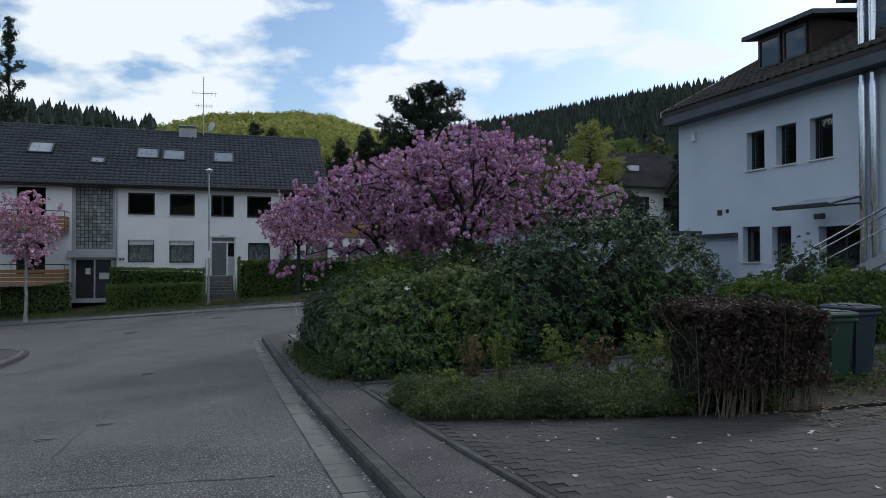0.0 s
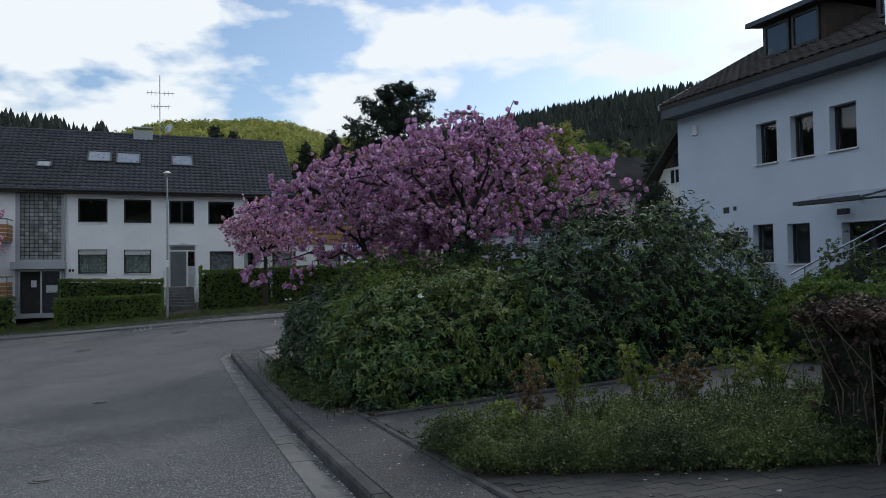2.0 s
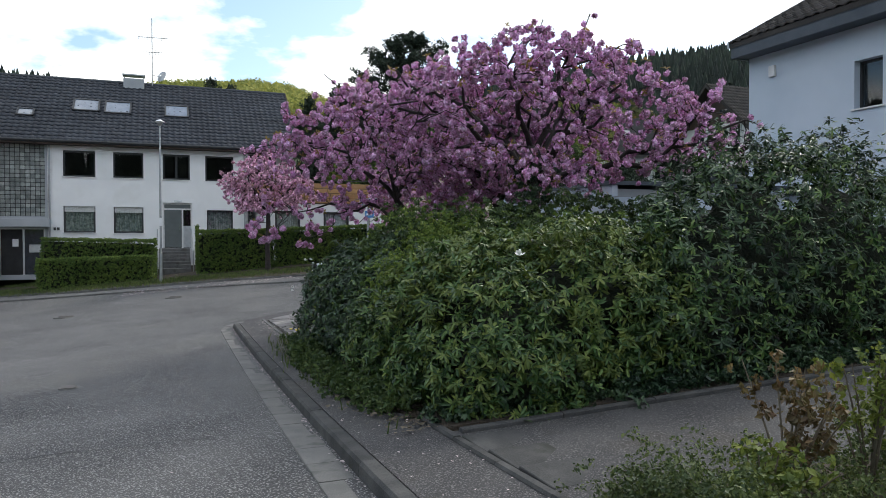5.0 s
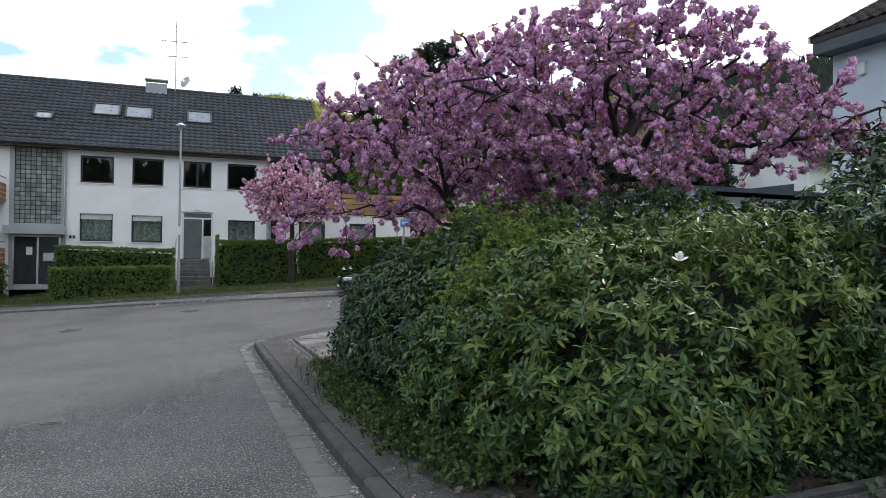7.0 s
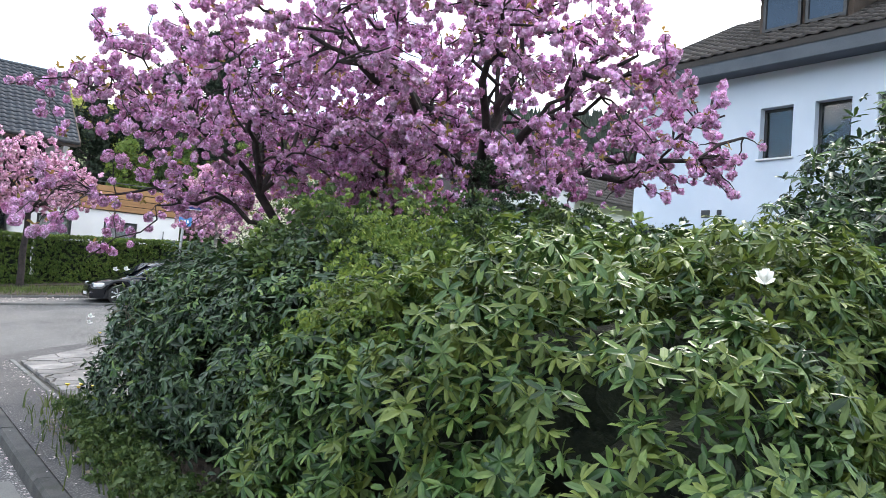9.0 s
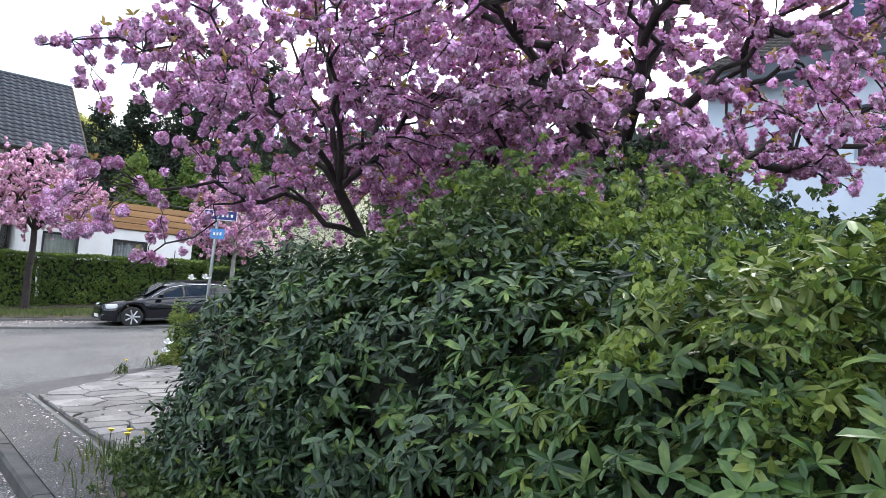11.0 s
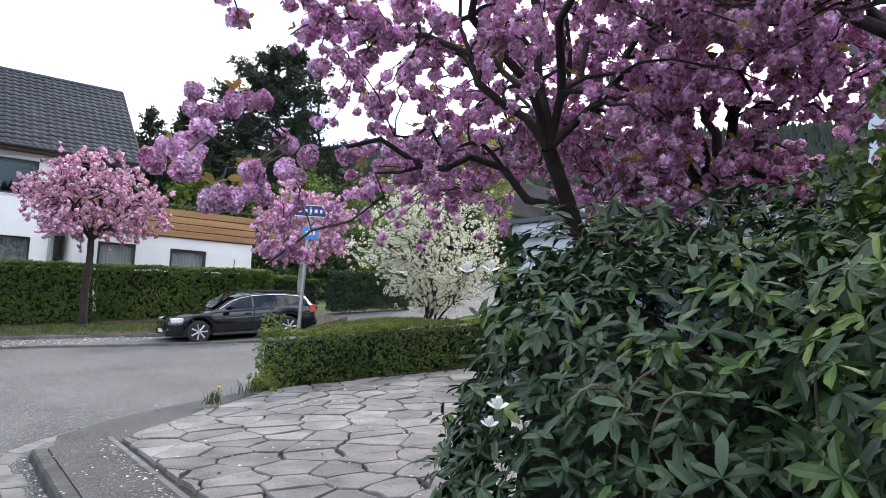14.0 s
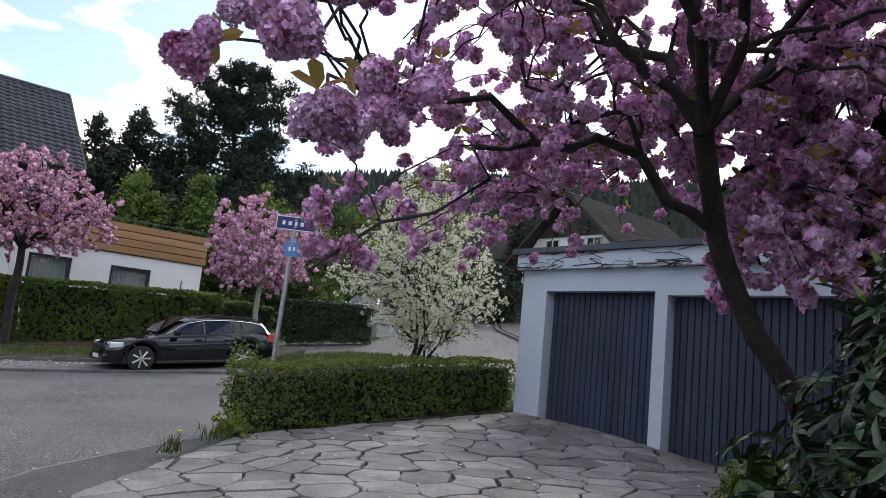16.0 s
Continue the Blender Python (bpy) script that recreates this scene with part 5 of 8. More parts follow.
# ---- shrubs ----
def on_blobs(rng, blobs, count, floor=None, inset=0.0, rough=0.10, gaps=-0.46):
    """Points and outward directions on the joint surface of ellipsoids (cx, cy, cz, rx, ry, rz)."""
    B = np.array(blobs, float)
    area = B[:, 3] * B[:, 4] + B[:, 4] * B[:, 5] + B[:, 3] * B[:, 5]
    pick = rng.choice(len(B), size=count * 4, p=area / area.sum())
    d = rng.normal(size=(count * 4, 3))
    d /= np.linalg.norm(d, axis=1, keepdims=True)
    c, r = B[pick, :3], B[pick, 3:]
    here = c + d * r
    bump = 1 + rough * np.array([noise.noise(Vector((p * 2.2).tolist())) + 0.7 * noise.noise(Vector((p * 4.6).tolist())) for p in here])
    hollow = np.array([noise.noise(Vector((p * 3.4 + 7.0).tolist())) for p in here]) < gaps
    pos = c + d * r * bump[:, None] * (1 - inset * rng.random(count * 4))[:, None]
    nrm = d / r
    nrm /= np.linalg.norm(nrm, axis=1, keepdims=True)
    ok = ~hollow
    for k, b in enumerate(B):
        inside = (((pos - b[:3]) / b[3:]) ** 2).sum(1) < 0.80
        ok &= ~(inside & (pick != k))
    if floor is not None:
        ok &= pos[:, 2] > lie(pos[:, 0], pos[:, 1]) + floor
    return pos[ok][:count], nrm[ok][:count]


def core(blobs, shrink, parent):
    """Dark lumpy hulls that stand in for the shade inside a shrub."""
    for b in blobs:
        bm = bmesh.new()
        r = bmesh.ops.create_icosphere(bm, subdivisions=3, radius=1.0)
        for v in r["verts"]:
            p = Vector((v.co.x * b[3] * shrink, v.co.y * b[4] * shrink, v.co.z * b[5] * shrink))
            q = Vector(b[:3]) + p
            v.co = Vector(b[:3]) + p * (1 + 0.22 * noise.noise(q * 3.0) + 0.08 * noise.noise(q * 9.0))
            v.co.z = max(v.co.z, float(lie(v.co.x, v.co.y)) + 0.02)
        part("inner_shade_hull", bm, M_INNER_SHADE, parent, "dark hull standing in for the inner shade")


def shrub(name, at, label, category, blobs, rng, templates, mat, count, size=(0.6, 1.15), up=0.8, floor=0.1, light=None, light_share=0.0, inset=0.26, shrink=0.54, rough=0.2, group="", singles=0):
    root = thing(name, at, label, category, group)
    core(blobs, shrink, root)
    pos, nrm = on_blobs(rng, blobs, count, floor, inset, rough)
    d = nrm + np.array([0, 0, up]) + 0.45 * rng.normal(size=nrm.shape)
    turn = rotations(d, rng.uniform(0, 6.28, len(d)))
    sz = rng.uniform(*size, len(d))
    which = rng.integers(0, len(templates), len(d))
    # the second leaf tone gathers in patches, more on upward-facing growth
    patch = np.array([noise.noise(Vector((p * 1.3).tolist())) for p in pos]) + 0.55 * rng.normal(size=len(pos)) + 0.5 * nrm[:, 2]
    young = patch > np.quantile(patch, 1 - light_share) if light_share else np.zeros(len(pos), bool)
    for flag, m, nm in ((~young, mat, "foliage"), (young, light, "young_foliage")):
        pairs = [scatter(t, pos[flag & (which == k)], turn[flag & (which == k)], sz[flag & (which == k)]) for k, t in enumerate(templates) if (flag & (which == k)).any()]
        if pairs:
            v, f = joined(pairs)
            ob = array_mesh(nm, v, f, m, root)
            ob["kind"] = "stuff"
    if singles:
        sp, sn = on_blobs(rng, blobs, singles, floor, 0.2, rough, -9.0)
        ax = np.cross(sn, rng.normal(size=sn.shape)) + 0.5 * sn - [0, 0, 0.35]
        ax /= np.linalg.norm(ax, axis=1, keepdims=True)
        fz = sn + [0, 0, 0.6] + 0.5 * rng.normal(size=sn.shape)
        fy = np.cross(fz, ax)
        fy /= np.linalg.norm(fy, axis=1, keepdims=True) + 1e-9
        R = np.stack([ax, fy, np.cross(ax, fy)], -1)
        wk = rng.integers(0, 3, len(sp))
        v, f = joined([scatter(L_SINGLE[q], sp[wk == q], R[wk == q], rng.uniform(0.7, 1.2, (wk == q).sum())) for q in range(3)])
        ob = array_mesh("side_foliage", v, f, mat, root)
        ob["kind"] = "stuff"
    return root, pos, nrm


rng = np.random.default_rng(11)
W_RHODO = [whorl_template(rng, n, 0.098, 0.028, r) for n, r in ((8, (-0.8, 0.25)), (7, (-0.4, 0.7)), (9, (-1.0, 0.1)), (6, (-0.5, 0.5)), (5, (-0.2, 0.9)))]
L_SINGLE = [leaf_template(0.082, 0.027, 0.3, d) for d in (0.1, 0.25, 0.4)]
W_BROAD = [whorl_template(rng, n, 0.100, 0.032, r) for n, r in ((7, (-0.9, 0.2)), (6, (-0.4, 0.6)), (8, (-0.8, 0.1)), (5, (-0.3, 0.8)))]
T_SMALL = [clump_template(rng, 14, 0.06, 0.055) for _ in range(3)]
T_TINY = [clump_template(rng, 9, 0.035, 0.034) for _ in range(3)]
T_COVER = [clump_template(rng, 16, 0.075, 0.034, 0.2) for _ in range(4)]

E1 = [(3.95, 13.75, 0.55, 1.45, 1.25, 1.08), (3.4, 14.6, 0.4, 0.95, 1.2, 0.98), (4.7, 13.4, 0.75, 1.2, 1.1, 1.02), (3.55, 13.0, 0.3, 0.9, 0.75, 0.95)]
E2 = [(6.7, 13.35, 1.1, 1.4, 1.0, 1.65), (8.2, 13.5, 1.05, 1.5, 1.1, 1.88), (5.7, 13.05, 0.7, 1.05, 0.75, 1.3), (9.2, 13.4, 0.85, 1.1, 1.0, 1.45)]
E3 = [(3.6, 15.6, 0.45, 1.0, 1.0, 1.0), (3.75, 16.6, 0.6, 1.25, 1.2, 1.05)]
E4 = [(3.45, 17.6, 0.35, 1.02, 1.05, 0.98), (4.3, 17.7, 0.6, 1.1, 1.1, 1.05), (3.13, 18.05, 0.2, 0.62, 0.65, 0.82), (3.75, 18.52, 0.30, 0.86, 0.70, 1.0), (3.14, 17.9, 0.5, 0.64, 0.62, 0.84), (3.45, 18.3, 0.62, 0.7, 0.6, 0.88)]
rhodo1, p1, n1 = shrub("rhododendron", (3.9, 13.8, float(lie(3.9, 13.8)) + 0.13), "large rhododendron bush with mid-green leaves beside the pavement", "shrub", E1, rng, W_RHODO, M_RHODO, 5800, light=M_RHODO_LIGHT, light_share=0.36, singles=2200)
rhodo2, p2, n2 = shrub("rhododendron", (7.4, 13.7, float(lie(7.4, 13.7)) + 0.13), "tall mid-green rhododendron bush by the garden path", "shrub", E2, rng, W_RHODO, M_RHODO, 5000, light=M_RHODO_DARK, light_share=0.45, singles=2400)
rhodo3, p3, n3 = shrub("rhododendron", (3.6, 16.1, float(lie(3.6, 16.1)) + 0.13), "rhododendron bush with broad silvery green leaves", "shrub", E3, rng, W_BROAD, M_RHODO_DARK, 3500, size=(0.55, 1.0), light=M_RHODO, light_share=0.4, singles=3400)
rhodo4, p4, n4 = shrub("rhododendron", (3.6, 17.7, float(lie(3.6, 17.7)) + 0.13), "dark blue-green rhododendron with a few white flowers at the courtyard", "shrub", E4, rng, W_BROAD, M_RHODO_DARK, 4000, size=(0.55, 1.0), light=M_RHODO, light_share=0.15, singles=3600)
S_FINE = [(4.55, 16.0, 0.9, 1.05, 0.95, 1.15), (5.2, 15.0, 0.9, 1.0, 0.9, 1.05), (4.9, 17.0, 0.8, 0.9, 0.9, 1.1), (4.2, 17.1, 1.1, 0.8, 0.7, 0.95), (4.9, 17.6, 1.0, 0.8, 0.8, 1.0), (3.75, 16.8, 0.95, 0.7, 0.7, 0.9), (3.55, 16.5, 1.15, 0.55, 0.6, 0.7)]
shrub("deciduous_shrub", (4.8, 16, float(lie(4.8, 16)) + 0.13), "loose deciduous shrub in fresh light green leaf", "shrub", S_FINE, rng, T_SMALL, M_SHRUB, 4000, size=(0.8, 1.3), light=M_LIME, light_share=0.12, rough=0.35, shrink=0.34, inset=0.4)
S_LIME = [(3.45, 14.95, 1.05, 0.5, 0.55, 0.6), (3.85, 15.9, 1.3, 0.5, 0.5, 0.62), (4.3, 15.1, 0.95, 0.6, 0.5, 0.5), (3.0, 14.9, 0.85, 0.35, 0.4, 0.35), (4.5, 14.5, 1.0, 0.7, 0.5, 0.42), (3.1, 14.7, 1.0, 0.4, 0.4, 0.42), (3.4, 14.5, 1.08, 0.5, 0.4, 0.42), (3.6, 14.95, 1.15, 0.5, 0.4, 0.4), (2.95, 14.5, 0.95, 0.3, 0.4, 0.3)]
shrub("hazel_shrub", (3.7, 15.3, float(lie(3.7, 15.3)) + 0.13), "bright lime-green shrub pushing through the rhododendrons", "shrub", S_LIME, rng, T_SMALL, M_SHRUB, 1700, size=(0.55, 0.85), light=M_LIME, light_share=0.85, rough=0.6, shrink=0.10, inset=0.55)

shrub("laurel_bush", (6.95, 16.4, float(lie(6.95, 16.4)) + 0.13), "dark evergreen bush under the cherry tree", "shrub", [(6.9, 16.5, 1.15, 1.1, 0.9, 1.02), (7.8, 16.1, 1.05, 1.0, 0.9, 1.0), (6.1, 16.75, 1.15, 1.0, 0.8, 1.08)], rng, T_SMALL, M_RHODO_DARK, 2500, size=(0.9, 1.3), light=M_SHRUB, light_share=0.3, rough=0.3, shrink=0.6, inset=0.25)


def loose_leaves(root, pos, nrm, mat, length, width, count, rng, ok):
    """Single large leaves standing clear of the mass, each an object of its own."""
    lv, lf = leaf_template(length, width, 0.3, 0.22)
    me = bpy.data.meshes.new("leaf")
    me.from_pydata(lv.tolist(), [], lf.tolist())
    me.materials.append(mat)
    idx = np.flatnonzero(ok)
    for k in rng.choice(idx, min(count, len(idx)), replace=False):
        ob = new("leaf", me)
        ob.parent = root
        a = math.atan2(nrm[k][1], nrm[k][0]) + rng.normal(0, 0.9)
        loc = Vector((pos[k] + nrm[k] * 0.05).tolist()) - ORIGIN[root.name]
        ob.matrix_basis = Matrix.LocRotScale(loc, Euler((rng.normal(0, 0.4), rng.normal(0.15, 0.35), a)), Vector((1, 1, 1)) * rng.uniform(0.8, 1.15))


for root, pp, nn, mm, cnt in ((rhodo1, p1, n1, M_RHODO, 120), (rhodo3, p3, n3, M_RHODO_DARK, 160), (rhodo4, p4, n4, M_RHODO_DARK, 160)):
    loose_leaves(root, pp, nn, mm, 0.095, 0.032, cnt, rng, (pp[:, 0] < 3.4))


def rhodo_flower(root, p, size):
    bm = bmesh.new()
    for k in range(9):
        a, e = k * 2.4, 0.3 + 0.5 * (k % 3)
        d = Vector((math.cos(a) * math.cos(e), math.sin(a) * math.cos(e), math.sin(e)))
        s = d.cross(Vector((0, 0, 1))).normalized()
        u = s.cross(d)
        q = [bm.verts.new(Vector(p) + (d * r + s * w + u * h) * size) for r, w, h in ((0.1, 0, 0), (0.6, -0.3, 0.1), (1.0, -0.22, 0.22), (1.05, 0.2, 0.2), (0.6, 0.3, 0.1))]
        bm.faces.new(q)
    part("flower", bm, M_WHITEFLOWER, root, "white trumpet flower")


for root, p, s in ((rhodo1, (3.52, 12.75, 1.36), 0.06), (rhodo4, (2.33, 17.77, 0.76), 0.036), (rhodo4, (2.33, 17.80, 0.71), 0.030), (rhodo4, (2.62, 18.30, 1.15), 0.038), (rhodo4, (2.70, 18.26, 1.16), 0.038), (rhodo4, (2.58, 17.9, 0.30), 0.036)):
    rhodo_flower(root, p, s)
# swelling buds on the shoots
bud_v = np.array([(0, 0, 0), (0.011, 0, 0.018), (0, 0.011, 0.018), (-0.011, 0, 0.018), (0, -0.011, 0.018), (0, 0, 0.055)])
bud_f = np.array([(0, 2, 1), (0, 3, 2), (0, 4, 3), (0, 1, 4), (1, 2, 5), (2, 3, 5), (3, 4, 5), (4, 1, 5)])
for root, pp, nn, cnt in ((rhodo4, p4, n4, 260), (rhodo3, p3, n3, 120), (rhodo1, p1, n1, 160)):
    k = rng.choice(len(pp), cnt, replace=False)
    v, f = scatter((bud_v, bud_f), pp[k] + 0.03 * nn[k], rotations(nn[k] + [0, 0, 0.9], rng.uniform(0, 6, cnt)), rng.uniform(0.8, 1.3, cnt))
    ob = array_mesh("bud_growth", v, f, M_RHODO_LIGHT, root, "pale swelling buds")
    ob["kind"] = "stuff"
# bare arching stems caught in the leaves
dry = thing("dry_stem", (2.75, 17.5, float(lie(2.75, 17.5)) + 0.13), "bare pale stems arching through the rhododendron leaves", "branch")
for a, b, up in (((2.75, 17.62, 0.2), (2.50, 17.28, 0.86), 0.35), ((2.75, 17.7, 0.2), (2.52, 17.42, 0.90), 0.3), ((2.9, 17.5, 0.3), (2.44, 17.62, 0.80), 0.4), ((3.0, 17.2, 0.2), (2.55, 17.05, 0.95), 0.4)):
    a, b = Vector(a), Vector(b)
    pts = [tuple(a.lerp(b, k / 9) + Vector((-0.12, 0, up)) * math.sin(math.pi * k / 9) * 0.6) for k in range(10)]
    part("stem", tube(bmesh.new(), pts, 0.0035, 6), M_TWIG, dry)
# low cover at the foot of the shrubs
def carpet(name, poly_fn, count, templates, mat, label, rng, h=(0.05, 0.3), size=(0.7, 1.3), category="ground cover", light=None):
    pts = poly_fn(count)
    mound = np.array([0.92 + 0.45 * noise.noise(Vector((a * 1.6, b * 1.6, 3.0))) + 0.62 * noise.noise(Vector((a * 5.5, b * 5.5, 1.0))) for a, b in pts])
    z = lie(pts[:, 0], pts[:, 1]) + 0.12 + mound * rng.uniform(0, 1, len(pts)) ** 0.5 * np.interp(rng.random(len(pts)), [0, 1], h)
    pos = np.column_stack([pts, z])
    d = np.tile([0, 0, 1.0], (len(pts), 1)) + 0.6 * rng.normal(size=(len(pts), 3))
    turn = rotations(d, rng.uniform(0, 6.28, len(pts)))
    sz = rng.uniform(*size, len(pts))
    which = rng.integers(0, len(templates), len(pts))
    v, f = joined([scatter(t, pos[which == k], turn[which == k], sz[which == k]) for k, t in enumerate(templates)])
    ob = array_mesh(name, v, f, mat)
    return tagged(ob, label, category, kind="stuff")


def strip_points(path, half, rng, power=1.0):
    path = np.array(path, float)
    seg = np.linalg.norm(np.diff(path, axis=0), axis=1)

    def fn(count):
        k = rng.choice(len(seg), count, p=seg / seg.sum())
        t = rng.random(count)[:, None]
        return path[k] * (1 - t) + path[k + 1] * t + rng.normal(0, half, (count, 2))
    return fn


carpet("ground_ivy", strip_points([(2.75, 12.75), (4.5, 12.5), (6.5, 12.45), (9.3, 12.1)], 0.13, rng), 1100, T_SMALL, M_RHODO_DARK, "low ivy at the foot of the shrubs", rng, (0.02, 0.22))
carpet("ground_weeds", strip_points([(2.55, 13.2), (2.42, 14.5), (2.42, 16.4), (2.6, 18.6), (2.85, 19.3)], 0.12, rng), 1300, T_SMALL, M_SHRUB, "weeds and grass tufts below the bushes", rng, (0.0, 0.28), (0.7, 1.2))

carpet("ground_weeds", strip_points([(4.95, 25.95), (5.2, 26.15), (5.35, 26.5)], 0.11, rng), 130, T_SMALL, M_HEDGE_TOP, "leafy weeds at the foot of the low hedge", rng, (0.0, 0.24), (0.6, 1.0))

# ---- planted bed in front ----
def in_poly(poly, rng):
    poly = np.array(poly, float)

    def fn(count):
        out = []
        lo, hi = poly.min(0), poly.max(0)
        while len(out) < count:
            p = lo + rng.random(2) * (hi - lo)
            inside = False
            for (ax, ay), (bx, by) in zip(poly, np.roll(poly, -1, 0)):
                if (ay > p[1]) != (by > p[1]) and p[0] < ax + (p[1] - ay) / (by - ay) * (bx - ax):
                    inside = not inside
            if inside:
                out.append(p)
        return np.array(out)
    return fn


carpet("ground_cover", in_poly([(2.60, 8.95), (3.9, 8.0), (5.6, 7.1), (6.4, 7.6), (6.3, 9.0), (5.5, 9.6), (4.2, 9.95), (3.3, 10.15), (2.60, 10.1)], rng), 5200, T_COVER, M_COVER, "mounded evergreen ground cover in the bed", rng, (0.16, 0.38), (0.55, 0.95))
carpet("ground_cover", strip_points([(2.75, 10.2), (2.70, 9.0), (3.9, 8.12), (5.0, 7.5)], 0.09, rng), 2000, T_COVER, M_COVER, "ground cover spilling over the bed edge", rng, (0.06, 0.30), (0.5, 0.9))
carpet("ground_cover", in_poly([(6.4, 7.3), (14, 6.4), (14, 9.4), (6.4, 9.6)], rng), 2000, T_COVER, M_COVER, "low ground cover under the bins", rng, (0.02, 0.18), (0.7, 1.2))


def rose(x, y, h, mat, label):
    z = float(lie(x, y)) + 0.13
    h *= 1.2
    root = thing("rose_bush", (x, y, z), label, "shrub", "roses in the bed")
    stems, tips = [], []
    for k in range(9):
        a = rng.uniform(0, 6.28)
        r = rng.uniform(0.08, 0.32)
        hh = h * rng.uniform(0.7, 1.05)
        p = np.array([[x, y, z], [x + 0.4 * r * np.cos(a), y + 0.4 * r * np.sin(a), z + 0.5 * hh], [x + r * np.cos(a), y + r * np.sin(a), z + hh]])
        stems.append((p, np.array([0.008, 0.006, 0.003])))
        for t in np.linspace(0.45, 1, 7):
            q = p[1] + (p[2] - p[1]) * (t - 0.4) / 0.6 if t > 0.4 else p[0]
            tips.append(q + rng.normal(0, 0.03, 3))
    v, f = tubes_arrays(stems, 5)
    ob = array_mesh("stem_growth", v, f, M_TWIG, root)
    ob["kind"] = "stuff"
    tips = np.array(tips)
    which = rng.integers(0, 3, len(tips))
    turn = rotations(rng.normal(size=(len(tips), 3)) + [0, 0, 1], rng.uniform(0, 6, len(tips)))
    v, f = joined([scatter(T_SMALL[k], tips[which == k], turn[which == k], rng.uniform(0.6, 0.95, (which == k).sum())) for k in range(3)])
    ob = array_mesh("leaves", v, f, mat, root)
    ob["kind"] = "stuff"


for x, y, h, m, lb in ((3.45, 9.75, 0.62, M_ROSELEAF, "rose bush with bronze young leaves"), (3.85, 9.6, 0.66, M_HEDGE_TOP, "rose bush with light green leaves"), (4.6, 9.55, 0.62, M_HEDGE_TOP, "rose bush with light green leaves"),
                       (5.05, 9.5, 0.55, M_ROSELEAF, "rose bush with bronze young leaves"), (5.6, 9.4, 0.52, M_HEDGE_TOP, "rose bush with light green leaves"), (6.1, 9.35, 0.5, M_HEDGE_TOP, "rose bush with light green leaves"), (3.1, 9.55, 0.35, M_HEDGE_TOP, "rose bush with light green leaves")):
    rose(x, y, h, m, lb)


def blades(name, pts, h, w, mat, label, rng, category="grass", bend=0.35):
    """Grass blades or strap leaves, as one mass."""
    n = len(pts)
    a = rng.uniform(0, 6.28, n)
    hh = h * rng.uniform(0.5, 1.1, n)
    lean = rng.normal(0, bend, (n, 2)) * hh[:, None]
    s = np.stack([np.cos(a), np.sin(a), 0 * a], -1) * (w / 2)
    top = pts + np.column_stack([lean, hh])
    mid = pts + np.column_stack([lean * 0.35, hh * 0.6])
    v = np.stack([pts - s, pts + s, mid + s * 0.8, mid - s * 0.8, top], 1).reshape(-1, 3)
    b = np.arange(n)[:, None] * 5
    f = np.concatenate([b + [0, 1, 2], b + [0, 2, 3], b + [3, 2, 4]])
    ob = array_mesh(name, v, f, mat)
    return tagged(ob, label, category, kind="stuff")


def sited(pts, up=0.12):
    return np.column_stack([pts, lie(pts[:, 0], pts[:, 1]) + up])


iris = np.concatenate([rng.normal((x, y), 0.10, (26, 2)) for x, y in ((4.25, 9.5), (5.3, 9.3), (5.85, 9.2), (6.4, 9.3), (3.95, 9.3))])
blades("iris_leaves", sited(iris), 0.42, 0.022, M_SHRUB, "upright strap leaves in the bed", rng, "plant", 0.18)
vp = np.array([(-16, 50.4), (-10.6, 46.8), (-6.7, 43.9), (-2.8, 41.3), (0, 40.3), (5.4, 39.2), (8.0, 38.6), (11, 37.6)])
blades("verge_grass", sited(strip_points(vp, 0.55, rng)(15000), 0.13), 0.16, 0.02, M_GRASS, "rough grass and dandelions on the verge", rng)
blades("island_grass", sited(in_poly([(9.7, 34.2), (11.2, 33.7), (14.6, 35.6), (13.6, 36.9), (11.4, 36.4), (10.4, 35.4)], rng)(4000), 0.12), 0.15, 0.02, M_GRASS, "grass on the island", rng)
blades("corner_weeds", sited(np.concatenate([rng.normal((5.0, 26.15), (0.16, 0.2), (40, 2)), rng.normal((2.62, 19.4), (0.1, 0.4), (160, 2)), rng.normal((4.2, 25.55), 0.06, (40, 2)), rng.normal((2.3, 17.0), (0.08, 1.4), (220, 2))]), 0.09), 0.2, 0.014, M_GRASS, "weeds at the paving edge", rng)
lawn = in_poly([(-16, 53), (-9, 48), (-3, 43.5), (0.2, 42.5), (0.2, 46.5), (-7, 46.8), (-10, 47.4)], rng)(5000)
blades("garden_grass", sited(lawn, 0.15), 0.14, 0.025, M_GRASS, "front garden grass", rng)


def dandelion(x, y):
    z = float(lie(x, y)) + 0.1
    root = thing("dandelion", (x, y, z), "yellow dandelion at the edge of the paving", "flower", "dandelions by the courtyard")
    part("stem", tube(bmesh.new(), [(x, y, z - 0.02), (x + 0.01, y, z + 0.2)], 0.004, 5), M_COVER, root)
    bm = bmesh.new()
    bmesh.ops.create_cone(bm, cap_ends=True, segments=10, radius1=0.012, radius2=0.028, depth=0.02)
    bmesh.ops.translate(bm, verts=bm.verts, vec=(x + 0.01, y, z + 0.21))
    part("bloom", bm, M_YELLOWFLOWER, root)


for q in ((2.72, 19.75), (2.78, 19.9), (2.85, 19.68), (2.66, 20.0), (4.25, 25.5)):
    dandelion(*q)


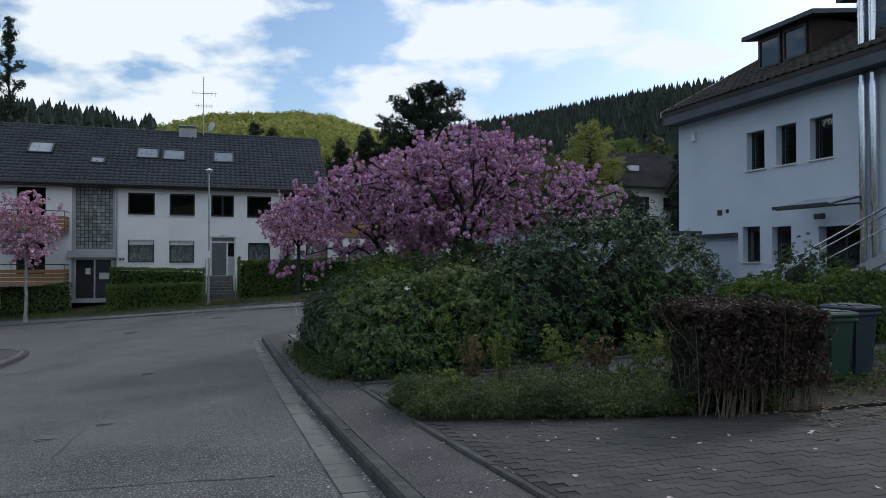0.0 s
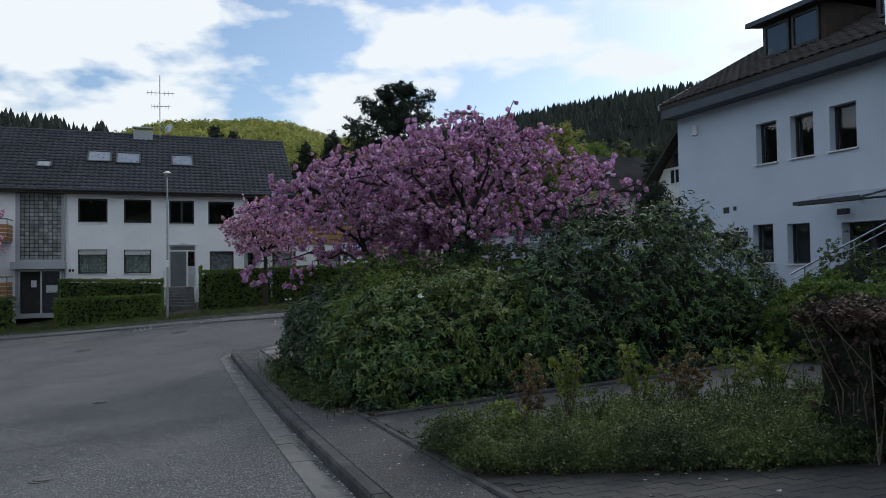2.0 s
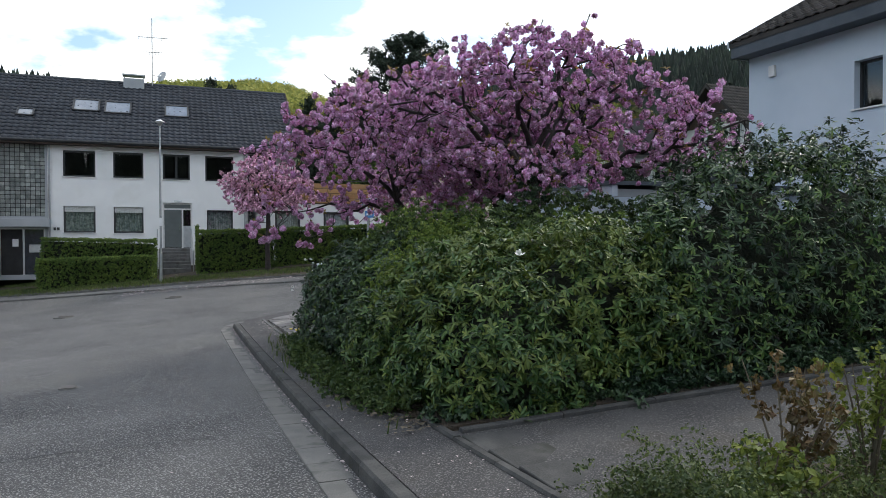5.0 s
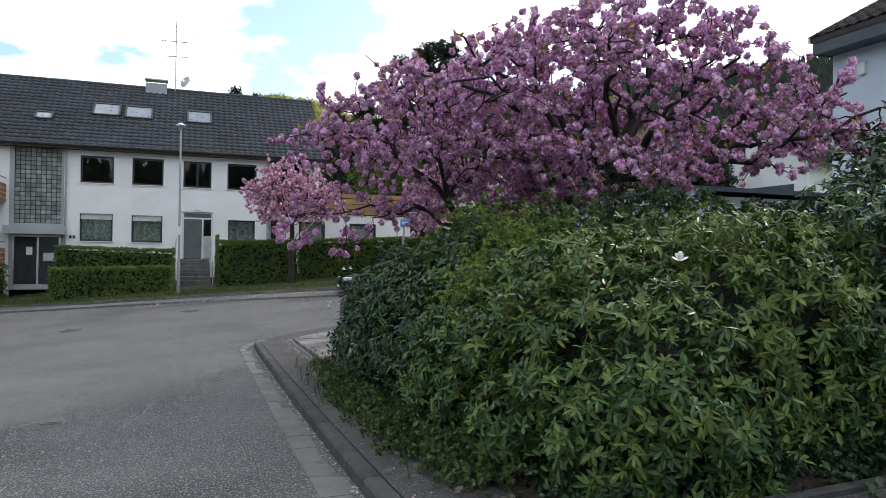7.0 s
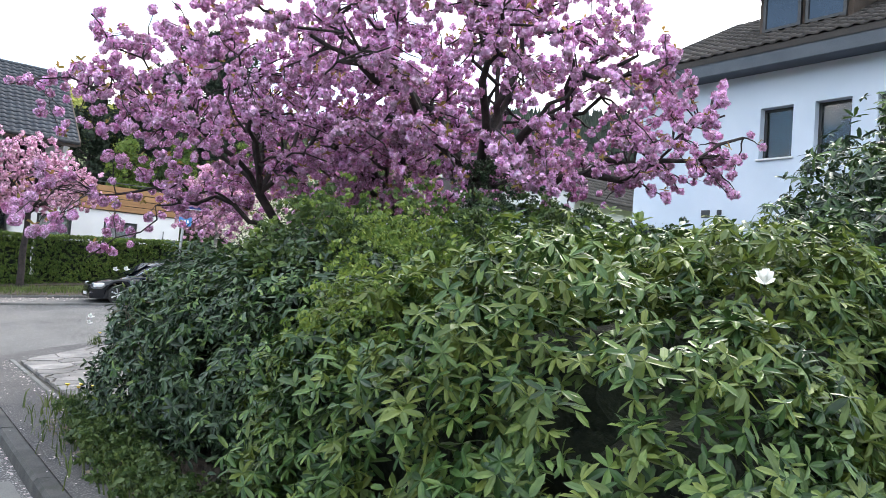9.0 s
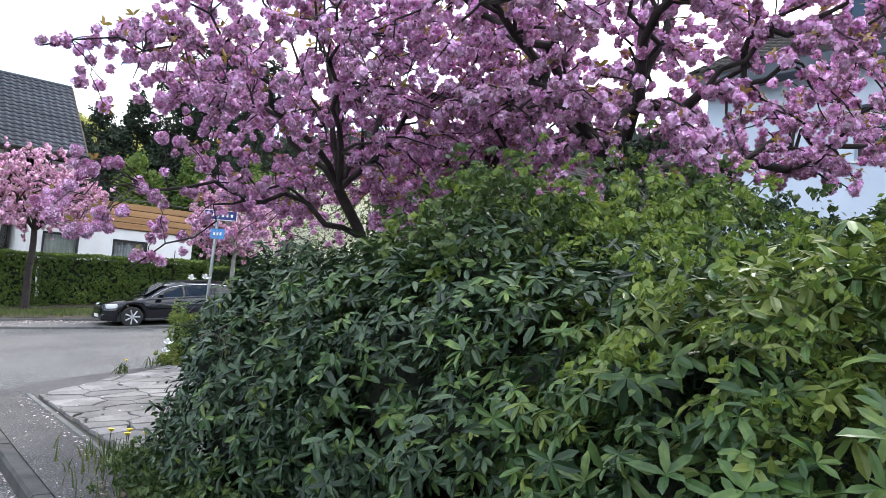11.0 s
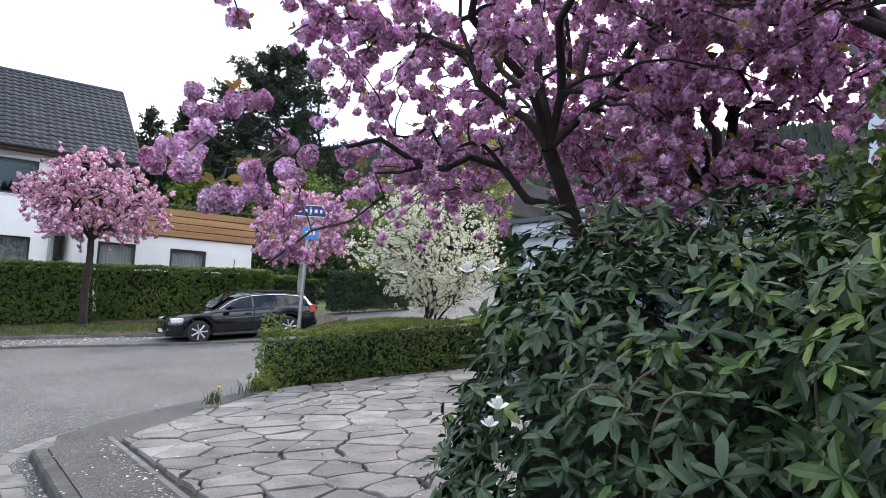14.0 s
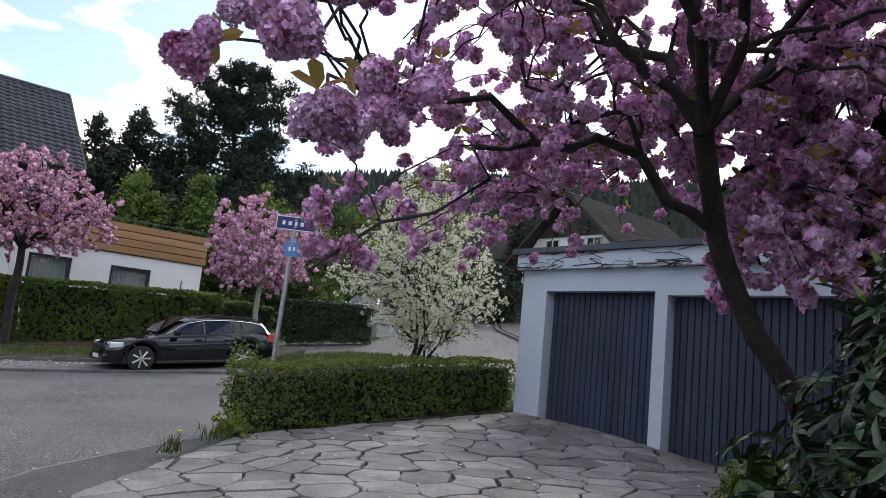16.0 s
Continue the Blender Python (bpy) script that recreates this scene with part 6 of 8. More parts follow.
# ---- hedges ----
def hedge(name, at, label, corners, z_top, rng, count, templates, mat, top_mat, size=(0.8, 1.3), base=0.0, depth=0.8, group="", wob=0.06):
    """A clipped hedge along a plan line; corners: front line points; it stands depth deep behind it."""
    root = thing(name, at, label, "hedge", group)
    c = np.array(corners, float)
    seg = np.diff(c, axis=0)
    ln = np.linalg.norm(seg, axis=1)
    # a dark block behind the leaves, painted as the hedge's inner shade
    bm = bmesh.new()
    for k in range(len(seg)):
        d = seg[k] / ln[k]
        nrm = np.array([-d[1], d[0]])
        q = [c[k] + nrm * 0.1 + d * 0.1, c[k + 1] + nrm * 0.1 - d * 0.1, c[k + 1] + nrm * (depth - 0.1) - d * 0.1, c[k] + nrm * (depth - 0.1) + d * 0.1]
        lo = [bm.verts.new((p[0], p[1], float(lie(p[0], p[1])) + base + 0.05)) for p in q]
        hi = [bm.verts.new((p[0], p[1], z_top[k + (j in (1, 2))] - 0.12)) for j, p in enumerate(q)]
        bm.faces.new(hi)
        for j in range(4):
            bm.faces.new((lo[j], lo[(j + 1) % 4], hi[(j + 1) % 4], hi[j]))
    bmesh.ops.subdivide_edges(bm, edges=bm.edges[:], cuts=4, use_grid_fill=True)
    for v in bm.verts:
        v.co += Vector((noise.noise(v.co * 2), noise.noise(v.co * 2 + Vector((9, 0, 0))), 0)) * 0.08
    part("inner_shade_hull", bm, M_INNER_SHADE, root, "dark hull standing in for the inner shade")
    k = rng.choice(len(seg), count, p=ln / ln.sum())
    t = rng.random(count)
    along = c[k] + seg[k] * t[:, None]
    d = seg[k] / ln[k][:, None]
    nrm = np.column_stack([-d[:, 1], d[:, 0]])
    zt = np.array(z_top, float)
    top = zt[k] + (zt[k + 1] - zt[k]) * t
    low = lie(along[:, 0], along[:, 1]) + base
    face = rng.choice(4, count, p=(0.42, 0.33, 0.15, 0.10))
    w = np.where(face == 0, 0.0, np.where(face == 2, depth, rng.random(count) * depth))
    h = np.where(face == 1, 1.0, rng.random(count))
    end = face == 3
    along[end] = np.where((rng.random(end.sum()) < 0.5)[:, None], c[0], c[-1])
    xy = along + nrm * w[:, None]
    z = low + (top - low) * h
    out = np.where((face == 0)[:, None], np.column_stack([-nrm, 0 * t]), np.where((face == 2)[:, None], np.column_stack([nrm, 0 * t]), np.array([[0, 0, 1.0]])))
    pos = np.column_stack([xy, z]) + out * 0.0
    wv = np.array([noise.noise(Vector((p * 1.7).tolist())) for p in pos])
    pos += out * (wv * wob)[:, None] + rng.normal(0, 0.018, pos.shape)
    turn = rotations(out + [0, 0, 0.4] + 0.5 * rng.normal(size=pos.shape), rng.uniform(0, 6.28, count))
    sz = rng.uniform(*size, count)
    which = rng.integers(0, len(templates), count)
    is_top = (face == 1) | (z > top - 0.05)
    for flag, m, nm in ((~is_top, mat, "foliage"), (is_top, top_mat, "top_growth")):
        v, f = joined([scatter(tp, pos[flag & (which == q)], turn[flag & (which == q)], sz[flag & (which == q)]) for q, tp in enumerate(templates)])
        ob = array_mesh(nm, v, f, m, root)
        ob["kind"] = "stuff"
    return root


hedge("clipped_hedge", (7.6, 26.7, float(lie(7.6, 26.7)) + 0.1), "low clipped box hedge with bright new growth on top", [(5.42, 26.22), (7.6, 26.38), (10.25, 26.42)], [0.50, 0.70, 0.90], rng, 6500, T_TINY, M_HEDGE, M_HEDGE_TOP, base=0.08, depth=0.85)
hedge("clipped_hedge", (6.5, 41.6, 0.3), "tall clipped hedge before the annex", [(1.95, 41.35), (5.5, 41.2), (11.3, 41.0)], [1.74, 1.85, 2.08], rng, 7500, T_SMALL, M_HEDGE, M_HEDGE, (1.0, 1.6), 0.15, 0.9)
hedge("clipped_hedge", (-2.2, 42.8, -0.3), "clipped hedge below the house windows", [(-4.6, 42.95), (0.1, 42.4)], [1.44, 1.30], rng, 3600, T_SMALL, M_HEDGE, M_HEDGE, (1.0, 1.6), 0.15, 0.8)
hedge("clipped_hedge", (-2.2, 42.0, -0.3), "lower front tier of the clipped hedge", [(-4.7, 42.25), (0.05, 41.55)], [0.48, 0.62], rng, 2600, T_SMALL, M_HEDGE, M_HEDGE, (1.0, 1.6), 0.15, 0.7)
hedge("clipped_hedge", (-10, 45.6, -1.0), "dark clipped hedge below the balconies", [(-14.5, 49.2), (-10.8, 46.9), (-7.3, 45.3)], [0.35, 0.45, 0.55], rng, 3600, T_SMALL, M_HEDGE, M_HEDGE, (1.0, 1.6), 0.1, 0.8)
hedge("ivy_wall", (14.8, 40, 0.8), "garden wall grown over with dark ivy", [(13.2, 39.9), (16.4, 39.5)], [2.2, 2.3], rng, 3200, T_SMALL, M_RHODO_DARK, M_RHODO_DARK, (1.0, 1.5), 0.1, 0.5)
hedge("clipped_hedge", (12.6, 41.5, 0.8), "dark hedge behind the parked car", [(11.4, 41.4), (13.3, 41.3)], [1.9, 1.9], rng, 1500, T_SMALL, M_RHODO_DARK, M_HEDGE, (1.0, 1.5), 0.1, 0.6)
for gx_, gy_, gr_, gh_ in ((9.7, 11.7, 1.0, 0.92), (11.2, 11.3, 1.15, 0.90), (12.8, 10.9, 1.2, 0.84), (14.3, 10.4, 1.15, 0.80)):
    gb = float(lie(gx_, gy_)) + 0.1
    shrub("garden_bush", (gx_, gy_, gb), "rounded green garden bush before the white house", "shrub", [(gx_, gy_, gb + 0.35, gr_, 0.8, gh_), (gx_ + 0.55, gy_ + 0.2, gb + 0.3, 0.7, 0.7, gh_ * 0.85)], rng, T_SMALL, M_HEDGE, 1300, size=(0.9, 1.3), light=M_HEDGE_TOP, light_share=0.15, shrink=0.7, inset=0.15, group="bushes before the white house")
# barberry hedge with bare stems
bz = float(lie(5.7, 7.6)) + 0.13
red = thing("barberry_hedge", (5.7, 7.6, bz), "dark red barberry hedge with bare stems below", "hedge")
rz = 1 - 0.75 * rng.random(5200) ** 1.7
pos = np.column_stack([rng.uniform(4.82, 6.2, 5200), rng.uniform(7.15, 8.0, 5200), rz])
edge = rng.random(5200)
pos[edge < 0.45, 1] = 7.15 + rng.normal(0, 0.05, (edge < 0.45).sum())
top = (edge > 0.62)
pos[top, 2] = 0.97 + rng.normal(0, 0.04, top.sum())
zt = 1.42 - 0.10 * np.abs(pos[:, 0] - 5.3)
pos[:, 2] = bz + pos[:, 2] * (zt - bz)
which = rng.integers(0, 3, len(pos))
turn = rotations(rng.normal(size=pos.shape) + [0, -0.3, 0.6], rng.uniform(0, 6.28, len(pos)))
v, f = joined([scatter(T_TINY[k], pos[which == k], turn[which == k], rng.uniform(0.8, 1.4, (which == k).sum())) for k in range(3)])
ob = array_mesh("foliage", v, f, M_REDLEAF, red)
ob["kind"] = "stuff"
stems = []
for k in range(120):
    x, y = rng.uniform(4.9, 6.15), 7.16 + 0.7 * rng.random() ** 2
    q = np.array([x, y, bz - 0.02])
    stems.append((np.array([q, q + [rng.normal(0, 0.06), rng.normal(-0.02, 0.03), 0.45], q + [rng.normal(0, 0.2), rng.normal(-0.02, 0.06), rng.uniform(0.8, 1.1)]]), np.array([0.006, 0.005, 0.003])))
v, f = tubes_arrays(stems, 5)
ob = array_mesh("stem_growth", v, f, M_TWIG, red, "bare pale stems")
ob["kind"] = "stuff"
# dark lump added behind the foliage in place of real inner shade
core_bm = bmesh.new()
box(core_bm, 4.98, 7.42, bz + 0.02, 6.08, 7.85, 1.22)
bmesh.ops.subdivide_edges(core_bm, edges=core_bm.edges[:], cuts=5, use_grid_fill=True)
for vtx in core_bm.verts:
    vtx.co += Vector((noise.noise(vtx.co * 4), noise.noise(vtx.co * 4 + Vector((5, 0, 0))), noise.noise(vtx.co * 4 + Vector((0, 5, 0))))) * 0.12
part("inner_shade_hull", core_bm, M_INNER_SHADE, red)
# round clipped shrub by the garage
shrub("round_shrub", (6.9, 20.5, float(lie(6.9, 20.5)) + 0.1), "small rounded green shrub before the garage", "shrub", [(6.85, 20.55, -0.02, 0.46, 0.44, 0.46), (7.2, 20.35, -0.02, 0.4, 0.4, 0.42)], rng, T_TINY, M_HEDGE, 1500, light=M_HEDGE_TOP, light_share=0.4, floor=0.05)
shrub("garden_shrub", (12.3, 13.2, 0.6), "young bush in the garden of the white house", "shrub", [(12.2, 13.4, 1.3, 0.6, 0.6, 0.9), (12.7, 13.0, 1.2, 0.5, 0.5, 0.7)], rng, T_SMALL, M_SHRUB, 700, rough=0.4, shrink=0.5)

# ---- trees ----
def bent(a, b, rng, n=7, sag=0.0, jitter=0.05, lift=0.0):
    """A wandering line from a to b, with a sag in the middle or a lift."""
    a, b = np.asarray(a, float), np.asarray(b, float)
    t = np.linspace(0, 1, n)[:, None]
    p = a + (b - a) * t
    p[:, 2] += (lift - sag) * np.sin(np.pi * t[:, 0])
    w = rng.normal(0, jitter * np.linalg.norm(b - a), (n, 3)) * np.sin(np.pi * t)
    return p + w


def crown_targets(rng, blobs, count, shell=0.55):
    B = np.array(blobs, float)
    vol = B[:, 3] * B[:, 4] * B[:, 5]
    k = rng.choice(len(B), count, p=vol / vol.sum())
    d = rng.normal(size=(count, 3))
    d /= np.linalg.norm(d, axis=1, keepdims=True)
    r = rng.uniform(shell, 1.0, count) ** 0.7
    return B[k, :3] + d * B[k, 3:] * r[:, None]


def blossom_tree(name, at, label, fork, limbs, targets, rng, pompons, mat, trunk_r, bark, spacing=0.13, size=(0.75, 1.15), leaf_mat=None, leaf_share=0.12, trunk_bend=0.04, hang=0.05, from_share=0.35, category="cherry tree", spread=0.05, group="", via=(), ruffled=(), tips=()):
    """Trunk, limbs to given ends, twigs to crown targets, and full blossom clusters along the twigs."""
    root = thing(name, at, label, category, group)
    base, fork = np.array(at, float), np.array(fork, float)
    if via:
        stem = np.array([base - [0, 0, 0.1]] + [np.array(q, float) for q in via] + [fork])
        at_ = np.linspace(0, len(stem) - 1, 16)
        trunk = np.column_stack([np.interp(at_, range(len(stem)), stem[:, k]) for k in range(3)])
        trunk[1:-1] = (trunk[:-2] + 2 * trunk[1:-1] + trunk[2:]) / 4
        trunk[1:-1] += rng.normal(0, 0.008, trunk[1:-1].shape)
    else:
        trunk = bent(base - [0, 0, 0.1], fork, rng, 8, jitter=trunk_bend)
    tr = np.linspace(trunk_r, trunk_r * 0.72, len(trunk))
    tr[0] *= 1.35
    v, f = tubes_arrays([(trunk, tr)], 10)
    array_mesh("trunk", v, f, bark, root, smooth=True)
    nodes, radii, limb_list = [], [], []
    for end, lift, *start in limbs:
        p = bent(start[0] if start else fork, end, rng, 11, jitter=0.034, lift=lift)
        r = np.linspace(trunk_r * 0.50, trunk_r * 0.13, 11) * np.r_[1.0, 0.92, np.ones(9)]
        limb_list.append((p, r))
        nodes.append(p[2:])
        radii.append(r[2:])
        for q in range(3):
            k = rng.integers(3, 8)
            tip = p[k] + (p[-1] - p[k]) * rng.uniform(0.5, 0.9) + rng.normal(0, 0.45, 3) + [0, 0, 0.25]
            s = bent(p[k], tip, rng, 8, jitter=0.07, lift=0.08)
            sr = np.linspace(r[k] * 0.6, trunk_r * 0.09, 8)
            limb_list.append((s, sr))
            nodes.append(s[2:])
            radii.append(sr[2:])
    for p, r in limb_list:
        v, f = tubes_arrays([(p, r)], 8)
        array_mesh("limb", v, f, bark, root, smooth=True)
    nodes, radii = np.concatenate(nodes), np.concatenate(radii)
    twigs, spots, ends = [], [], []
    for t in targets:
        dist = np.linalg.norm(nodes - t, axis=1) + 0.35 * np.maximum(0, nodes[:, 2] - t[2])
        k = int(np.argmin(dist))
        span = np.linalg.norm(nodes[k] - t)
        p = bent(nodes[k], t - [0, 0, hang * span], rng, 7, jitter=0.035, lift=0.10 * span)
        twigs.append((p, np.linspace(min(0.019, radii[k] * 0.7), 0.005, 7)))
        count = max(2, int(span * (1 - from_share) / spacing) + 2)
        shares = np.linspace(from_share, 1.0, count)
        if len(tips) and np.abs(np.asarray(tips) - t).sum(1).min() < 1e-6:
            shares = (0.93, 0.965, 1.0)
        for s in shares:
            q = s * 6
            i = min(int(q), 5)
            spots.append(p[i] + (p[i + 1] - p[i]) * (q - i) + rng.normal(0, spread, 3) - [0, 0, 0.03])
        ends.append(p[-1])
    for p, _ in limb_list:
        for s in rng.uniform(0.45, 1.0, 9):
            q = s * (len(p) - 1)
            i = min(int(q), len(p) - 2)
            spots.append(p[i] + (p[i + 1] - p[i]) * (q - i) + rng.normal(0, 0.07, 3))
    v, f = tubes_arrays(twigs, 5)
    ob = array_mesh("twig_growth", v, f, bark, root, "thin dark twigs")
    ob["kind"] = "stuff"
    spots = np.array(spots)
    which = rng.integers(0, len(pompons), len(spots))
    turn = rotations(rng.normal(size=spots.shape), rng.uniform(0, 6.28, len(spots)))
    sz = rng.uniform(*size, len(spots))
    groups = [(t, which == k) for k, t in enumerate(pompons)]
    if ruffled:
        near = (spots[:, 0] < 2.95) & (spots[:, 2] < 2.6)
        groups = [(t, m & ~near) for t, m in groups] + [(t, near & (which % len(ruffled) == k)) for k, t in enumerate(ruffled)]
    v, f = joined([scatter(t, spots[m], turn[m], sz[m]) for t, m in groups if m.any()])
    ob = array_mesh("blossom", v, f, mat, root, "full double blossom clusters")
    ob["kind"] = "stuff"
    if leaf_mat:
        k = rng.choice(len(spots), int(len(spots) * leaf_share), replace=False)
        lw = [whorl_template(rng, 4, 0.092, 0.040, (-0.2, 0.9)) for _ in range(2)]
        wk = rng.integers(0, 2, len(k))
        d = rng.normal(size=(len(k), 3)) + [0, 0, 1.2]
        tn = rotations(d, rng.uniform(0, 6.28, len(k)))
        v, f = joined([scatter(lw[q], spots[k][wk == q] + d[wk == q] * 0.03, tn[wk == q], rng.uniform(0.7, 1.1, (wk == q).sum())) for q in range(2)])
        ob = array_mesh("young_leaves", v, f, leaf_mat, root, "bronze green young leaves")
        ob["kind"] = "stuff"
    return root


rng = np.random.default_rng(21)
PG = [pompon_template(rng, 40, 0.066, 0.036) for _ in range(5)]
PN = [pompon_template(rng, 80, 0.064, 0.026) for _ in range(5)]
zA, zB = float(lie(6.2, 17.6)) + 0.1, float(lie(5.97, 19.75)) + 0.1
CA = [(6.7, 17.6, 3.75, 2.7, 2.1, 1.35), (8.2, 16.9, 3.4, 1.5, 1.3, 1.0), (9.0, 16.5, 3.3, 1.0, 0.8, 0.8), (5.2, 17.8, 3.65, 1.6, 1.6, 1.1), (7.2, 18.6, 4.4, 1.6, 1.5, 0.9), (6.0, 19.0, 4.5, 1.2, 1.2, 0.8), (5.9, 17.1, 2.6, 1.4, 1.0, 0.45), (7.5, 17.3, 2.6, 1.2, 0.9, 0.42)]
CB = [(4.2, 19.8, 3.3, 1.8, 1.8, 1.2), (3.1, 19.9, 3.05, 0.95, 1.3, 0.7), (4.8, 21.3, 3.2, 1.6, 1.5, 1.15), (3.6, 18.9, 3.3, 1.1, 0.9, 0.8), (5.6, 20.3, 3.6, 1.6, 1.5, 1.4), (5.8, 22.2, 2.4, 1.1, 0.8, 0.55), (2.7, 20.4, 2.75, 0.5, 0.5, 0.3)]
blossom_tree("cherry_tree", (6.15, 17.3, zA), "old cherry tree in full pink double blossom", (6.45, 17.8, 2.5),
             [((3.9, 17.4, 3.5), 0.2), ((9.5, 16.1, 3.45), -0.12), ((7.9, 18.6, 4.2), 0.2), ((6.3, 19.6, 3.9), 0.2), ((6.9, 15.9, 3.8), 0.2), ((4.6, 18.8, 4.3), 0.25), ((7.0, 17.4, 4.9), 0.1), ((5.3, 16.3, 3.9), 0.2)],
             crown_targets(rng, CA, 470), rng, PG, M_BLOSSOM, 0.135, M_BARK, spacing=0.19, spread=0.035, leaf_mat=M_BRONZE, leaf_share=0.18, trunk_bend=0.015)
tB = crown_targets(rng, CB, 400)
tips = np.array([(2.13, 19.58, 1.55), (2.32, 19.58, 1.66), (2.37, 19.63, 1.68), (1.93, 19.42, 1.70), (1.98, 20.10, 1.80), (2.27, 20.70, 2.28), (2.05, 19.75, 1.86), (2.25, 19.9, 2.05), (2.5, 20.1, 2.2)])
low = np.concatenate([tips, np.array([(4.6, 22.4, 1.9), (5.3, 22.6, 1.8), (5.0, 22.9, 1.95), (3.9, 21.9, 2.0), (3.3, 21.6, 2.1), (3.6, 22.2, 1.85), (4.2, 22.6, 2.05), (2.9, 20.2, 1.95)])])
blossom_tree("cherry_tree", (5.97, 19.75, zB), "leaning old cherry tree in full pink double blossom over the courtyard", (4.70, 20.05, 2.25),
             [((2.5, 19.4, 3.2), 0.3), ((3.4, 21.2, 3.2), 0.3), ((5.2, 21.9, 3.6), 0.25), ((3.7, 18.6, 3.5), 0.2), ((4.3, 20.2, 4.3), 0.1), ((5.9, 20.6, 4.2), 0.1), ((2.9, 20.6, 2.0), 0.22, (5.12, 20.17, 1.78)), ((6.2, 19.6, 3.6), 0.2), ((6.1, 21.6, 2.6), 0.4)],
             np.concatenate([tB, low]), rng, PN, M_BLOSSOM, 0.078, M_BARK, spacing=0.20, spread=0.04, leaf_mat=M_BRONZE, leaf_share=0.2, via=[(5.83, 19.89, 0.70), (5.74, 19.99, 0.92), (5.58, 20.09, 1.17), (5.42, 20.16, 1.39), (5.19, 20.19, 1.70), (4.92, 20.12, 2.01)], ruffled=[pompon_template(rng, 620, 0.066, 0.0125) for _ in range(3)], tips=tips)
CC = [(6.9, 20.1, 3.5, 1.5, 1.3, 1.2), (6.3, 20.3, 2.45, 1.1, 0.9, 0.85), (7.4, 19.7, 2.8, 1.2, 1.1, 1.1), (6.2, 19.3, 2.9, 0.9, 0.8, 0.9), (6.6, 21.2, 3.2, 1.2, 0.9, 1.0)]
zC = float(lie(6.9, 19.9)) + 0.1
blossom_tree("cherry_tree", (6.95, 19.85, zC), "ivy-clad old cherry tree in pink double blossom", (6.85, 20.0, 2.1),
             [((6.2, 20.2, 3.0), 0.2), ((7.6, 19.5, 3.2), 0.2), ((6.9, 20.9, 3.6), 0.1), ((6.6, 19.5, 3.9), 0.1), ((7.2, 20.4, 4.2), 0.1), ((6.1, 20.7, 2.3), 0.4)],
             np.concatenate([crown_targets(rng, CC, 160), crown_targets(rng, [(5.5, 19.95, 1.78, 0.45, 0.75, 0.42), (5.65, 19.6, 2.1, 0.5, 0.5, 0.4)], 46, 0.2)]), rng, PG, M_BLOSSOM, 0.12, M_BARK, leaf_mat=M_BRONZE, leaf_share=0.2, trunk_bend=0.02)
pos = np.array([(6.92, 19.9, 0.1)]) + np.column_stack([rng.normal(0, 0.11, 260), rng.normal(0, 0.11, 260), rng.uniform(0, 2.3, 260)])
v, f = scatter(T_SMALL[1], pos, rotations(rng.normal(size=pos.shape), rng.uniform(0, 6, 260)), rng.uniform(0.7, 1.1, 260))
tagged(array_mesh("trunk_ivy", v, f, M_RHODO_DARK), "dark ivy on the courtyard cherry trunk", "ivy", kind="stuff")
# ivy on the old trunk
pos = np.array([(6.15, 17.35, 0.2)]) + np.column_stack([rng.normal(0, 0.13, 420), rng.normal(0, 0.13, 420), rng.uniform(0, 2.5, 420)])
v, f = scatter(T_SMALL[0], pos, rotations(rng.normal(size=pos.shape), rng.uniform(0, 6, 420)), rng.uniform(0.7, 1.1, 420))
tagged(array_mesh("trunk_ivy", v, f, M_RHODO_DARK), "dark ivy climbing the cherry trunk", "ivy", kind="stuff")

# street cherries on the far verge
PS = [pompon_template(rng, 12, 0.080, 0.060) for _ in range(4)]


def street_cherry(x, y, zf, rx, rz, trunk_r, bark, label, count, mat=None):
    z = float(lie(x, y)) + 0.1
    zc = zf + rz * 0.75
    blobs = [(x, y, zc, rx, rx, rz), (x - 0.4 * rx, y, zc - 0.25 * rz, rx * 0.7, rx * 0.7, rz * 0.6), (x + 0.4 * rx, y, zc - 0.2 * rz, rx * 0.7, rx * 0.7, rz * 0.6)]
    limbs = [((x + rx * 0.75 * math.cos(a), y + rx * 0.75 * math.sin(a), zc + rz * h), 0.1) for a, h in ((0.2, 0.1), (1.3, 0.4), (2.5, 0.1), (3.6, 0.3), (4.7, 0.5), (5.6, 0.2), (1.9, 0.75))]
    blossom_tree("street_cherry", (x, y, z), label, (x, y, zf), limbs, crown_targets(rng, blobs, count, 0.35), rng, PS, mat or M_BLOSSOM_LIGHT, trunk_r, bark, spacing=0.17, size=(0.8, 1.3), trunk_bend=0.01, leaf_mat=M_BRONZE, leaf_share=0.08, group="street cherries on the verge")


street_cherry(5.0, 40.2, 2.6, 2.3, 1.7, 0.13, M_BARK, "street cherry with light pink blossom on the verge", 290)
street_cherry(11.0, 37.9, 2.3, 1.75, 1.75, 0.10, M_BARK_PALE, "young street cherry with a whitewashed trunk", 250)
street_cherry(-8.7, 43.6, 1.9, 1.55, 2.4, 0.09, M_BARK_PALE, "young street cherry with a whitewashed trunk", 250)

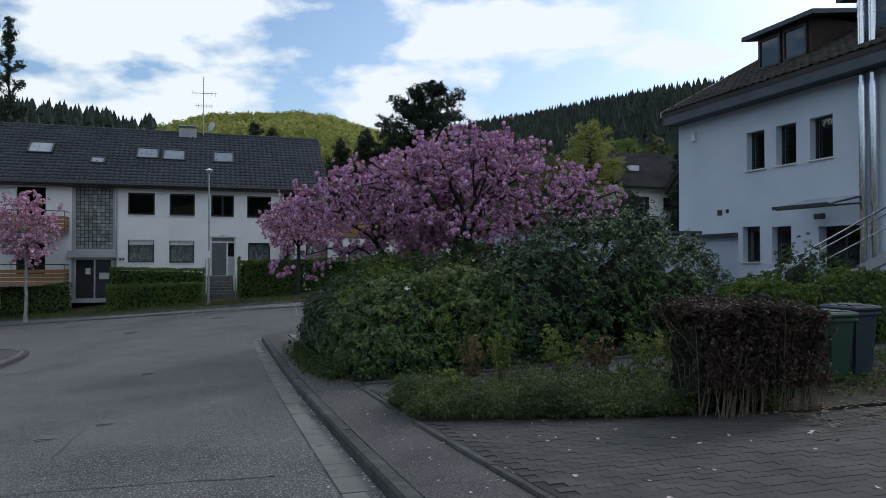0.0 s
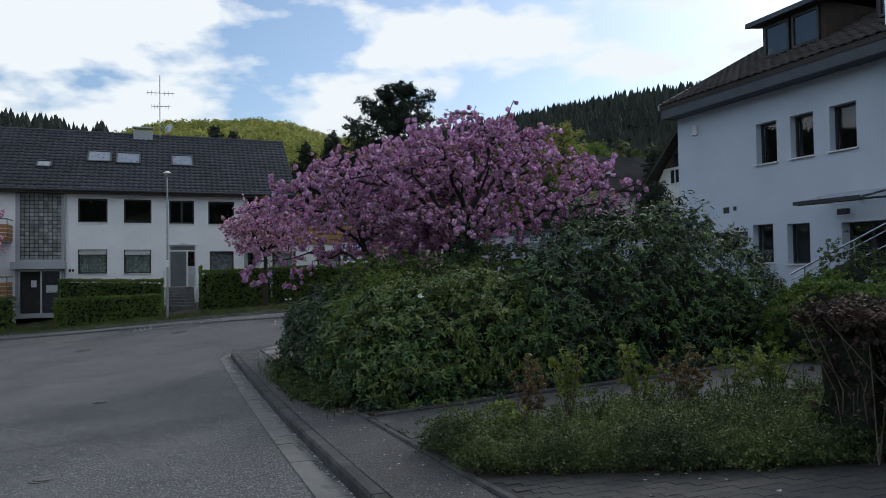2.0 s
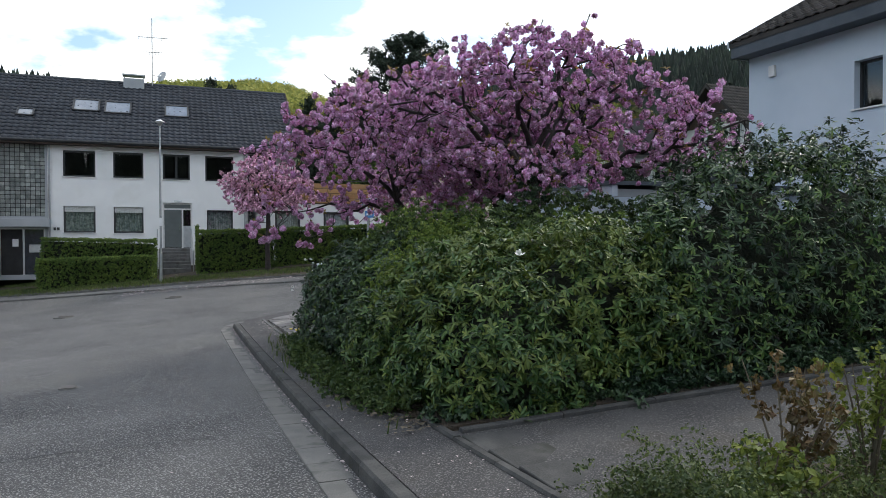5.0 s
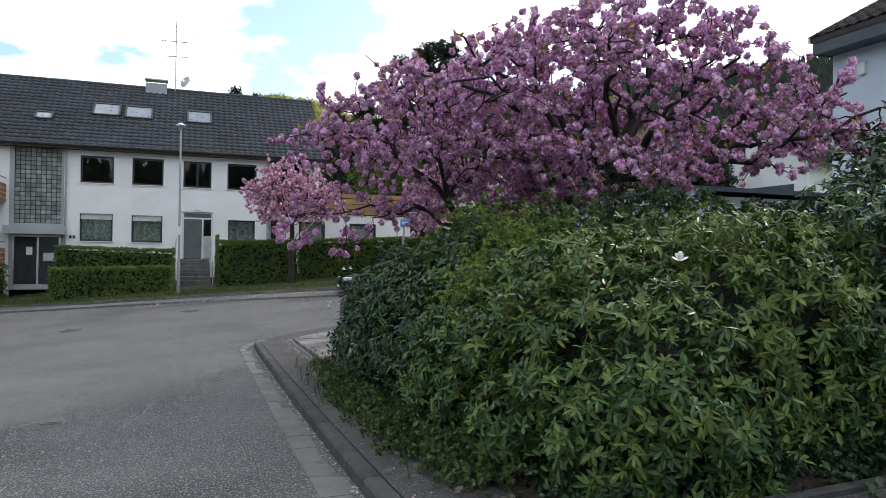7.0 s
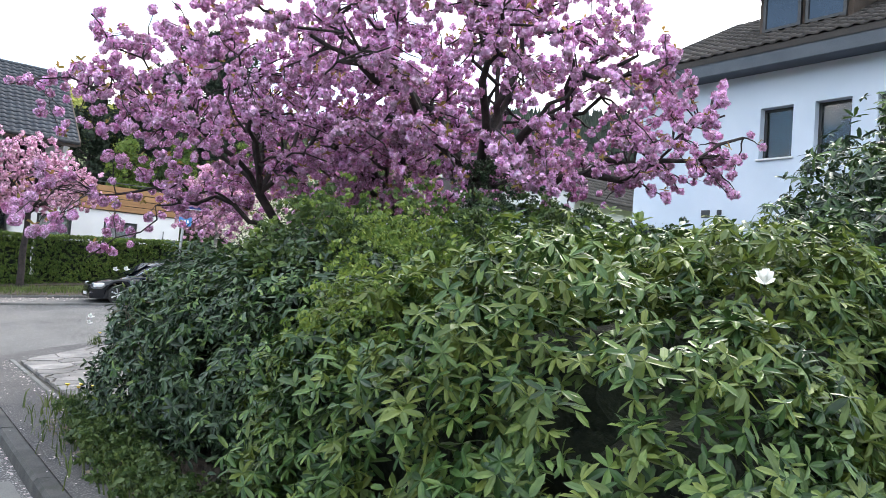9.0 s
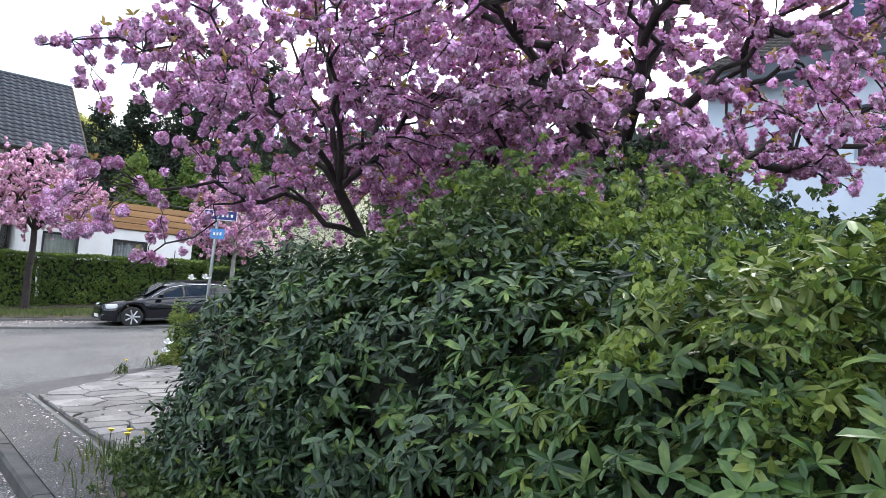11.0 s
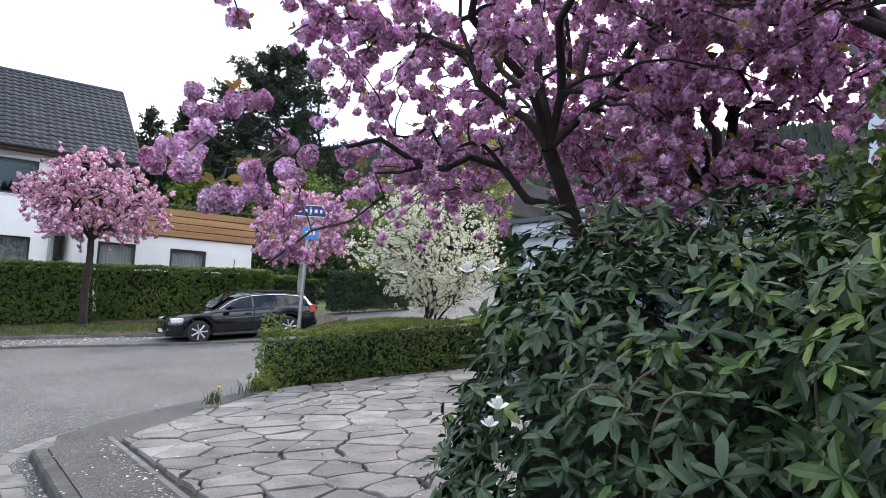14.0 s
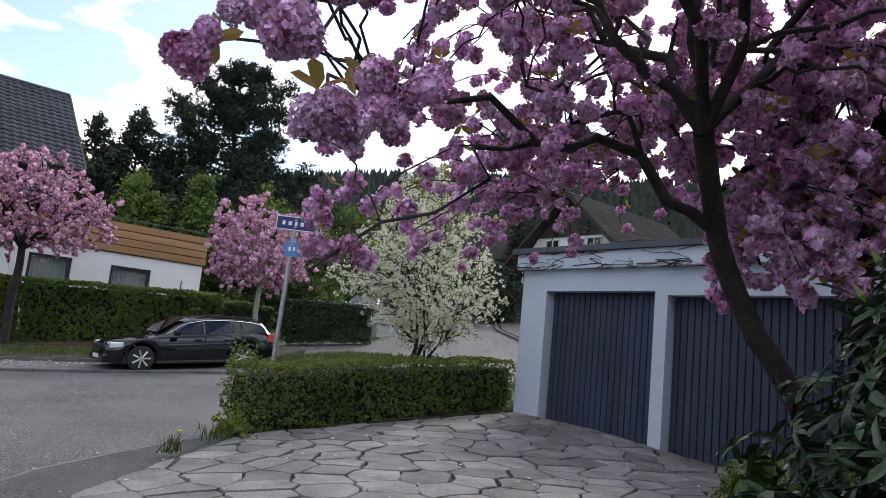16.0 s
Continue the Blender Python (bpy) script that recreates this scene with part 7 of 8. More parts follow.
# white flowering tree
PW = []
for _ in range(3):
    d = rng.normal(size=(13, 3))
    R = rotations(rng.normal(size=(13, 3)), rng.uniform(0, 6, 13))
    PW.append(scatter((np.array([(-1, -0.8, 0), (0.9, -1, 0.2), (1, 0.9, 0), (-0.8, 1, 0.3)]), np.array([(0, 1, 2), (0, 2, 3)])), 0.034 * d / np.linalg.norm(d, axis=1, keepdims=True), R, np.full(13, 0.012)))
wz = float(lie(9.0, 27.6)) + 0.05
wroot_blobs = [(9.0, 27.6, 2.35, 1.45, 1.4, 1.75), (9.0, 27.6, 3.2, 0.9, 0.9, 1.15), (9.5, 27.5, 1.7, 1.3, 1.2, 0.9), (8.4, 27.6, 1.8, 1.2, 1.2, 0.9)]
blossom_tree("blossoming_tree", (9.0, 27.6, wz), "slender tree covered in small white blossom", (9.02, 27.6, 0.55),
             [((8.2, 27.3, 2.6), 0.0), ((8.6, 27.9, 3.2), 0.0), ((9.1, 27.5, 3.8), 0.0), ((9.5, 27.7, 3.1), 0.0), ((10.0, 27.4, 2.4), 0.0), ((9.3, 28.3, 2.7), 0.0), ((8.7, 26.9, 2.3), 0.0), ((9.7, 26.9, 2.2), 0.0)],
             crown_targets(rng, wroot_blobs, 520, 0.2), rng, PW, M_BLOSSOM_WHITE, 0.055, M_BARK, spacing=0.06, size=(0.6, 1.2), leaf_mat=M_LIME, leaf_share=0.05, hang=-0.25, from_share=0.2, category="tree", spread=0.06)


# ---- larger trees behind ----
T_NEEDLE = [clump_template(rng, 22, 0.40, 0.20) for _ in range(3)]
T_LEAFY = [clump_template(rng, 20, 0.42, 0.19) for _ in range(3)]


def big_tree(name, x, y, top, label, mat, bark, layers, rng, tmpl, count, bare=0.25, size=(0.8, 1.3), trunk_r=0.22, category="tree", cone=False, irregular=0.35):
    """A tree with trunk, limbs and a crown of many small tufts; layers: (height share, radius)."""
    z0 = float(land(x, y))
    root = thing(name, (x, y, z0), label, category)
    h = top - z0
    tr = bent((x, y, z0 - 0.2), (x, y, top - 0.05 * h), rng, 9, jitter=0.008)
    v, f = tubes_arrays([(tr, np.linspace(trunk_r, 0.03, 9))], 8)
    array_mesh("trunk", v, f, bark, root, smooth=True)
    hs, rs = np.array([l[0] for l in layers]), np.array([l[1] for l in layers])
    n_limb = 46
    tips, limbs = [], []
    for k in range(n_limb):
        s = bare + (1 - bare) * (k + rng.random()) / n_limb
        r = np.interp(s, hs, rs) * rng.uniform(1 - irregular, 1.0)
        a = k * 2.4 + rng.normal(0, 0.4)
        p0 = np.array([x, y, z0 + h * (s - 0.05)])
        p1 = np.array([x + r * np.cos(a), y + r * np.sin(a), z0 + h * s + rng.normal(0, 0.12)])
        limbs.append((bent(p0, p1, rng, 5, jitter=0.05), np.linspace(0.07, 0.02, 5)))
        m = max(2, int(count / n_limb * (0.5 + r / rs.max())))
        t = rng.uniform(0.35, 1.0, m)[:, None]
        tips.append(p0 + (p1 - p0) * t + rng.normal(0, 0.22, (m, 3)) * (0.4 + 0.3 * r))
    v, f = tubes_arrays(limbs, 5)
    ob = array_mesh("limb_growth", v, f, bark, root)
    ob["kind"] = "stuff"
    tips = np.concatenate(tips)
    which = rng.integers(0, len(tmpl), len(tips))
    turn = rotations(rng.normal(size=tips.shape) * 0.6 + [0, 0, 1], rng.uniform(0, 6.28, len(tips)))
    v, f = joined([scatter(t, tips[which == k], turn[which == k], rng.uniform(*size, (which == k).sum())) for k, t in enumerate(tmpl)])
    ob = array_mesh("crown", v, f, mat, root)
    ob["kind"] = "stuff"


big_tree("pine_tree", 16.6, 55, 15.9, "tall dark pine with layered boughs", M_CONIFER, M_BARK, [(0.25, 4.6), (0.5, 5.0), (0.7, 4.3), (0.9, 2.9), (1.0, 1.0)], rng, T_NEEDLE, 3900, 0.28, size=(0.6, 1.0))
for x, y, t, r in ((10.2, 57, 11.2, 2.4), (12.4, 57.5, 12.2, 2.6), (14.2, 58, 10.5, 2.2), (20.5, 60, 12.5, 3.0)):
    big_tree("conifer", x, y, t, "dark garden conifer behind the annex", M_CONIFER, M_BARK, [(0.1, r), (0.4, r), (0.8, 0.6 * r), (1.0, 0.2)], rng, T_NEEDLE, 650, 0.08)
big_tree("spruce_tree", -16.5, 72, 23.5, "narrow dark spruce behind the roof", M_CONIFER, M_BARK, [(0.1, 3.2), (0.5, 2.2), (0.8, 1.2), (1.0, 0.1)], rng, T_NEEDLE, 800, 0.08, irregular=0.15)
for x, y, t in ((4.2, 66, 14.2), (5.6, 66, 13.7)):
    big_tree("cypress", x, y, t, "dark columnar cypress behind the roof", M_CONIFER, M_BARK, [(0.05, 1.2), (0.6, 1.2), (0.9, 0.8), (1.0, 0.2)], rng, T_NEEDLE, 300, 0.05)
big_tree("willow_tree", 31.5, 55, 13.8, "light green willow in fresh leaf", M_WILLOW, M_BARK, [(0.2, 2.6), (0.5, 3.2), (0.8, 2.6), (1.0, 1.0)], rng, T_LEAFY, 1300, 0.2, size=(0.5, 0.85), irregular=0.25)
big_tree("birch_tree", 22.5, 66, 15.0, "yellow-green tree in spring leaf", M_LIME, M_BARK, [(0.2, 3.0), (0.5, 3.6), (0.8, 2.6), (1.0, 0.8)], rng, T_LEAFY, 700, 0.2)
big_tree("garden_tree", 45.0, 70, 15.5, "bright green garden tree", M_LIME, M_BARK, [(0.2, 3.0), (0.5, 3.4), (0.8, 2.6), (1.0, 0.8)], rng, T_LEAFY, 600, 0.2)
for x, y, t, m in ((37.5, 50.5, 8.4, M_CONIFER), (33.4, 52.0, 7.2, M_CONIFER), (30.5, 50, 6.0, M_SHRUB), (42.5, 57, 12.5, M_CONIFER)):
    big_tree("garden_tree", x, y, t, "dark garden tree between the houses", m, M_BARK, [(0.05, 1.4), (0.4, 1.7), (0.8, 1.1), (1.0, 0.3)], rng, T_LEAFY, 420, 0.05)
for x, y, t, m, r in ((10.6, 49.8, 7.2, M_LIME, 1.3), (12.3, 50.5, 6.6, M_SHRUB, 1.2), (13.2, 49.5, 7.8, M_HEDGE, 0.9), (13.6, 45.5, 4.8, M_SHRUB, 1.7), (15.8, 46.5, 5.6, M_SHRUB, 2.0), (18.5, 48, 6.4, M_HEDGE, 2.2), (21.5, 52, 8.6, M_SHRUB, 2.6), (25, 55, 9.4, M_HEDGE, 2.8), (17, 51, 8.2, M_HEDGE, 2.2), (28, 52, 8.6, M_SHRUB, 2.4), (30, 46.5, 6.0, M_CONIFER, 1.6), (26.5, 49.5, 6.8, M_CONIFER, 1.8)):
    big_tree("garden_shrub", x, y, t, "spring-green shrub in the garden behind", m, M_BARK, [(0.02, r), (0.5, r), (0.85, 0.7 * r), (1.0, 0.2)], rng, T_LEAFY, 420, 0.03, category="shrub")

# ---- wooded hills ----
def conifer_template(rng):
    vs, fs = [], []
    for z0, z1, r in ((0.06, 0.42, 0.20), (0.24, 0.60, 0.185), (0.42, 0.76, 0.15), (0.58, 0.88, 0.11), (0.74, 1.0, 0.07)):
        b = len(vs)
        for k in range(7):
            a = 2 * math.pi * (k + rng.random() * 0.6) / 7
            q = r * rng.uniform(0.7, 1.2)
            vs.append((q * math.cos(a), q * math.sin(a), z0 + rng.uniform(-0.03, 0.03)))
        vs.append((rng.normal(0, 0.012), rng.normal(0, 0.012), z1))
        fs += [(b + k, b + (k + 1) % 7, b + 7) for k in range(7)]
    return np.array(vs), np.array(fs)


def wood(name, bearings, share, count, tmpl, mat, label, height, rng, spread=1.0):
    b = rng.uniform(*bearings, count)
    R = np.interp(b, [k[0] for k in RIDGE], [k[2] for k in RIDGE])
    r = R * rng.uniform(*share, count)
    x, y = 0.5 + r * np.sin(np.radians(b)), 1.8 + r * np.cos(np.radians(b))
    pos = np.column_stack([x, y, land(x, y) - 1.0])
    hh = height * rng.uniform(0.65, 1.15, count)
    up = np.tile([0, 0, 1.0], (count, 1)) + rng.normal(0, 0.02, (count, 3))
    turn = rotations(up, rng.uniform(0, 6.28, count))
    which = rng.integers(0, len(tmpl), count)
    sz = np.column_stack([hh * spread, hh * spread, hh])
    v, f = joined([scatter(t, pos[which == k], turn[which == k], sz[which == k]) for k, t in enumerate(tmpl)])
    return tagged(array_mesh(name, v, f, mat), label, "wood", kind="stuff")


TC = [conifer_template(rng) for _ in range(4)]


def broad_template(rng):
    pairs = []
    for k in range(130):
        d = rng.normal(size=3)
        d /= np.linalg.norm(d)
        c = np.array([0, 0, 0.6]) + d * np.array([0.34, 0.34, 0.38]) * rng.uniform(0.6, 1)
        R = rotations(np.array([d + 0.5 * rng.normal(size=3)]), rng.uniform(0, 6.28, 1))[0]
        s = rng.uniform(0.04, 0.075)
        q = np.array([(-s, -s * 0.7, 0), (s, -s * 0.8, 0.02), (0, s, 0)])
        pairs.append((q @ R.T + c, np.array([(0, 1, 2)])))
    return joined(pairs)


TB_ = [broad_template(rng) for _ in range(4)]
wood("fir_wood", (17, 62), (0.42, 1.04), 7600, TC, M_SPRUCE_FAR, "dark fir wood on the steep hillside", 9, rng, 1.0)
wood("fir_wood", (62, 100), (0.6, 1.04), 900, TC, M_SPRUCE_FAR, "dark fir wood behind the white house", 12, rng, 1.2)
wood("fir_wood", (-50, 17), (0.90, 1.03), 3000, TC, M_SPRUCE_FAR, "dark firs along the hill crest", 9, rng, 1.1)
wood("fir_wood", (-50, -4), (0.5, 0.95), 2000, TC, M_SPRUCE_FAR, "dark fir wood on the hillside", 13, rng, 1.2)
wood("broadleaf_wood", (-6, 19), (0.45, 0.86), 1600, TB_, M_DECID_FAR, "broadleaf wood in yellow-green spring leaf, lightened to look sunlit", 9, rng)
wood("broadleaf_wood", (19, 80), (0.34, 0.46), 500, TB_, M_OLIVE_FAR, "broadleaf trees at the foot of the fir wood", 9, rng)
wood("fir_wood", (100, 310), (0.6, 1.04), 1500, TC, M_SPRUCE_FAR, "dark fir wood on the hills around", 17, rng)

# ---- street furniture ----
lx, ly = 0.4, 40.35
lz = float(lie(lx, ly)) + 0.1
lamp = thing("street_lamp", (lx, ly, lz), "slim grey street lamp on the verge", "street lamp")
part("pole", tube(bmesh.new(), [(lx, ly, lz - 0.2), (lx, ly, lz + 1.3), (lx, ly, lz + 1.32), (lx, ly, 6.4)], [0.07, 0.065, 0.05, 0.038], 12), M_METAL, lamp)
part("base_sleeve", tube(bmesh.new(), [(lx, ly, lz - 0.1), (lx, ly, lz + 0.35)], 0.085, 12), M_METAL, lamp)
part("neck", tube(bmesh.new(), [(lx, ly, 6.38), (lx, ly, 6.5)], [0.06, 0.11], 16), M_METAL, lamp)
part("shade", tube(bmesh.new(), [(lx, ly, 6.5), (lx, ly, 6.56), (lx, ly, 6.66)], [0.12, 0.22, 0.06], 16), M_LIGHT, lamp, "pale domed lamp head")
part("pole_sticker", boxed(lx - 0.07, ly - 0.075, 2.0, lx + 0.07, ly - 0.06, 2.35), M_SIGN_WHITE, lamp)

# street sign on a leaning post
sx, sy = 6.15, 27.15
sz0 = float(lie(sx, sy)) + 0.1
sign = thing("street_sign", (sx, sy, sz0), "dark blue street name sign on a steel post", "street sign")
part("post", tube(bmesh.new(), [(sx - 0.1, sy, sz0 - 0.3), (sx + 0.0, sy, 2.62)], 0.03, 10), M_METAL, sign)


def plate(bm, cx, cz, w, h, y0, y1, yaw, tilt=0.0, off=(0, 0)):
    r = bmesh.ops.create_cube(bm, size=1.0)
    vs = r["verts"]
    bmesh.ops.scale(bm, verts=vs, vec=(w, y1 - y0, h))
    bmesh.ops.translate(bm, verts=vs, vec=(off[0], (y0 + y1) / 2, off[1]))
    bmesh.ops.rotate(bm, verts=vs, cent=(0, 0, 0), matrix=Euler((0, radians(tilt), radians(yaw))).to_matrix())
    bmesh.ops.translate(bm, verts=vs, vec=(cx, sy - 0.06, cz))
    return bm


YAW = -32
name_plate = part("name_plate", plate(bmesh.new(), sx + 0.03, 2.55, 0.64, 0.20, -0.01, 0.01, YAW), M_SIGN_BLUE, sign, "dark blue enamel name plate")
rim = bmesh.new()
for o, w, h in (((0, 0.093), 0.64, 0.012), ((0, -0.093), 0.64, 0.012), ((0.314, 0), 0.012, 0.2), ((-0.314, 0), 0.012, 0.2)):
    plate(rim, sx + 0.03, 2.55, w, h, -0.016, -0.011, YAW, off=o)
part("white_rim", rim, M_SIGN_WHITE, name_plate)
for o, w in ((-0.215, 0.07), (-0.125, 0.08), (-0.04, 0.06), (0.045, 0.08), (0.13, 0.06), (0.215, 0.07)):
    part("lettering_bar", plate(bmesh.new(), sx + 0.03, 2.55, w * 0.62, 0.058, -0.013, -0.0105, YAW, off=(o, 0.0)), M_SIGN_WHITE, name_plate)
small = part("direction_plate", plate(bmesh.new(), sx + 0.0, 2.18, 0.27, 0.20, -0.01, 0.01, YAW), M_SIGN_LIGHT, sign, "small light blue plate")
for o in (-0.06, 0.0, 0.06):
    part("lettering_bar", plate(bmesh.new(), sx + 0.0, 2.18, 0.035, 0.06, -0.016, -0.011, YAW, off=(o, 0.0)), M_SIGN_WHITE, small)
for zz in (2.5, 2.6, 2.14, 2.24):
    part("clamp", tube(bmesh.new(), [(sx - 0.02, sy - 0.06, zz), (sx - 0.02, sy + 0.05, zz)], 0.018, 8), M_METAL, sign)


# ---- wheelie bins ----
def bin_thing(x, y, mat, label, h=1.08, turn=0.0):
    z = float(lie(x, y)) + 0.09
    root = thing("wheelie_bin", (x, y, z), label, "bin", "bins beside the hedge")
    bm = bmesh.new()
    r0, r1 = 0.16, 0.20
    lo = [bm.verts.new((x + a * r0, y + b * r0 * 1.1, z + 0.06)) for a, b in ((-1, -1), (1, -1), (1, 1), (-1, 1))]
    hi = [bm.verts.new((x + a * r1, y + b * r1 * 1.15, z + h - 0.1)) for a, b in ((-1, -1), (1, -1), (1, 1), (-1, 1))]
    bm.faces.new(lo[::-1])
    bm.faces.new(hi)
    for k in range(4):
        bm.faces.new((lo[k], lo[(k + 1) % 4], hi[(k + 1) % 4], hi[k]))
    bmesh.ops.bevel(bm, geom=bm.edges[:], offset=0.035, segments=2, affect="EDGES")
    part("body", bm, mat, root)
    part("rim", boxed(x - 0.22, y - 0.25, z + h - 0.14, x + 0.22, y + 0.25, z + h - 0.09, bevel=0.015), mat, root)
    lid = boxed(x - 0.225, y - 0.26, z + h - 0.088, x + 0.225, y + 0.26, z + h - 0.02, bevel=0.025)
    lid_ob = part("lid", lid, mat, root)
    for k in (-1, 0, 1):
        part("lid_ridge", boxed(x - 0.18, y + k * 0.14 - 0.03, z + h - 0.022, x + 0.18, y + k * 0.14 + 0.03, z + h - 0.005, bevel=0.008), mat, lid_ob)
    part("grip", tube(bmesh.new(), [(x - 0.17, y + 0.29, z + h - 0.1), (x + 0.17, y + 0.29, z + h - 0.1)], 0.018, 8), mat, root)
    for s in (-1, 1):
        part("wheel", tube(bmesh.new(), [(x + s * 0.15, y + 0.18, z + 0.08), (x + s * 0.2, y + 0.18, z + 0.08)], 0.08, 14), M_RUBBER, root)


bin_thing(7.36, 8.2, M_BIN_GREEN, "dark green plastic wheelie bin", 0.88)
bin_thing(7.83, 8.3, M_BIN_GREY, "blue-grey plastic wheelie bin", 0.92)

# garden chair on the terrace
gc = thing("garden_chair", (13.6, 16.2, 0.95), "black garden chair on the terrace", "chair")
gz0 = float(lie(13.6, 16.2)) + 0.13
part("seat", boxed(13.3, 15.95, gz0 + 0.42, 13.85, 16.5, gz0 + 0.47, bevel=0.01), M_PLASTIC, gc)
part("backrest", boxed(13.3, 16.46, gz0 + 0.47, 13.85, 16.52, gz0 + 0.95, bevel=0.02), M_PLASTIC, gc)
for a, b in ((13.33, 15.98), (13.82, 15.98), (13.33, 16.47), (13.82, 16.47)):
    part("leg", tube(bmesh.new(), [(a, b, gz0 - 0.05), (a, b, gz0 + 0.43)], 0.015, 6), M_PLASTIC, gc)
for a in (13.31, 13.84):
    part("armrest", tube(bmesh.new(), [(a, 15.98, gz0 + 0.43), (a, 15.98, gz0 + 0.66), (a, 16.5, gz0 + 0.68)], 0.016, 6), M_PLASTIC, gc)

# grey cable cabinet
cb = thing("cable_cabinet", (19.0, 42.2, float(lie(19, 42.2))), "grey cable cabinet beside the side street", "cabinet")
bz0 = float(lie(19, 42.2))
part("body", boxed(18.5, 42.0, bz0 - 0.1, 19.6, 42.4, bz0 + 1.15, bevel=0.015), M_BOX, cb)
part("roof_cap", boxed(18.45, 41.95, bz0 + 1.15, 19.65, 42.45, bz0 + 1.22, bevel=0.015), M_BOX, cb)
part("door", boxed(18.56, 41.97, bz0 + 0.15, 19.02, 41.998, bz0 + 1.1, bevel=0.006), M_BOX, cb)
part("door", boxed(19.06, 41.97, bz0 + 0.15, 19.54, 41.998, bz0 + 1.1, bevel=0.006), M_BOX, cb)


# ---- cars ----
def estate_car(name, at, yaw, paint, label, length=4.58, width=1.77):
    """An estate car built nose towards -x, then turned and set down."""
    root = thing(name, (0, 0, 0), label, "car")
    hw = width / 2
    xs = np.linspace(0, length, 47)
    low = np.interp(xs, [0, 0.12, 0.5, 4.0, 4.45, 4.58], [0.36, 0.22, 0.20, 0.22, 0.30, 0.42])
    belt = np.interp(xs, [0, 0.05, 0.25, 0.7, 1.25, 1.5, 2.2, 3.3, 4.2, 4.5, 4.58], [0.58, 0.68, 0.76, 0.83, 0.90, 0.92, 0.94, 0.97, 1.0, 1.0, 0.92])
    half = np.interp(xs, [0, 0.06, 0.25, 0.6, 1.2, 3.6, 4.3, 4.52, 4.58], [0.60, 0.70, 0.80, 0.86, 0.885, 0.885, 0.84, 0.77, 0.72]) * hw / 0.885
    wheels = (0.86, 3.62)
    wr = 0.345

    def section(k):
        x, b, l, w = xs[k], belt[k], low[k], half[k]
        for c in wheels:
            d = abs(x - c)
            if d < wr + 0.06:
                l = max(l, 0.33 + math.sqrt(max(0, (wr + 0.06) ** 2 - d * d)))
        m = l + (b - l) * 0.55
        return [(x, -w * 0.93, l), (x, -w, min(m, max(l + 0.01, 0.5))), (x, -w * 0.985, m + 0.06), (x, -w * 0.93, b), (x, -w * 0.5, b + 0.035), (x, 0, b + 0.045),
                (x, w * 0.5, b + 0.035), (x, w * 0.93, b), (x, w * 0.985, m + 0.06), (x, w, min(m, max(l + 0.01, 0.5))), (x, w * 0.93, l)]

    def loft(secs, name_, mat, parent, label_="", close=True, smooth=True):
        n = len(secs[0])
        v = np.array([p for s in secs for p in s], float)
        bm = bmesh.new()
        vs = [bm.verts.new(p) for p in v]
        for a in range(len(secs) - 1):
            for k in range(n - 1):
                try:
                    bm.faces.new((vs[a * n + k], vs[a * n + k + 1], vs[(a + 1) * n + k + 1], vs[(a + 1) * n + k]))
                except ValueError:
                    pass
        if close:
            bm.faces.new(vs[:n][::-1])
            bm.faces.new(vs[-n:])
        bmesh.ops.recalc_face_normals(bm, faces=bm.faces)
        return part(name_, bm, mat, parent, label_, smooth)

    body = loft([section(k) for k in range(len(xs))], "body", paint, root)
    # cabin
    cx = np.array([1.22, 1.45, 1.75, 2.05, 2.3, 2.7, 3.2, 3.7, 4.1, 4.3, 4.45, 4.54])
    ct = np.array([0.92, 1.06, 1.22, 1.34, 1.40, 1.43, 1.43, 1.41, 1.36, 1.30, 1.15, 0.98])
    cw = np.array([0.70, 0.70, 0.68, 0.645, 0.63, 0.62, 0.62, 0.61, 0.60, 0.59, 0.62, 0.66])
    cab = []
    for x, t, w in zip(cx, ct, cw):
        b = np.interp(x, xs, belt) - 0.02
        s = w * hw / 0.885
        sb = 0.80 * hw / 0.885
        t = max(t, b + 0.01)
        cab.append([(x, -sb, b), (x, -s - (sb - s) * 0.12, t - 0.10 * (t > b + 0.1)), (x, -s * 0.86, t - 0.015), (x, 0, t + 0.025), (x, s * 0.86, t - 0.015), (x, s + (sb - s) * 0.12, t - 0.10 * (t > b + 0.1)), (x, sb, b)])
    roof_ob = loft(cab, "cabin", paint, root)
    # side windows, screens
    def face(name_, pts, mat, parent, thick=0.012, label_=""):
        bm = bmesh.new()
        a = [bm.verts.new(p) for p in pts]
        bm.faces.new(a)
        bmesh.ops.solidify(bm, geom=bm.faces[:], thickness=thick)
        return part(name_, bm, mat, parent, label_)

    def side_point(x, share, s):
        b = np.interp(x, xs, belt) - 0.02
        t = np.interp(x, cx, ct)
        w = np.interp(x, cx, cw) * hw / 0.885
        sb = 0.80 * hw / 0.885
        top = (w + (sb - w) * 0.12, t - 0.10)
        y = sb + (top[0] - sb) * share + 0.014
        return (x, s * y, b + (top[1] - b) * share)

    for s in (-1, 1):
        for x0, x1, tx0, tx1 in ((1.62, 2.48, 2.08, 2.48), (2.55, 3.30, 2.55, 3.30), (3.36, 3.62, 3.36, 3.50), (3.66, 4.32, 3.56, 4.16)):
            face("side_window", [side_point(x0, 0.08, s), side_point(x1, 0.08, s), side_point(tx1, 0.97, s), side_point(tx0, 0.97, s)], M_CARGLASS, roof_ob)
        rail = [side_point(x, 1.03, s) for x in (1.62, 1.85, 2.1, 2.5, 3.0, 3.5, 3.9, 4.2, 4.36)]
        rail[0], rail[-1] = side_point(1.5, 0.75, s), side_point(4.40, 0.4, s)
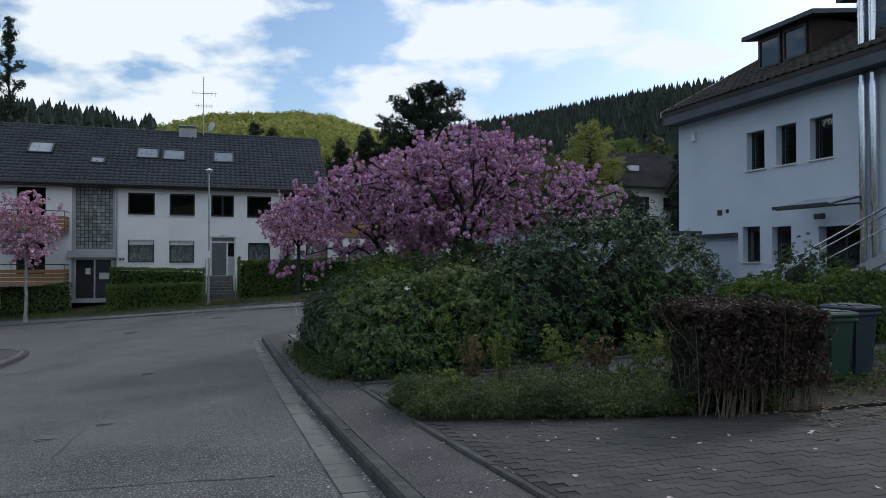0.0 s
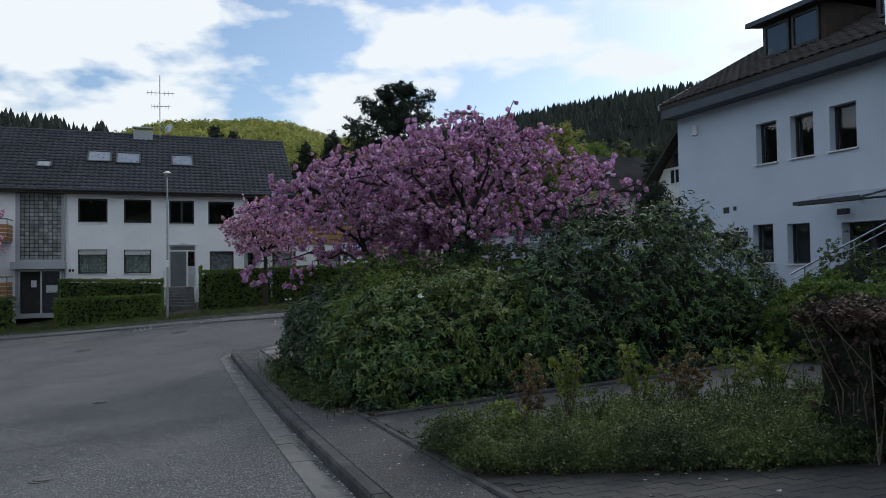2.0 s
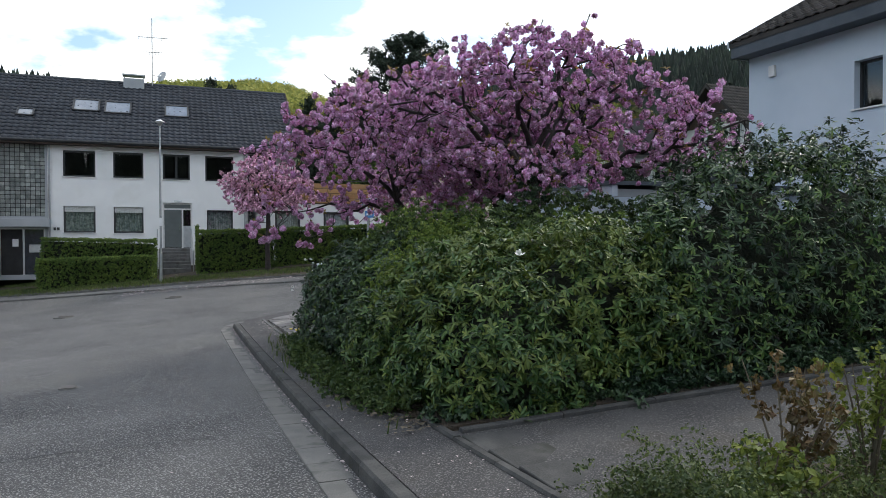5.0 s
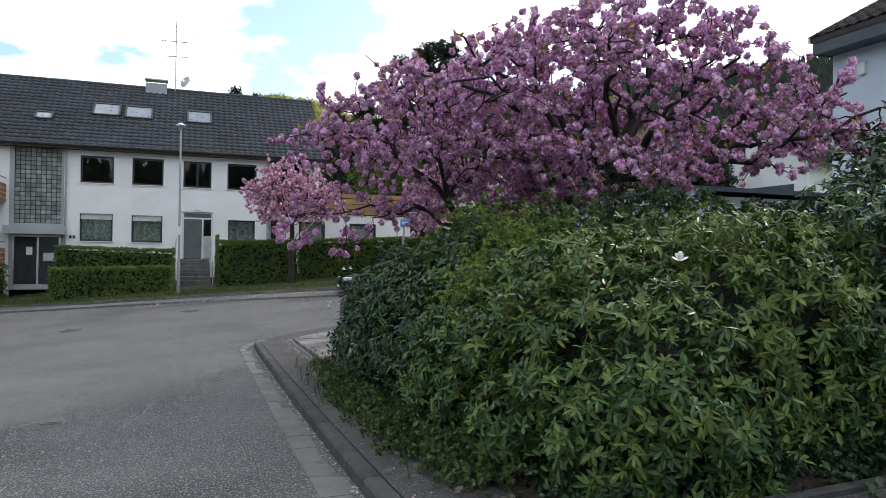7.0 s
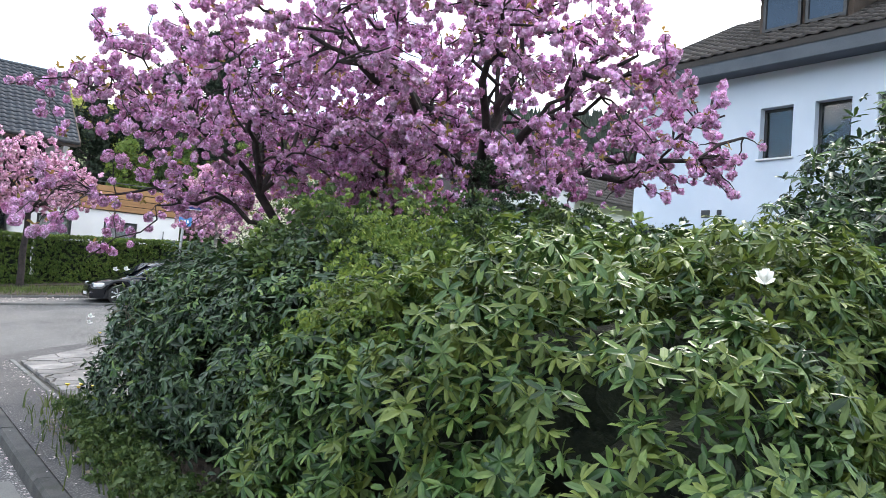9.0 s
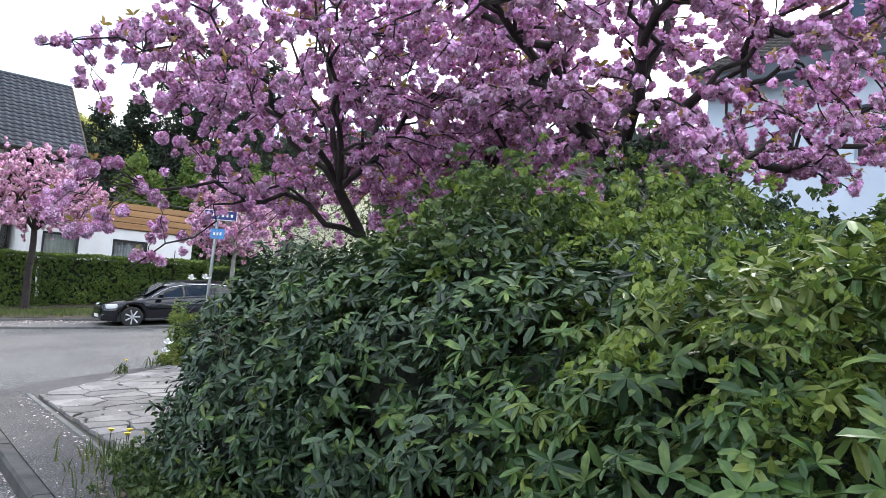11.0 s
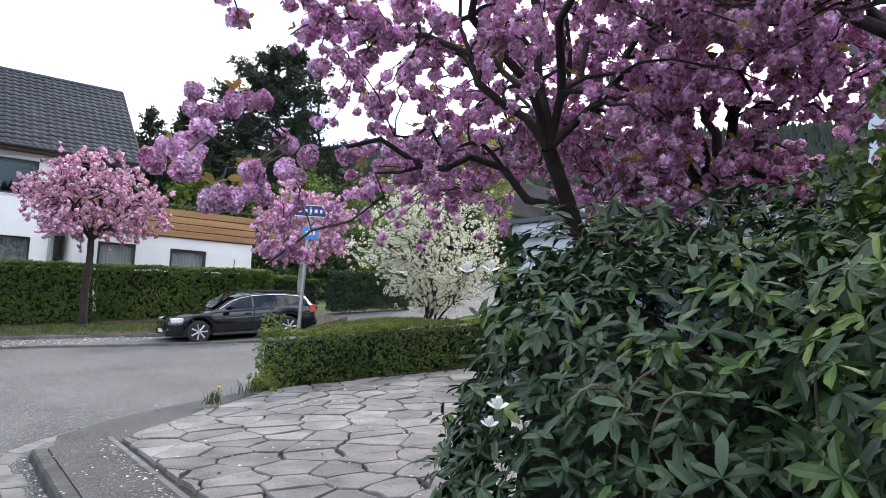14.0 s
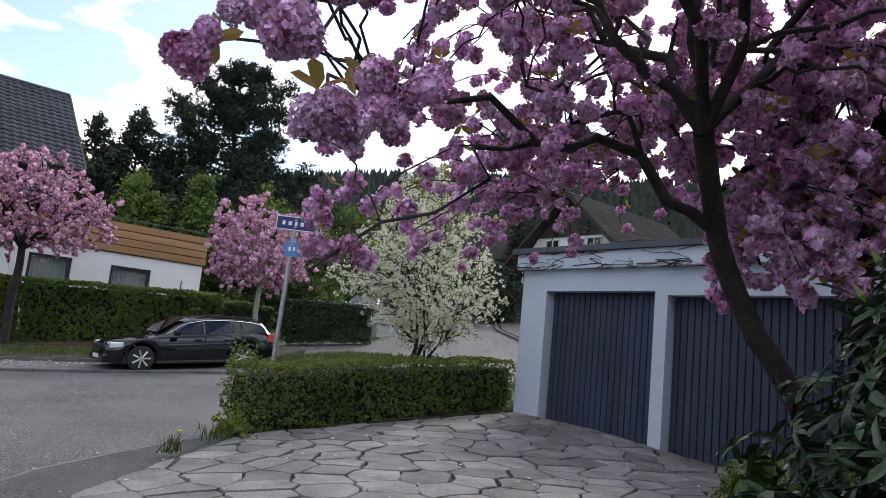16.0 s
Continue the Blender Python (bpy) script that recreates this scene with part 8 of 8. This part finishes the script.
        part("chrome_trim", tube(bmesh.new(), rail, 0.011, 5), M_STEEL, roof_ob, "bright window trim")
        part("roof_rail", tube(bmesh.new(), [(x, s * 0.50, np.interp(x, cx, ct) + 0.035) for x in (2.2, 2.6, 3.2, 3.8, 4.2)], 0.014, 6), M_PLASTIC, roof_ob)
        part("mirror", box(bmesh.new(), 1.62, min(s * 0.86, s * 1.04), 0.93, 1.80, max(s * 0.86, s * 1.04), 1.06, 0.03), paint, root)
        part("door_seam", tube(bmesh.new(), [(2.52, s * 0.885, 0.34), (2.52, s * 0.888, 0.62), (2.52, s * 0.84, 0.92)], 0.006, 4), M_PLASTIC, body)
        part("sill", box(bmesh.new(), 1.25, min(s * 0.80, s * 0.875), 0.19, 3.24, max(s * 0.80, s * 0.875), 0.27, 0.02), M_PLASTIC, body)
        for xh in (2.32, 3.16):
            part("door_handle", box(bmesh.new(), xh - 0.1, min(s * 0.87, s * 0.905), 0.80, xh + 0.1, max(s * 0.87, s * 0.905), 0.83, 0.008), paint, body)
        part("headlight", box(bmesh.new(), 0.10, min(s * 0.48, s * 0.80), 0.60, 0.46, max(s * 0.48, s * 0.80), 0.755, 0.03), M_LIGHT, body, "clear headlight")
        part("tail_light", box(bmesh.new(), 4.36, min(s * 0.58, s * 0.80), 0.74, 4.56, max(s * 0.58, s * 0.80), 0.98, 0.02), M_TAIL, body, "red tail light")
        for c in wheels:
            yo, yi = s * hw * 0.985, s * hw * 0.76
            wh = part("wheel", tube(bmesh.new(), [(c, yi, 0.33), (c, yi + (yo - yi) * 0.1, 0.33), (c, yi + (yo - yi) * 0.9, 0.33), (c, yo, 0.33)], [0.31, 0.33, 0.33, 0.30], 28), M_RUBBER, root, "black tyre")
            part("rim", tube(bmesh.new(), [(c, yo - s * 0.03, 0.33), (c, yo + s * 0.004, 0.33)], [0.235, 0.24], 28, False), M_ALU, wh, "alloy rim")
            part("rim_dish", tube(bmesh.new(), [(c, yo - s * 0.05, 0.33), (c, yo - s * 0.035, 0.33)], 0.235, 24), M_PLASTIC, wh)
            for k in range(7):
                a = 2 * math.pi * k / 7
                p0, p1 = (c + 0.04 * math.cos(a), yo - s * 0.005, 0.33 + 0.04 * math.sin(a)), (c + 0.235 * math.cos(a), yo - s * 0.002, 0.33 + 0.235 * math.sin(a))
                part("spoke", tube(bmesh.new(), [p0, p1], [0.022, 0.03], 6), M_ALU, wh)
            part("hub", tube(bmesh.new(), [(c, yo - s * 0.02, 0.33), (c, yo + s * 0.006, 0.33)], 0.05, 12), M_ALU, wh)
    def screen(x0, x1, w0, w1, z0, z1, name_):
        face(name_, [(x0, -w0, z0), (x0, w0, z0), (x1, w1, z1), (x1, -w1, z1)], M_CARGLASS, roof_ob)

    screen(1.28, 2.00, 0.66, 0.54, 1.02, 1.405, "windscreen")
    screen(4.565, 4.36, 0.58, 0.50, 1.02, 1.29, "rear_window")
    part("grille", box(bmesh.new(), 0.0, -0.36, 0.50, 0.06, 0.36, 0.70, 0.02), M_PLASTIC, body)
    for k in range(3):
        part("grille_bar", box(bmesh.new(), -0.012, -0.34, 0.53 + 0.055 * k, 0.0, 0.34, 0.55 + 0.055 * k), M_STEEL, body)
    part("front_bumper", box(bmesh.new(), -0.03, -0.70, 0.24, 0.25, 0.70, 0.46, 0.05), paint, body)
    part("rear_bumper", box(bmesh.new(), 4.38, -0.74, 0.32, 4.63, 0.74, 0.60, 0.05), paint, body)
    part("plate_bar", box(bmesh.new(), -0.045, -0.26, 0.34, -0.032, 0.26, 0.44), M_SIGN_WHITE, body)
    part("underbody", box(bmesh.new(), 0.3, -0.74, 0.2, 4.3, 0.74, 0.5), M_PLASTIC, body)
    root.matrix_world = pose(*at, 0, 0, yaw)
    return root


gzc = lambda x, y: float(lie(x, y))
cy = 36.3
cz0, cz1 = gzc(5.6, cy), gzc(10.1, cy)
car = estate_car("estate_car", (5.45, cy, cz0 + 0.03), -1.5, M_CARPAINT, "black estate car with alloy wheels parked by the verge")
car.matrix_world = Matrix.Translation((6.33, cy, cz0 + 0.04)) @ Matrix.Scale(0.92, 4) @ Matrix.Rotation(radians(-2.0), 4, "Z") @ Matrix.Rotation(-math.atan2(cz1 - cz0, 4.5), 4, "Y")
car2 = estate_car("parked_car", (20.2, 45.2, 0), 25, M_CARWHITE, "white car parked at the side street", 4.3, 1.75)
car2.matrix_world = Matrix.Translation((19.4, 44.8, gzc(20.5, 46) + 0.02)) @ Matrix.Rotation(radians(48), 4, "Z")

# side street kerb beyond the garage
sk = thing("kerb", (25, 41, gzc(25, 41)), "kerb stones of the side street", "kerb", kind="structure")
stones("kerb_stone", sk, M_CONCRETE, [(31, 47.5), (27.0, 43.4), (24.0, 38.6), (20, 34.2), (13.5, 28.6)], 0.13, 1.0, -0.2, 0.13)
slab("pavement", [(13.6, 28.4), (20.1, 34.0), (24.1, 38.4), (27.1, 43.2), (31, 47.3), (34, 45), (28, 38), (22, 32), (15, 26.5)], 0.11, M_ASPHALT_DARK, "pavement of the side street", "pavement", step=1.2)
gw = thing("garden_wall", (25, 42.5, gzc(25, 42)), "dark garden fence behind the side street", "fence")
for k in range(9):
    x, y = 16.6 + k * 1.15, 41.0 + k * 1.0
    part("fence_panel", boxed(x, y, gzc(x, y), x + 0.05, y + 1.0, gzc(x, y) + 1.2), M_WOOD_DARK, gw)

# ---- fallen petals and litter ----
def petals(name, pts, up, size, mat, label, rng):
    n = len(pts)
    z = lie(pts[:, 0], pts[:, 1]) + up
    pos = np.column_stack([pts, z])
    tv = np.array([(-0.5, -0.35, 0), (0.5, -0.4, 0.12), (0.45, 0.4, 0.0), (-0.4, 0.45, 0.15)])
    v, f = scatter((tv, np.array([(0, 1, 2), (0, 2, 3)])), pos, rotations(np.tile([0, 0, 1.0], (n, 1)) + rng.normal(0, 0.15, (n, 3)), rng.uniform(0, 6.28, n)), size * rng.uniform(0.6, 1.3, n))
    tagged(array_mesh(name, v, f, mat), label, "petals", kind="stuff")


rng = np.random.default_rng(77)
ky = rng.uniform(5, 24, 240)
petals("fallen_petals", np.column_stack([kerb_x(ky) - 0.012 - np.abs(rng.normal(0, 0.022, 240)), ky]), 0.02, 0.022, M_PETAL, "pale petals gathered in the gutter", rng)
ky = rng.uniform(5, 24, 230)
petals("fallen_petals", np.column_stack([rng.uniform(2.0, 2.62, 230), ky]), 0.112, 0.018, M_PETAL, "pale petals on the pavement", rng)
petals("fallen_petals", np.column_stack([rng.normal(2.58, 0.05, 170), rng.uniform(18, 24, 170)]), 0.125, 0.021, M_PETAL, "petals along the courtyard edging", rng)
petals("fallen_petals", rng.uniform((2.8, 4.5), (8, 8.4), (70, 2)), 0.122, 0.034, M_PETAL, "petals scattered on the driveway", rng)
petals("fallen_petals", rng.uniform((-4, 6), (1.5, 34), (220, 2)), 0.006, 0.018, M_PETAL, "petals scattered on the street", rng)
petals("fallen_petals", rng.uniform((-1, 36.5), (8, 38.2), (900, 2)), 0.075, 0.05, M_PETAL, "petals on the far pavement", rng)
petals("fallen_petals", rng.uniform((2.8, 20), (9, 25.8), (160, 2)), 0.125, 0.03, M_PETAL, "petals on the flagstones", rng)
petals("fallen_leaves", np.column_stack([rng.normal(2.45, 0.12, 500), rng.uniform(12.5, 19, 500)]), 0.135, 0.04, M_TWIG, "dry brown leaves at the foot of the bushes", rng)
petals("fallen_leaves", np.column_stack([rng.uniform(5.4, 9, 400), rng.uniform(6.3, 7.2, 400)]), 0.14, 0.04, M_TWIG, "dry brown leaves at the driveway edge", rng)

# ---- flagstones of the courtyard ----
def clip_half(poly, px, py, nx, ny):
    out = []
    for (ax, ay), (bx, by) in zip(poly, poly[1:] + poly[:1]):
        da, db = (ax - px) * nx + (ay - py) * ny, (bx - px) * nx + (by - py) * ny
        if da <= 0:
            out.append((ax, ay))
        if (da < 0) != (db < 0) and abs(da - db) > 1e-9:
            t = da / (da - db)
            out.append((ax + (bx - ax) * t, ay + (by - ay) * t))
    return out


court = thing("courtyard", (6, 22.5, float(lie(6, 22.5)) + 0.08), "courtyard of irregular grey flagstones", "paving", kind="structure")
COURT = [(2.78, 19.4), (9.92, 19.4), (9.92, 26.15), (5.25, 26.12), (4.82, 25.92), (3.34, 24.48), (2.80, 24.02)]
rng = np.random.default_rng(9)
seeds = []
tries = 0
while len(seeds) < 330 and tries < 30000:
    tries += 1
    p = rng.uniform((2.5, 19.0), (10.1, 26.4))
    if all((p[0] - q[0]) ** 2 + ((p[1] - q[1]) * 1.55) ** 2 > 0.40 ** 2 for q in seeds):
        seeds.append(p)
for i, s in enumerate(seeds):
    cell = [(s[0] - 1.2, s[1] - 1.2), (s[0] + 1.2, s[1] - 1.2), (s[0] + 1.2, s[1] + 1.2), (s[0] - 1.2, s[1] + 1.2)]
    for j, q in enumerate(seeds):
        if i != j and (q[0] - s[0]) ** 2 + (q[1] - s[1]) ** 2 < 2.6:
            d = np.array(q) - s
            ln = np.hypot(*d)
            m = s + d * 0.5 - d / ln * (0.009 + 0.007 * ((i * 7 + j * 7) % 5) / 4)
            cell = clip_half(cell, m[0], m[1], d[0] / ln, d[1] / ln)
    for (ax, ay), (bx, by) in zip(COURT, COURT[1:] + COURT[:1]):
        ln = math.hypot(bx - ax, by - ay)
        cell = clip_half(cell, ax, ay, (by - ay) / ln, -(bx - ax) / ln)
        if len(cell) < 3:
            break
    if len(cell) < 3:
        continue
    # uneven, slightly broken edges
    edge = []
    for (ax, ay), (bx, by) in zip(cell, cell[1:] + cell[:1]):
        ln = math.hypot(bx - ax, by - ay)
        if ln < 0.03:
            continue
        edge.append((ax, ay))
        if ln > 0.16:
            o = rng.normal(0, 0.020)
            edge.append(((ax + bx) / 2 + (by - ay) / ln * o, (ay + by) / 2 - (bx - ax) / ln * o))
    if len(edge) < 3:
        continue
    cxm, cym = np.mean(edge, axis=0)
    if max(math.hypot(a - cxm, b - cym) for a, b in edge) < 0.08:
        continue
    tip = rng.normal(0, 0.006, 2)
    dz = rng.normal(0, 0.003)
    bm = bmesh.new()
    def fz(a, b):
        return float(lie(a, b)) + 0.118 + dz + (a - cxm) * tip[0] + (b - cym) * tip[1]
    lo = [bm.verts.new((a, b, fz(a, b) - 0.06)) for a, b in edge]
    mid = [bm.verts.new((a, b, fz(a, b) - 0.010)) for a, b in edge]
    hi = [bm.verts.new((cxm + (a - cxm) * 0.965, cym + (b - cym) * 0.965, fz(a, b))) for a, b in edge]
    bm.faces.new(hi)
    n = len(edge)
    for k in range(n):
        bm.faces.new((lo[k], lo[(k + 1) % n], mid[(k + 1) % n], mid[k]))
        bm.faces.new((mid[k], mid[(k + 1) % n], hi[(k + 1) % n], hi[k]))
    bmesh.ops.recalc_face_normals(bm, faces=bm.faces)
    part("flagstone", bm, M_FLAG, court)

# ---- driveway pavers ----
drive = thing("driveway", (4.5, 6.5, float(lie(4.5, 6.5)) + 0.09), "driveway of grey interlocking concrete pavers", "paving", kind="structure")
pl, pw, ph = 0.20, 0.10, 0.05
wave = [(-0.5, -0.5), (-0.25, -0.45), (0.0, -0.5), (0.25, -0.55), (0.5, -0.5), (0.5, 0.5), (0.25, 0.45), (0.0, 0.5), (-0.25, 0.55), (-0.5, 0.5)]
g = 0.992
bm = bmesh.new()
lo = [bm.verts.new((a * pl * 0.99, b * pw * g, -ph)) for a, b in wave]
mid = [bm.verts.new((a * pl * 0.99, b * pw * g, -0.006)) for a, b in wave]
hi = [bm.verts.new((a * pl * 0.975, b * pw * g * 0.96, 0)) for a, b in wave]
bm.faces.new(hi)
for k in range(10):
    bm.faces.new((lo[k], lo[(k + 1) % 10], mid[(k + 1) % 10], mid[k]))
    bm.faces.new((mid[k], mid[(k + 1) % 10], hi[(k + 1) % 10], hi[k]))
bmesh.ops.recalc_face_normals(bm, faces=bm.faces)
pav_me = bpy.data.meshes.new("paver")
bm.to_mesh(pav_me)
bm.free()
pav_me.materials.append(M_PAVER)
pv = np.array([v.co[:] for v in pav_me.vertices])
front = [(2.62, 9.0), (3.9, 8.1), (5.9, 7.0), (8.0, 6.6), (14.5, 6.1)]
rest_pos, single = [], 0
turn_p = radians(-7)
lean = Matrix.Rotation(math.atan(float(lie(4.5, 6.5) - lie(4.5, 5.5))), 4, "X") @ Matrix.Rotation(-math.atan(float(lie(5, 6) - lie(4, 6))), 4, "Y")
ca, sa_ = math.cos(turn_p), math.sin(turn_p)
for r in range(-44, 84):
    for c in range(-6, 48):
        u, v_ = (c + 0.5 * (r % 2)) * pl, r * pw
        x, y = 2.7 + ca * u - sa_ * v_, 4.6 + sa_ * u + ca * v_
        if x < 2.68 or x > 11 or y < 1.5 or y > np.interp(x, [q[0] for q in front], [q[1] for q in front]) - 0.06:
            continue
        z = float(lie(x, y)) + 0.118 + random.uniform(-0.002, 0.002)
        near = 2.68 < x < 4.9 and 6.2 < y < 8.4
        if near and single < 300:
            ob = new("paver", pav_me)
            ob.parent = drive
            ob.matrix_basis = Matrix.Translation(Vector((x, y, z)) - ORIGIN[drive.name]) @ lean @ Matrix.Rotation(turn_p, 4, "Z")
            single += 1
        else:
            rest_pos.append((x, y, z))
rest_pos = np.array(rest_pos)
quads = np.array([(20 + 0, 20 + 1, 20 + 2), (20 + 0, 20 + 2, 20 + 8), (20 + 0, 20 + 8, 20 + 9), (20 + 2, 20 + 3, 20 + 4), (20 + 2, 20 + 4, 20 + 5), (20 + 2, 20 + 5, 20 + 6), (20 + 2, 20 + 6, 20 + 7), (20 + 2, 20 + 7, 20 + 8)])
sides = np.array([t for k in range(10) for t in ((10 + k, 10 + (k + 1) % 10, 20 + (k + 1) % 10), (10 + k, 20 + (k + 1) % 10, 20 + k), (k, (k + 1) % 10, 10 + (k + 1) % 10), (k, 10 + (k + 1) % 10, 10 + k))])
Rz = np.array(lean.to_3x3()) @ np.array([[ca, -sa_, 0], [sa_, ca, 0], [0, 0, 1.0]])
v, f = scatter((pv, np.concatenate([quads, sides])), rest_pos, np.repeat(Rz[None], len(rest_pos), 0), np.ones(len(rest_pos)))
ob = array_mesh("pavers", v, f, M_PAVER, drive)
ob["kind"] = "stuff"
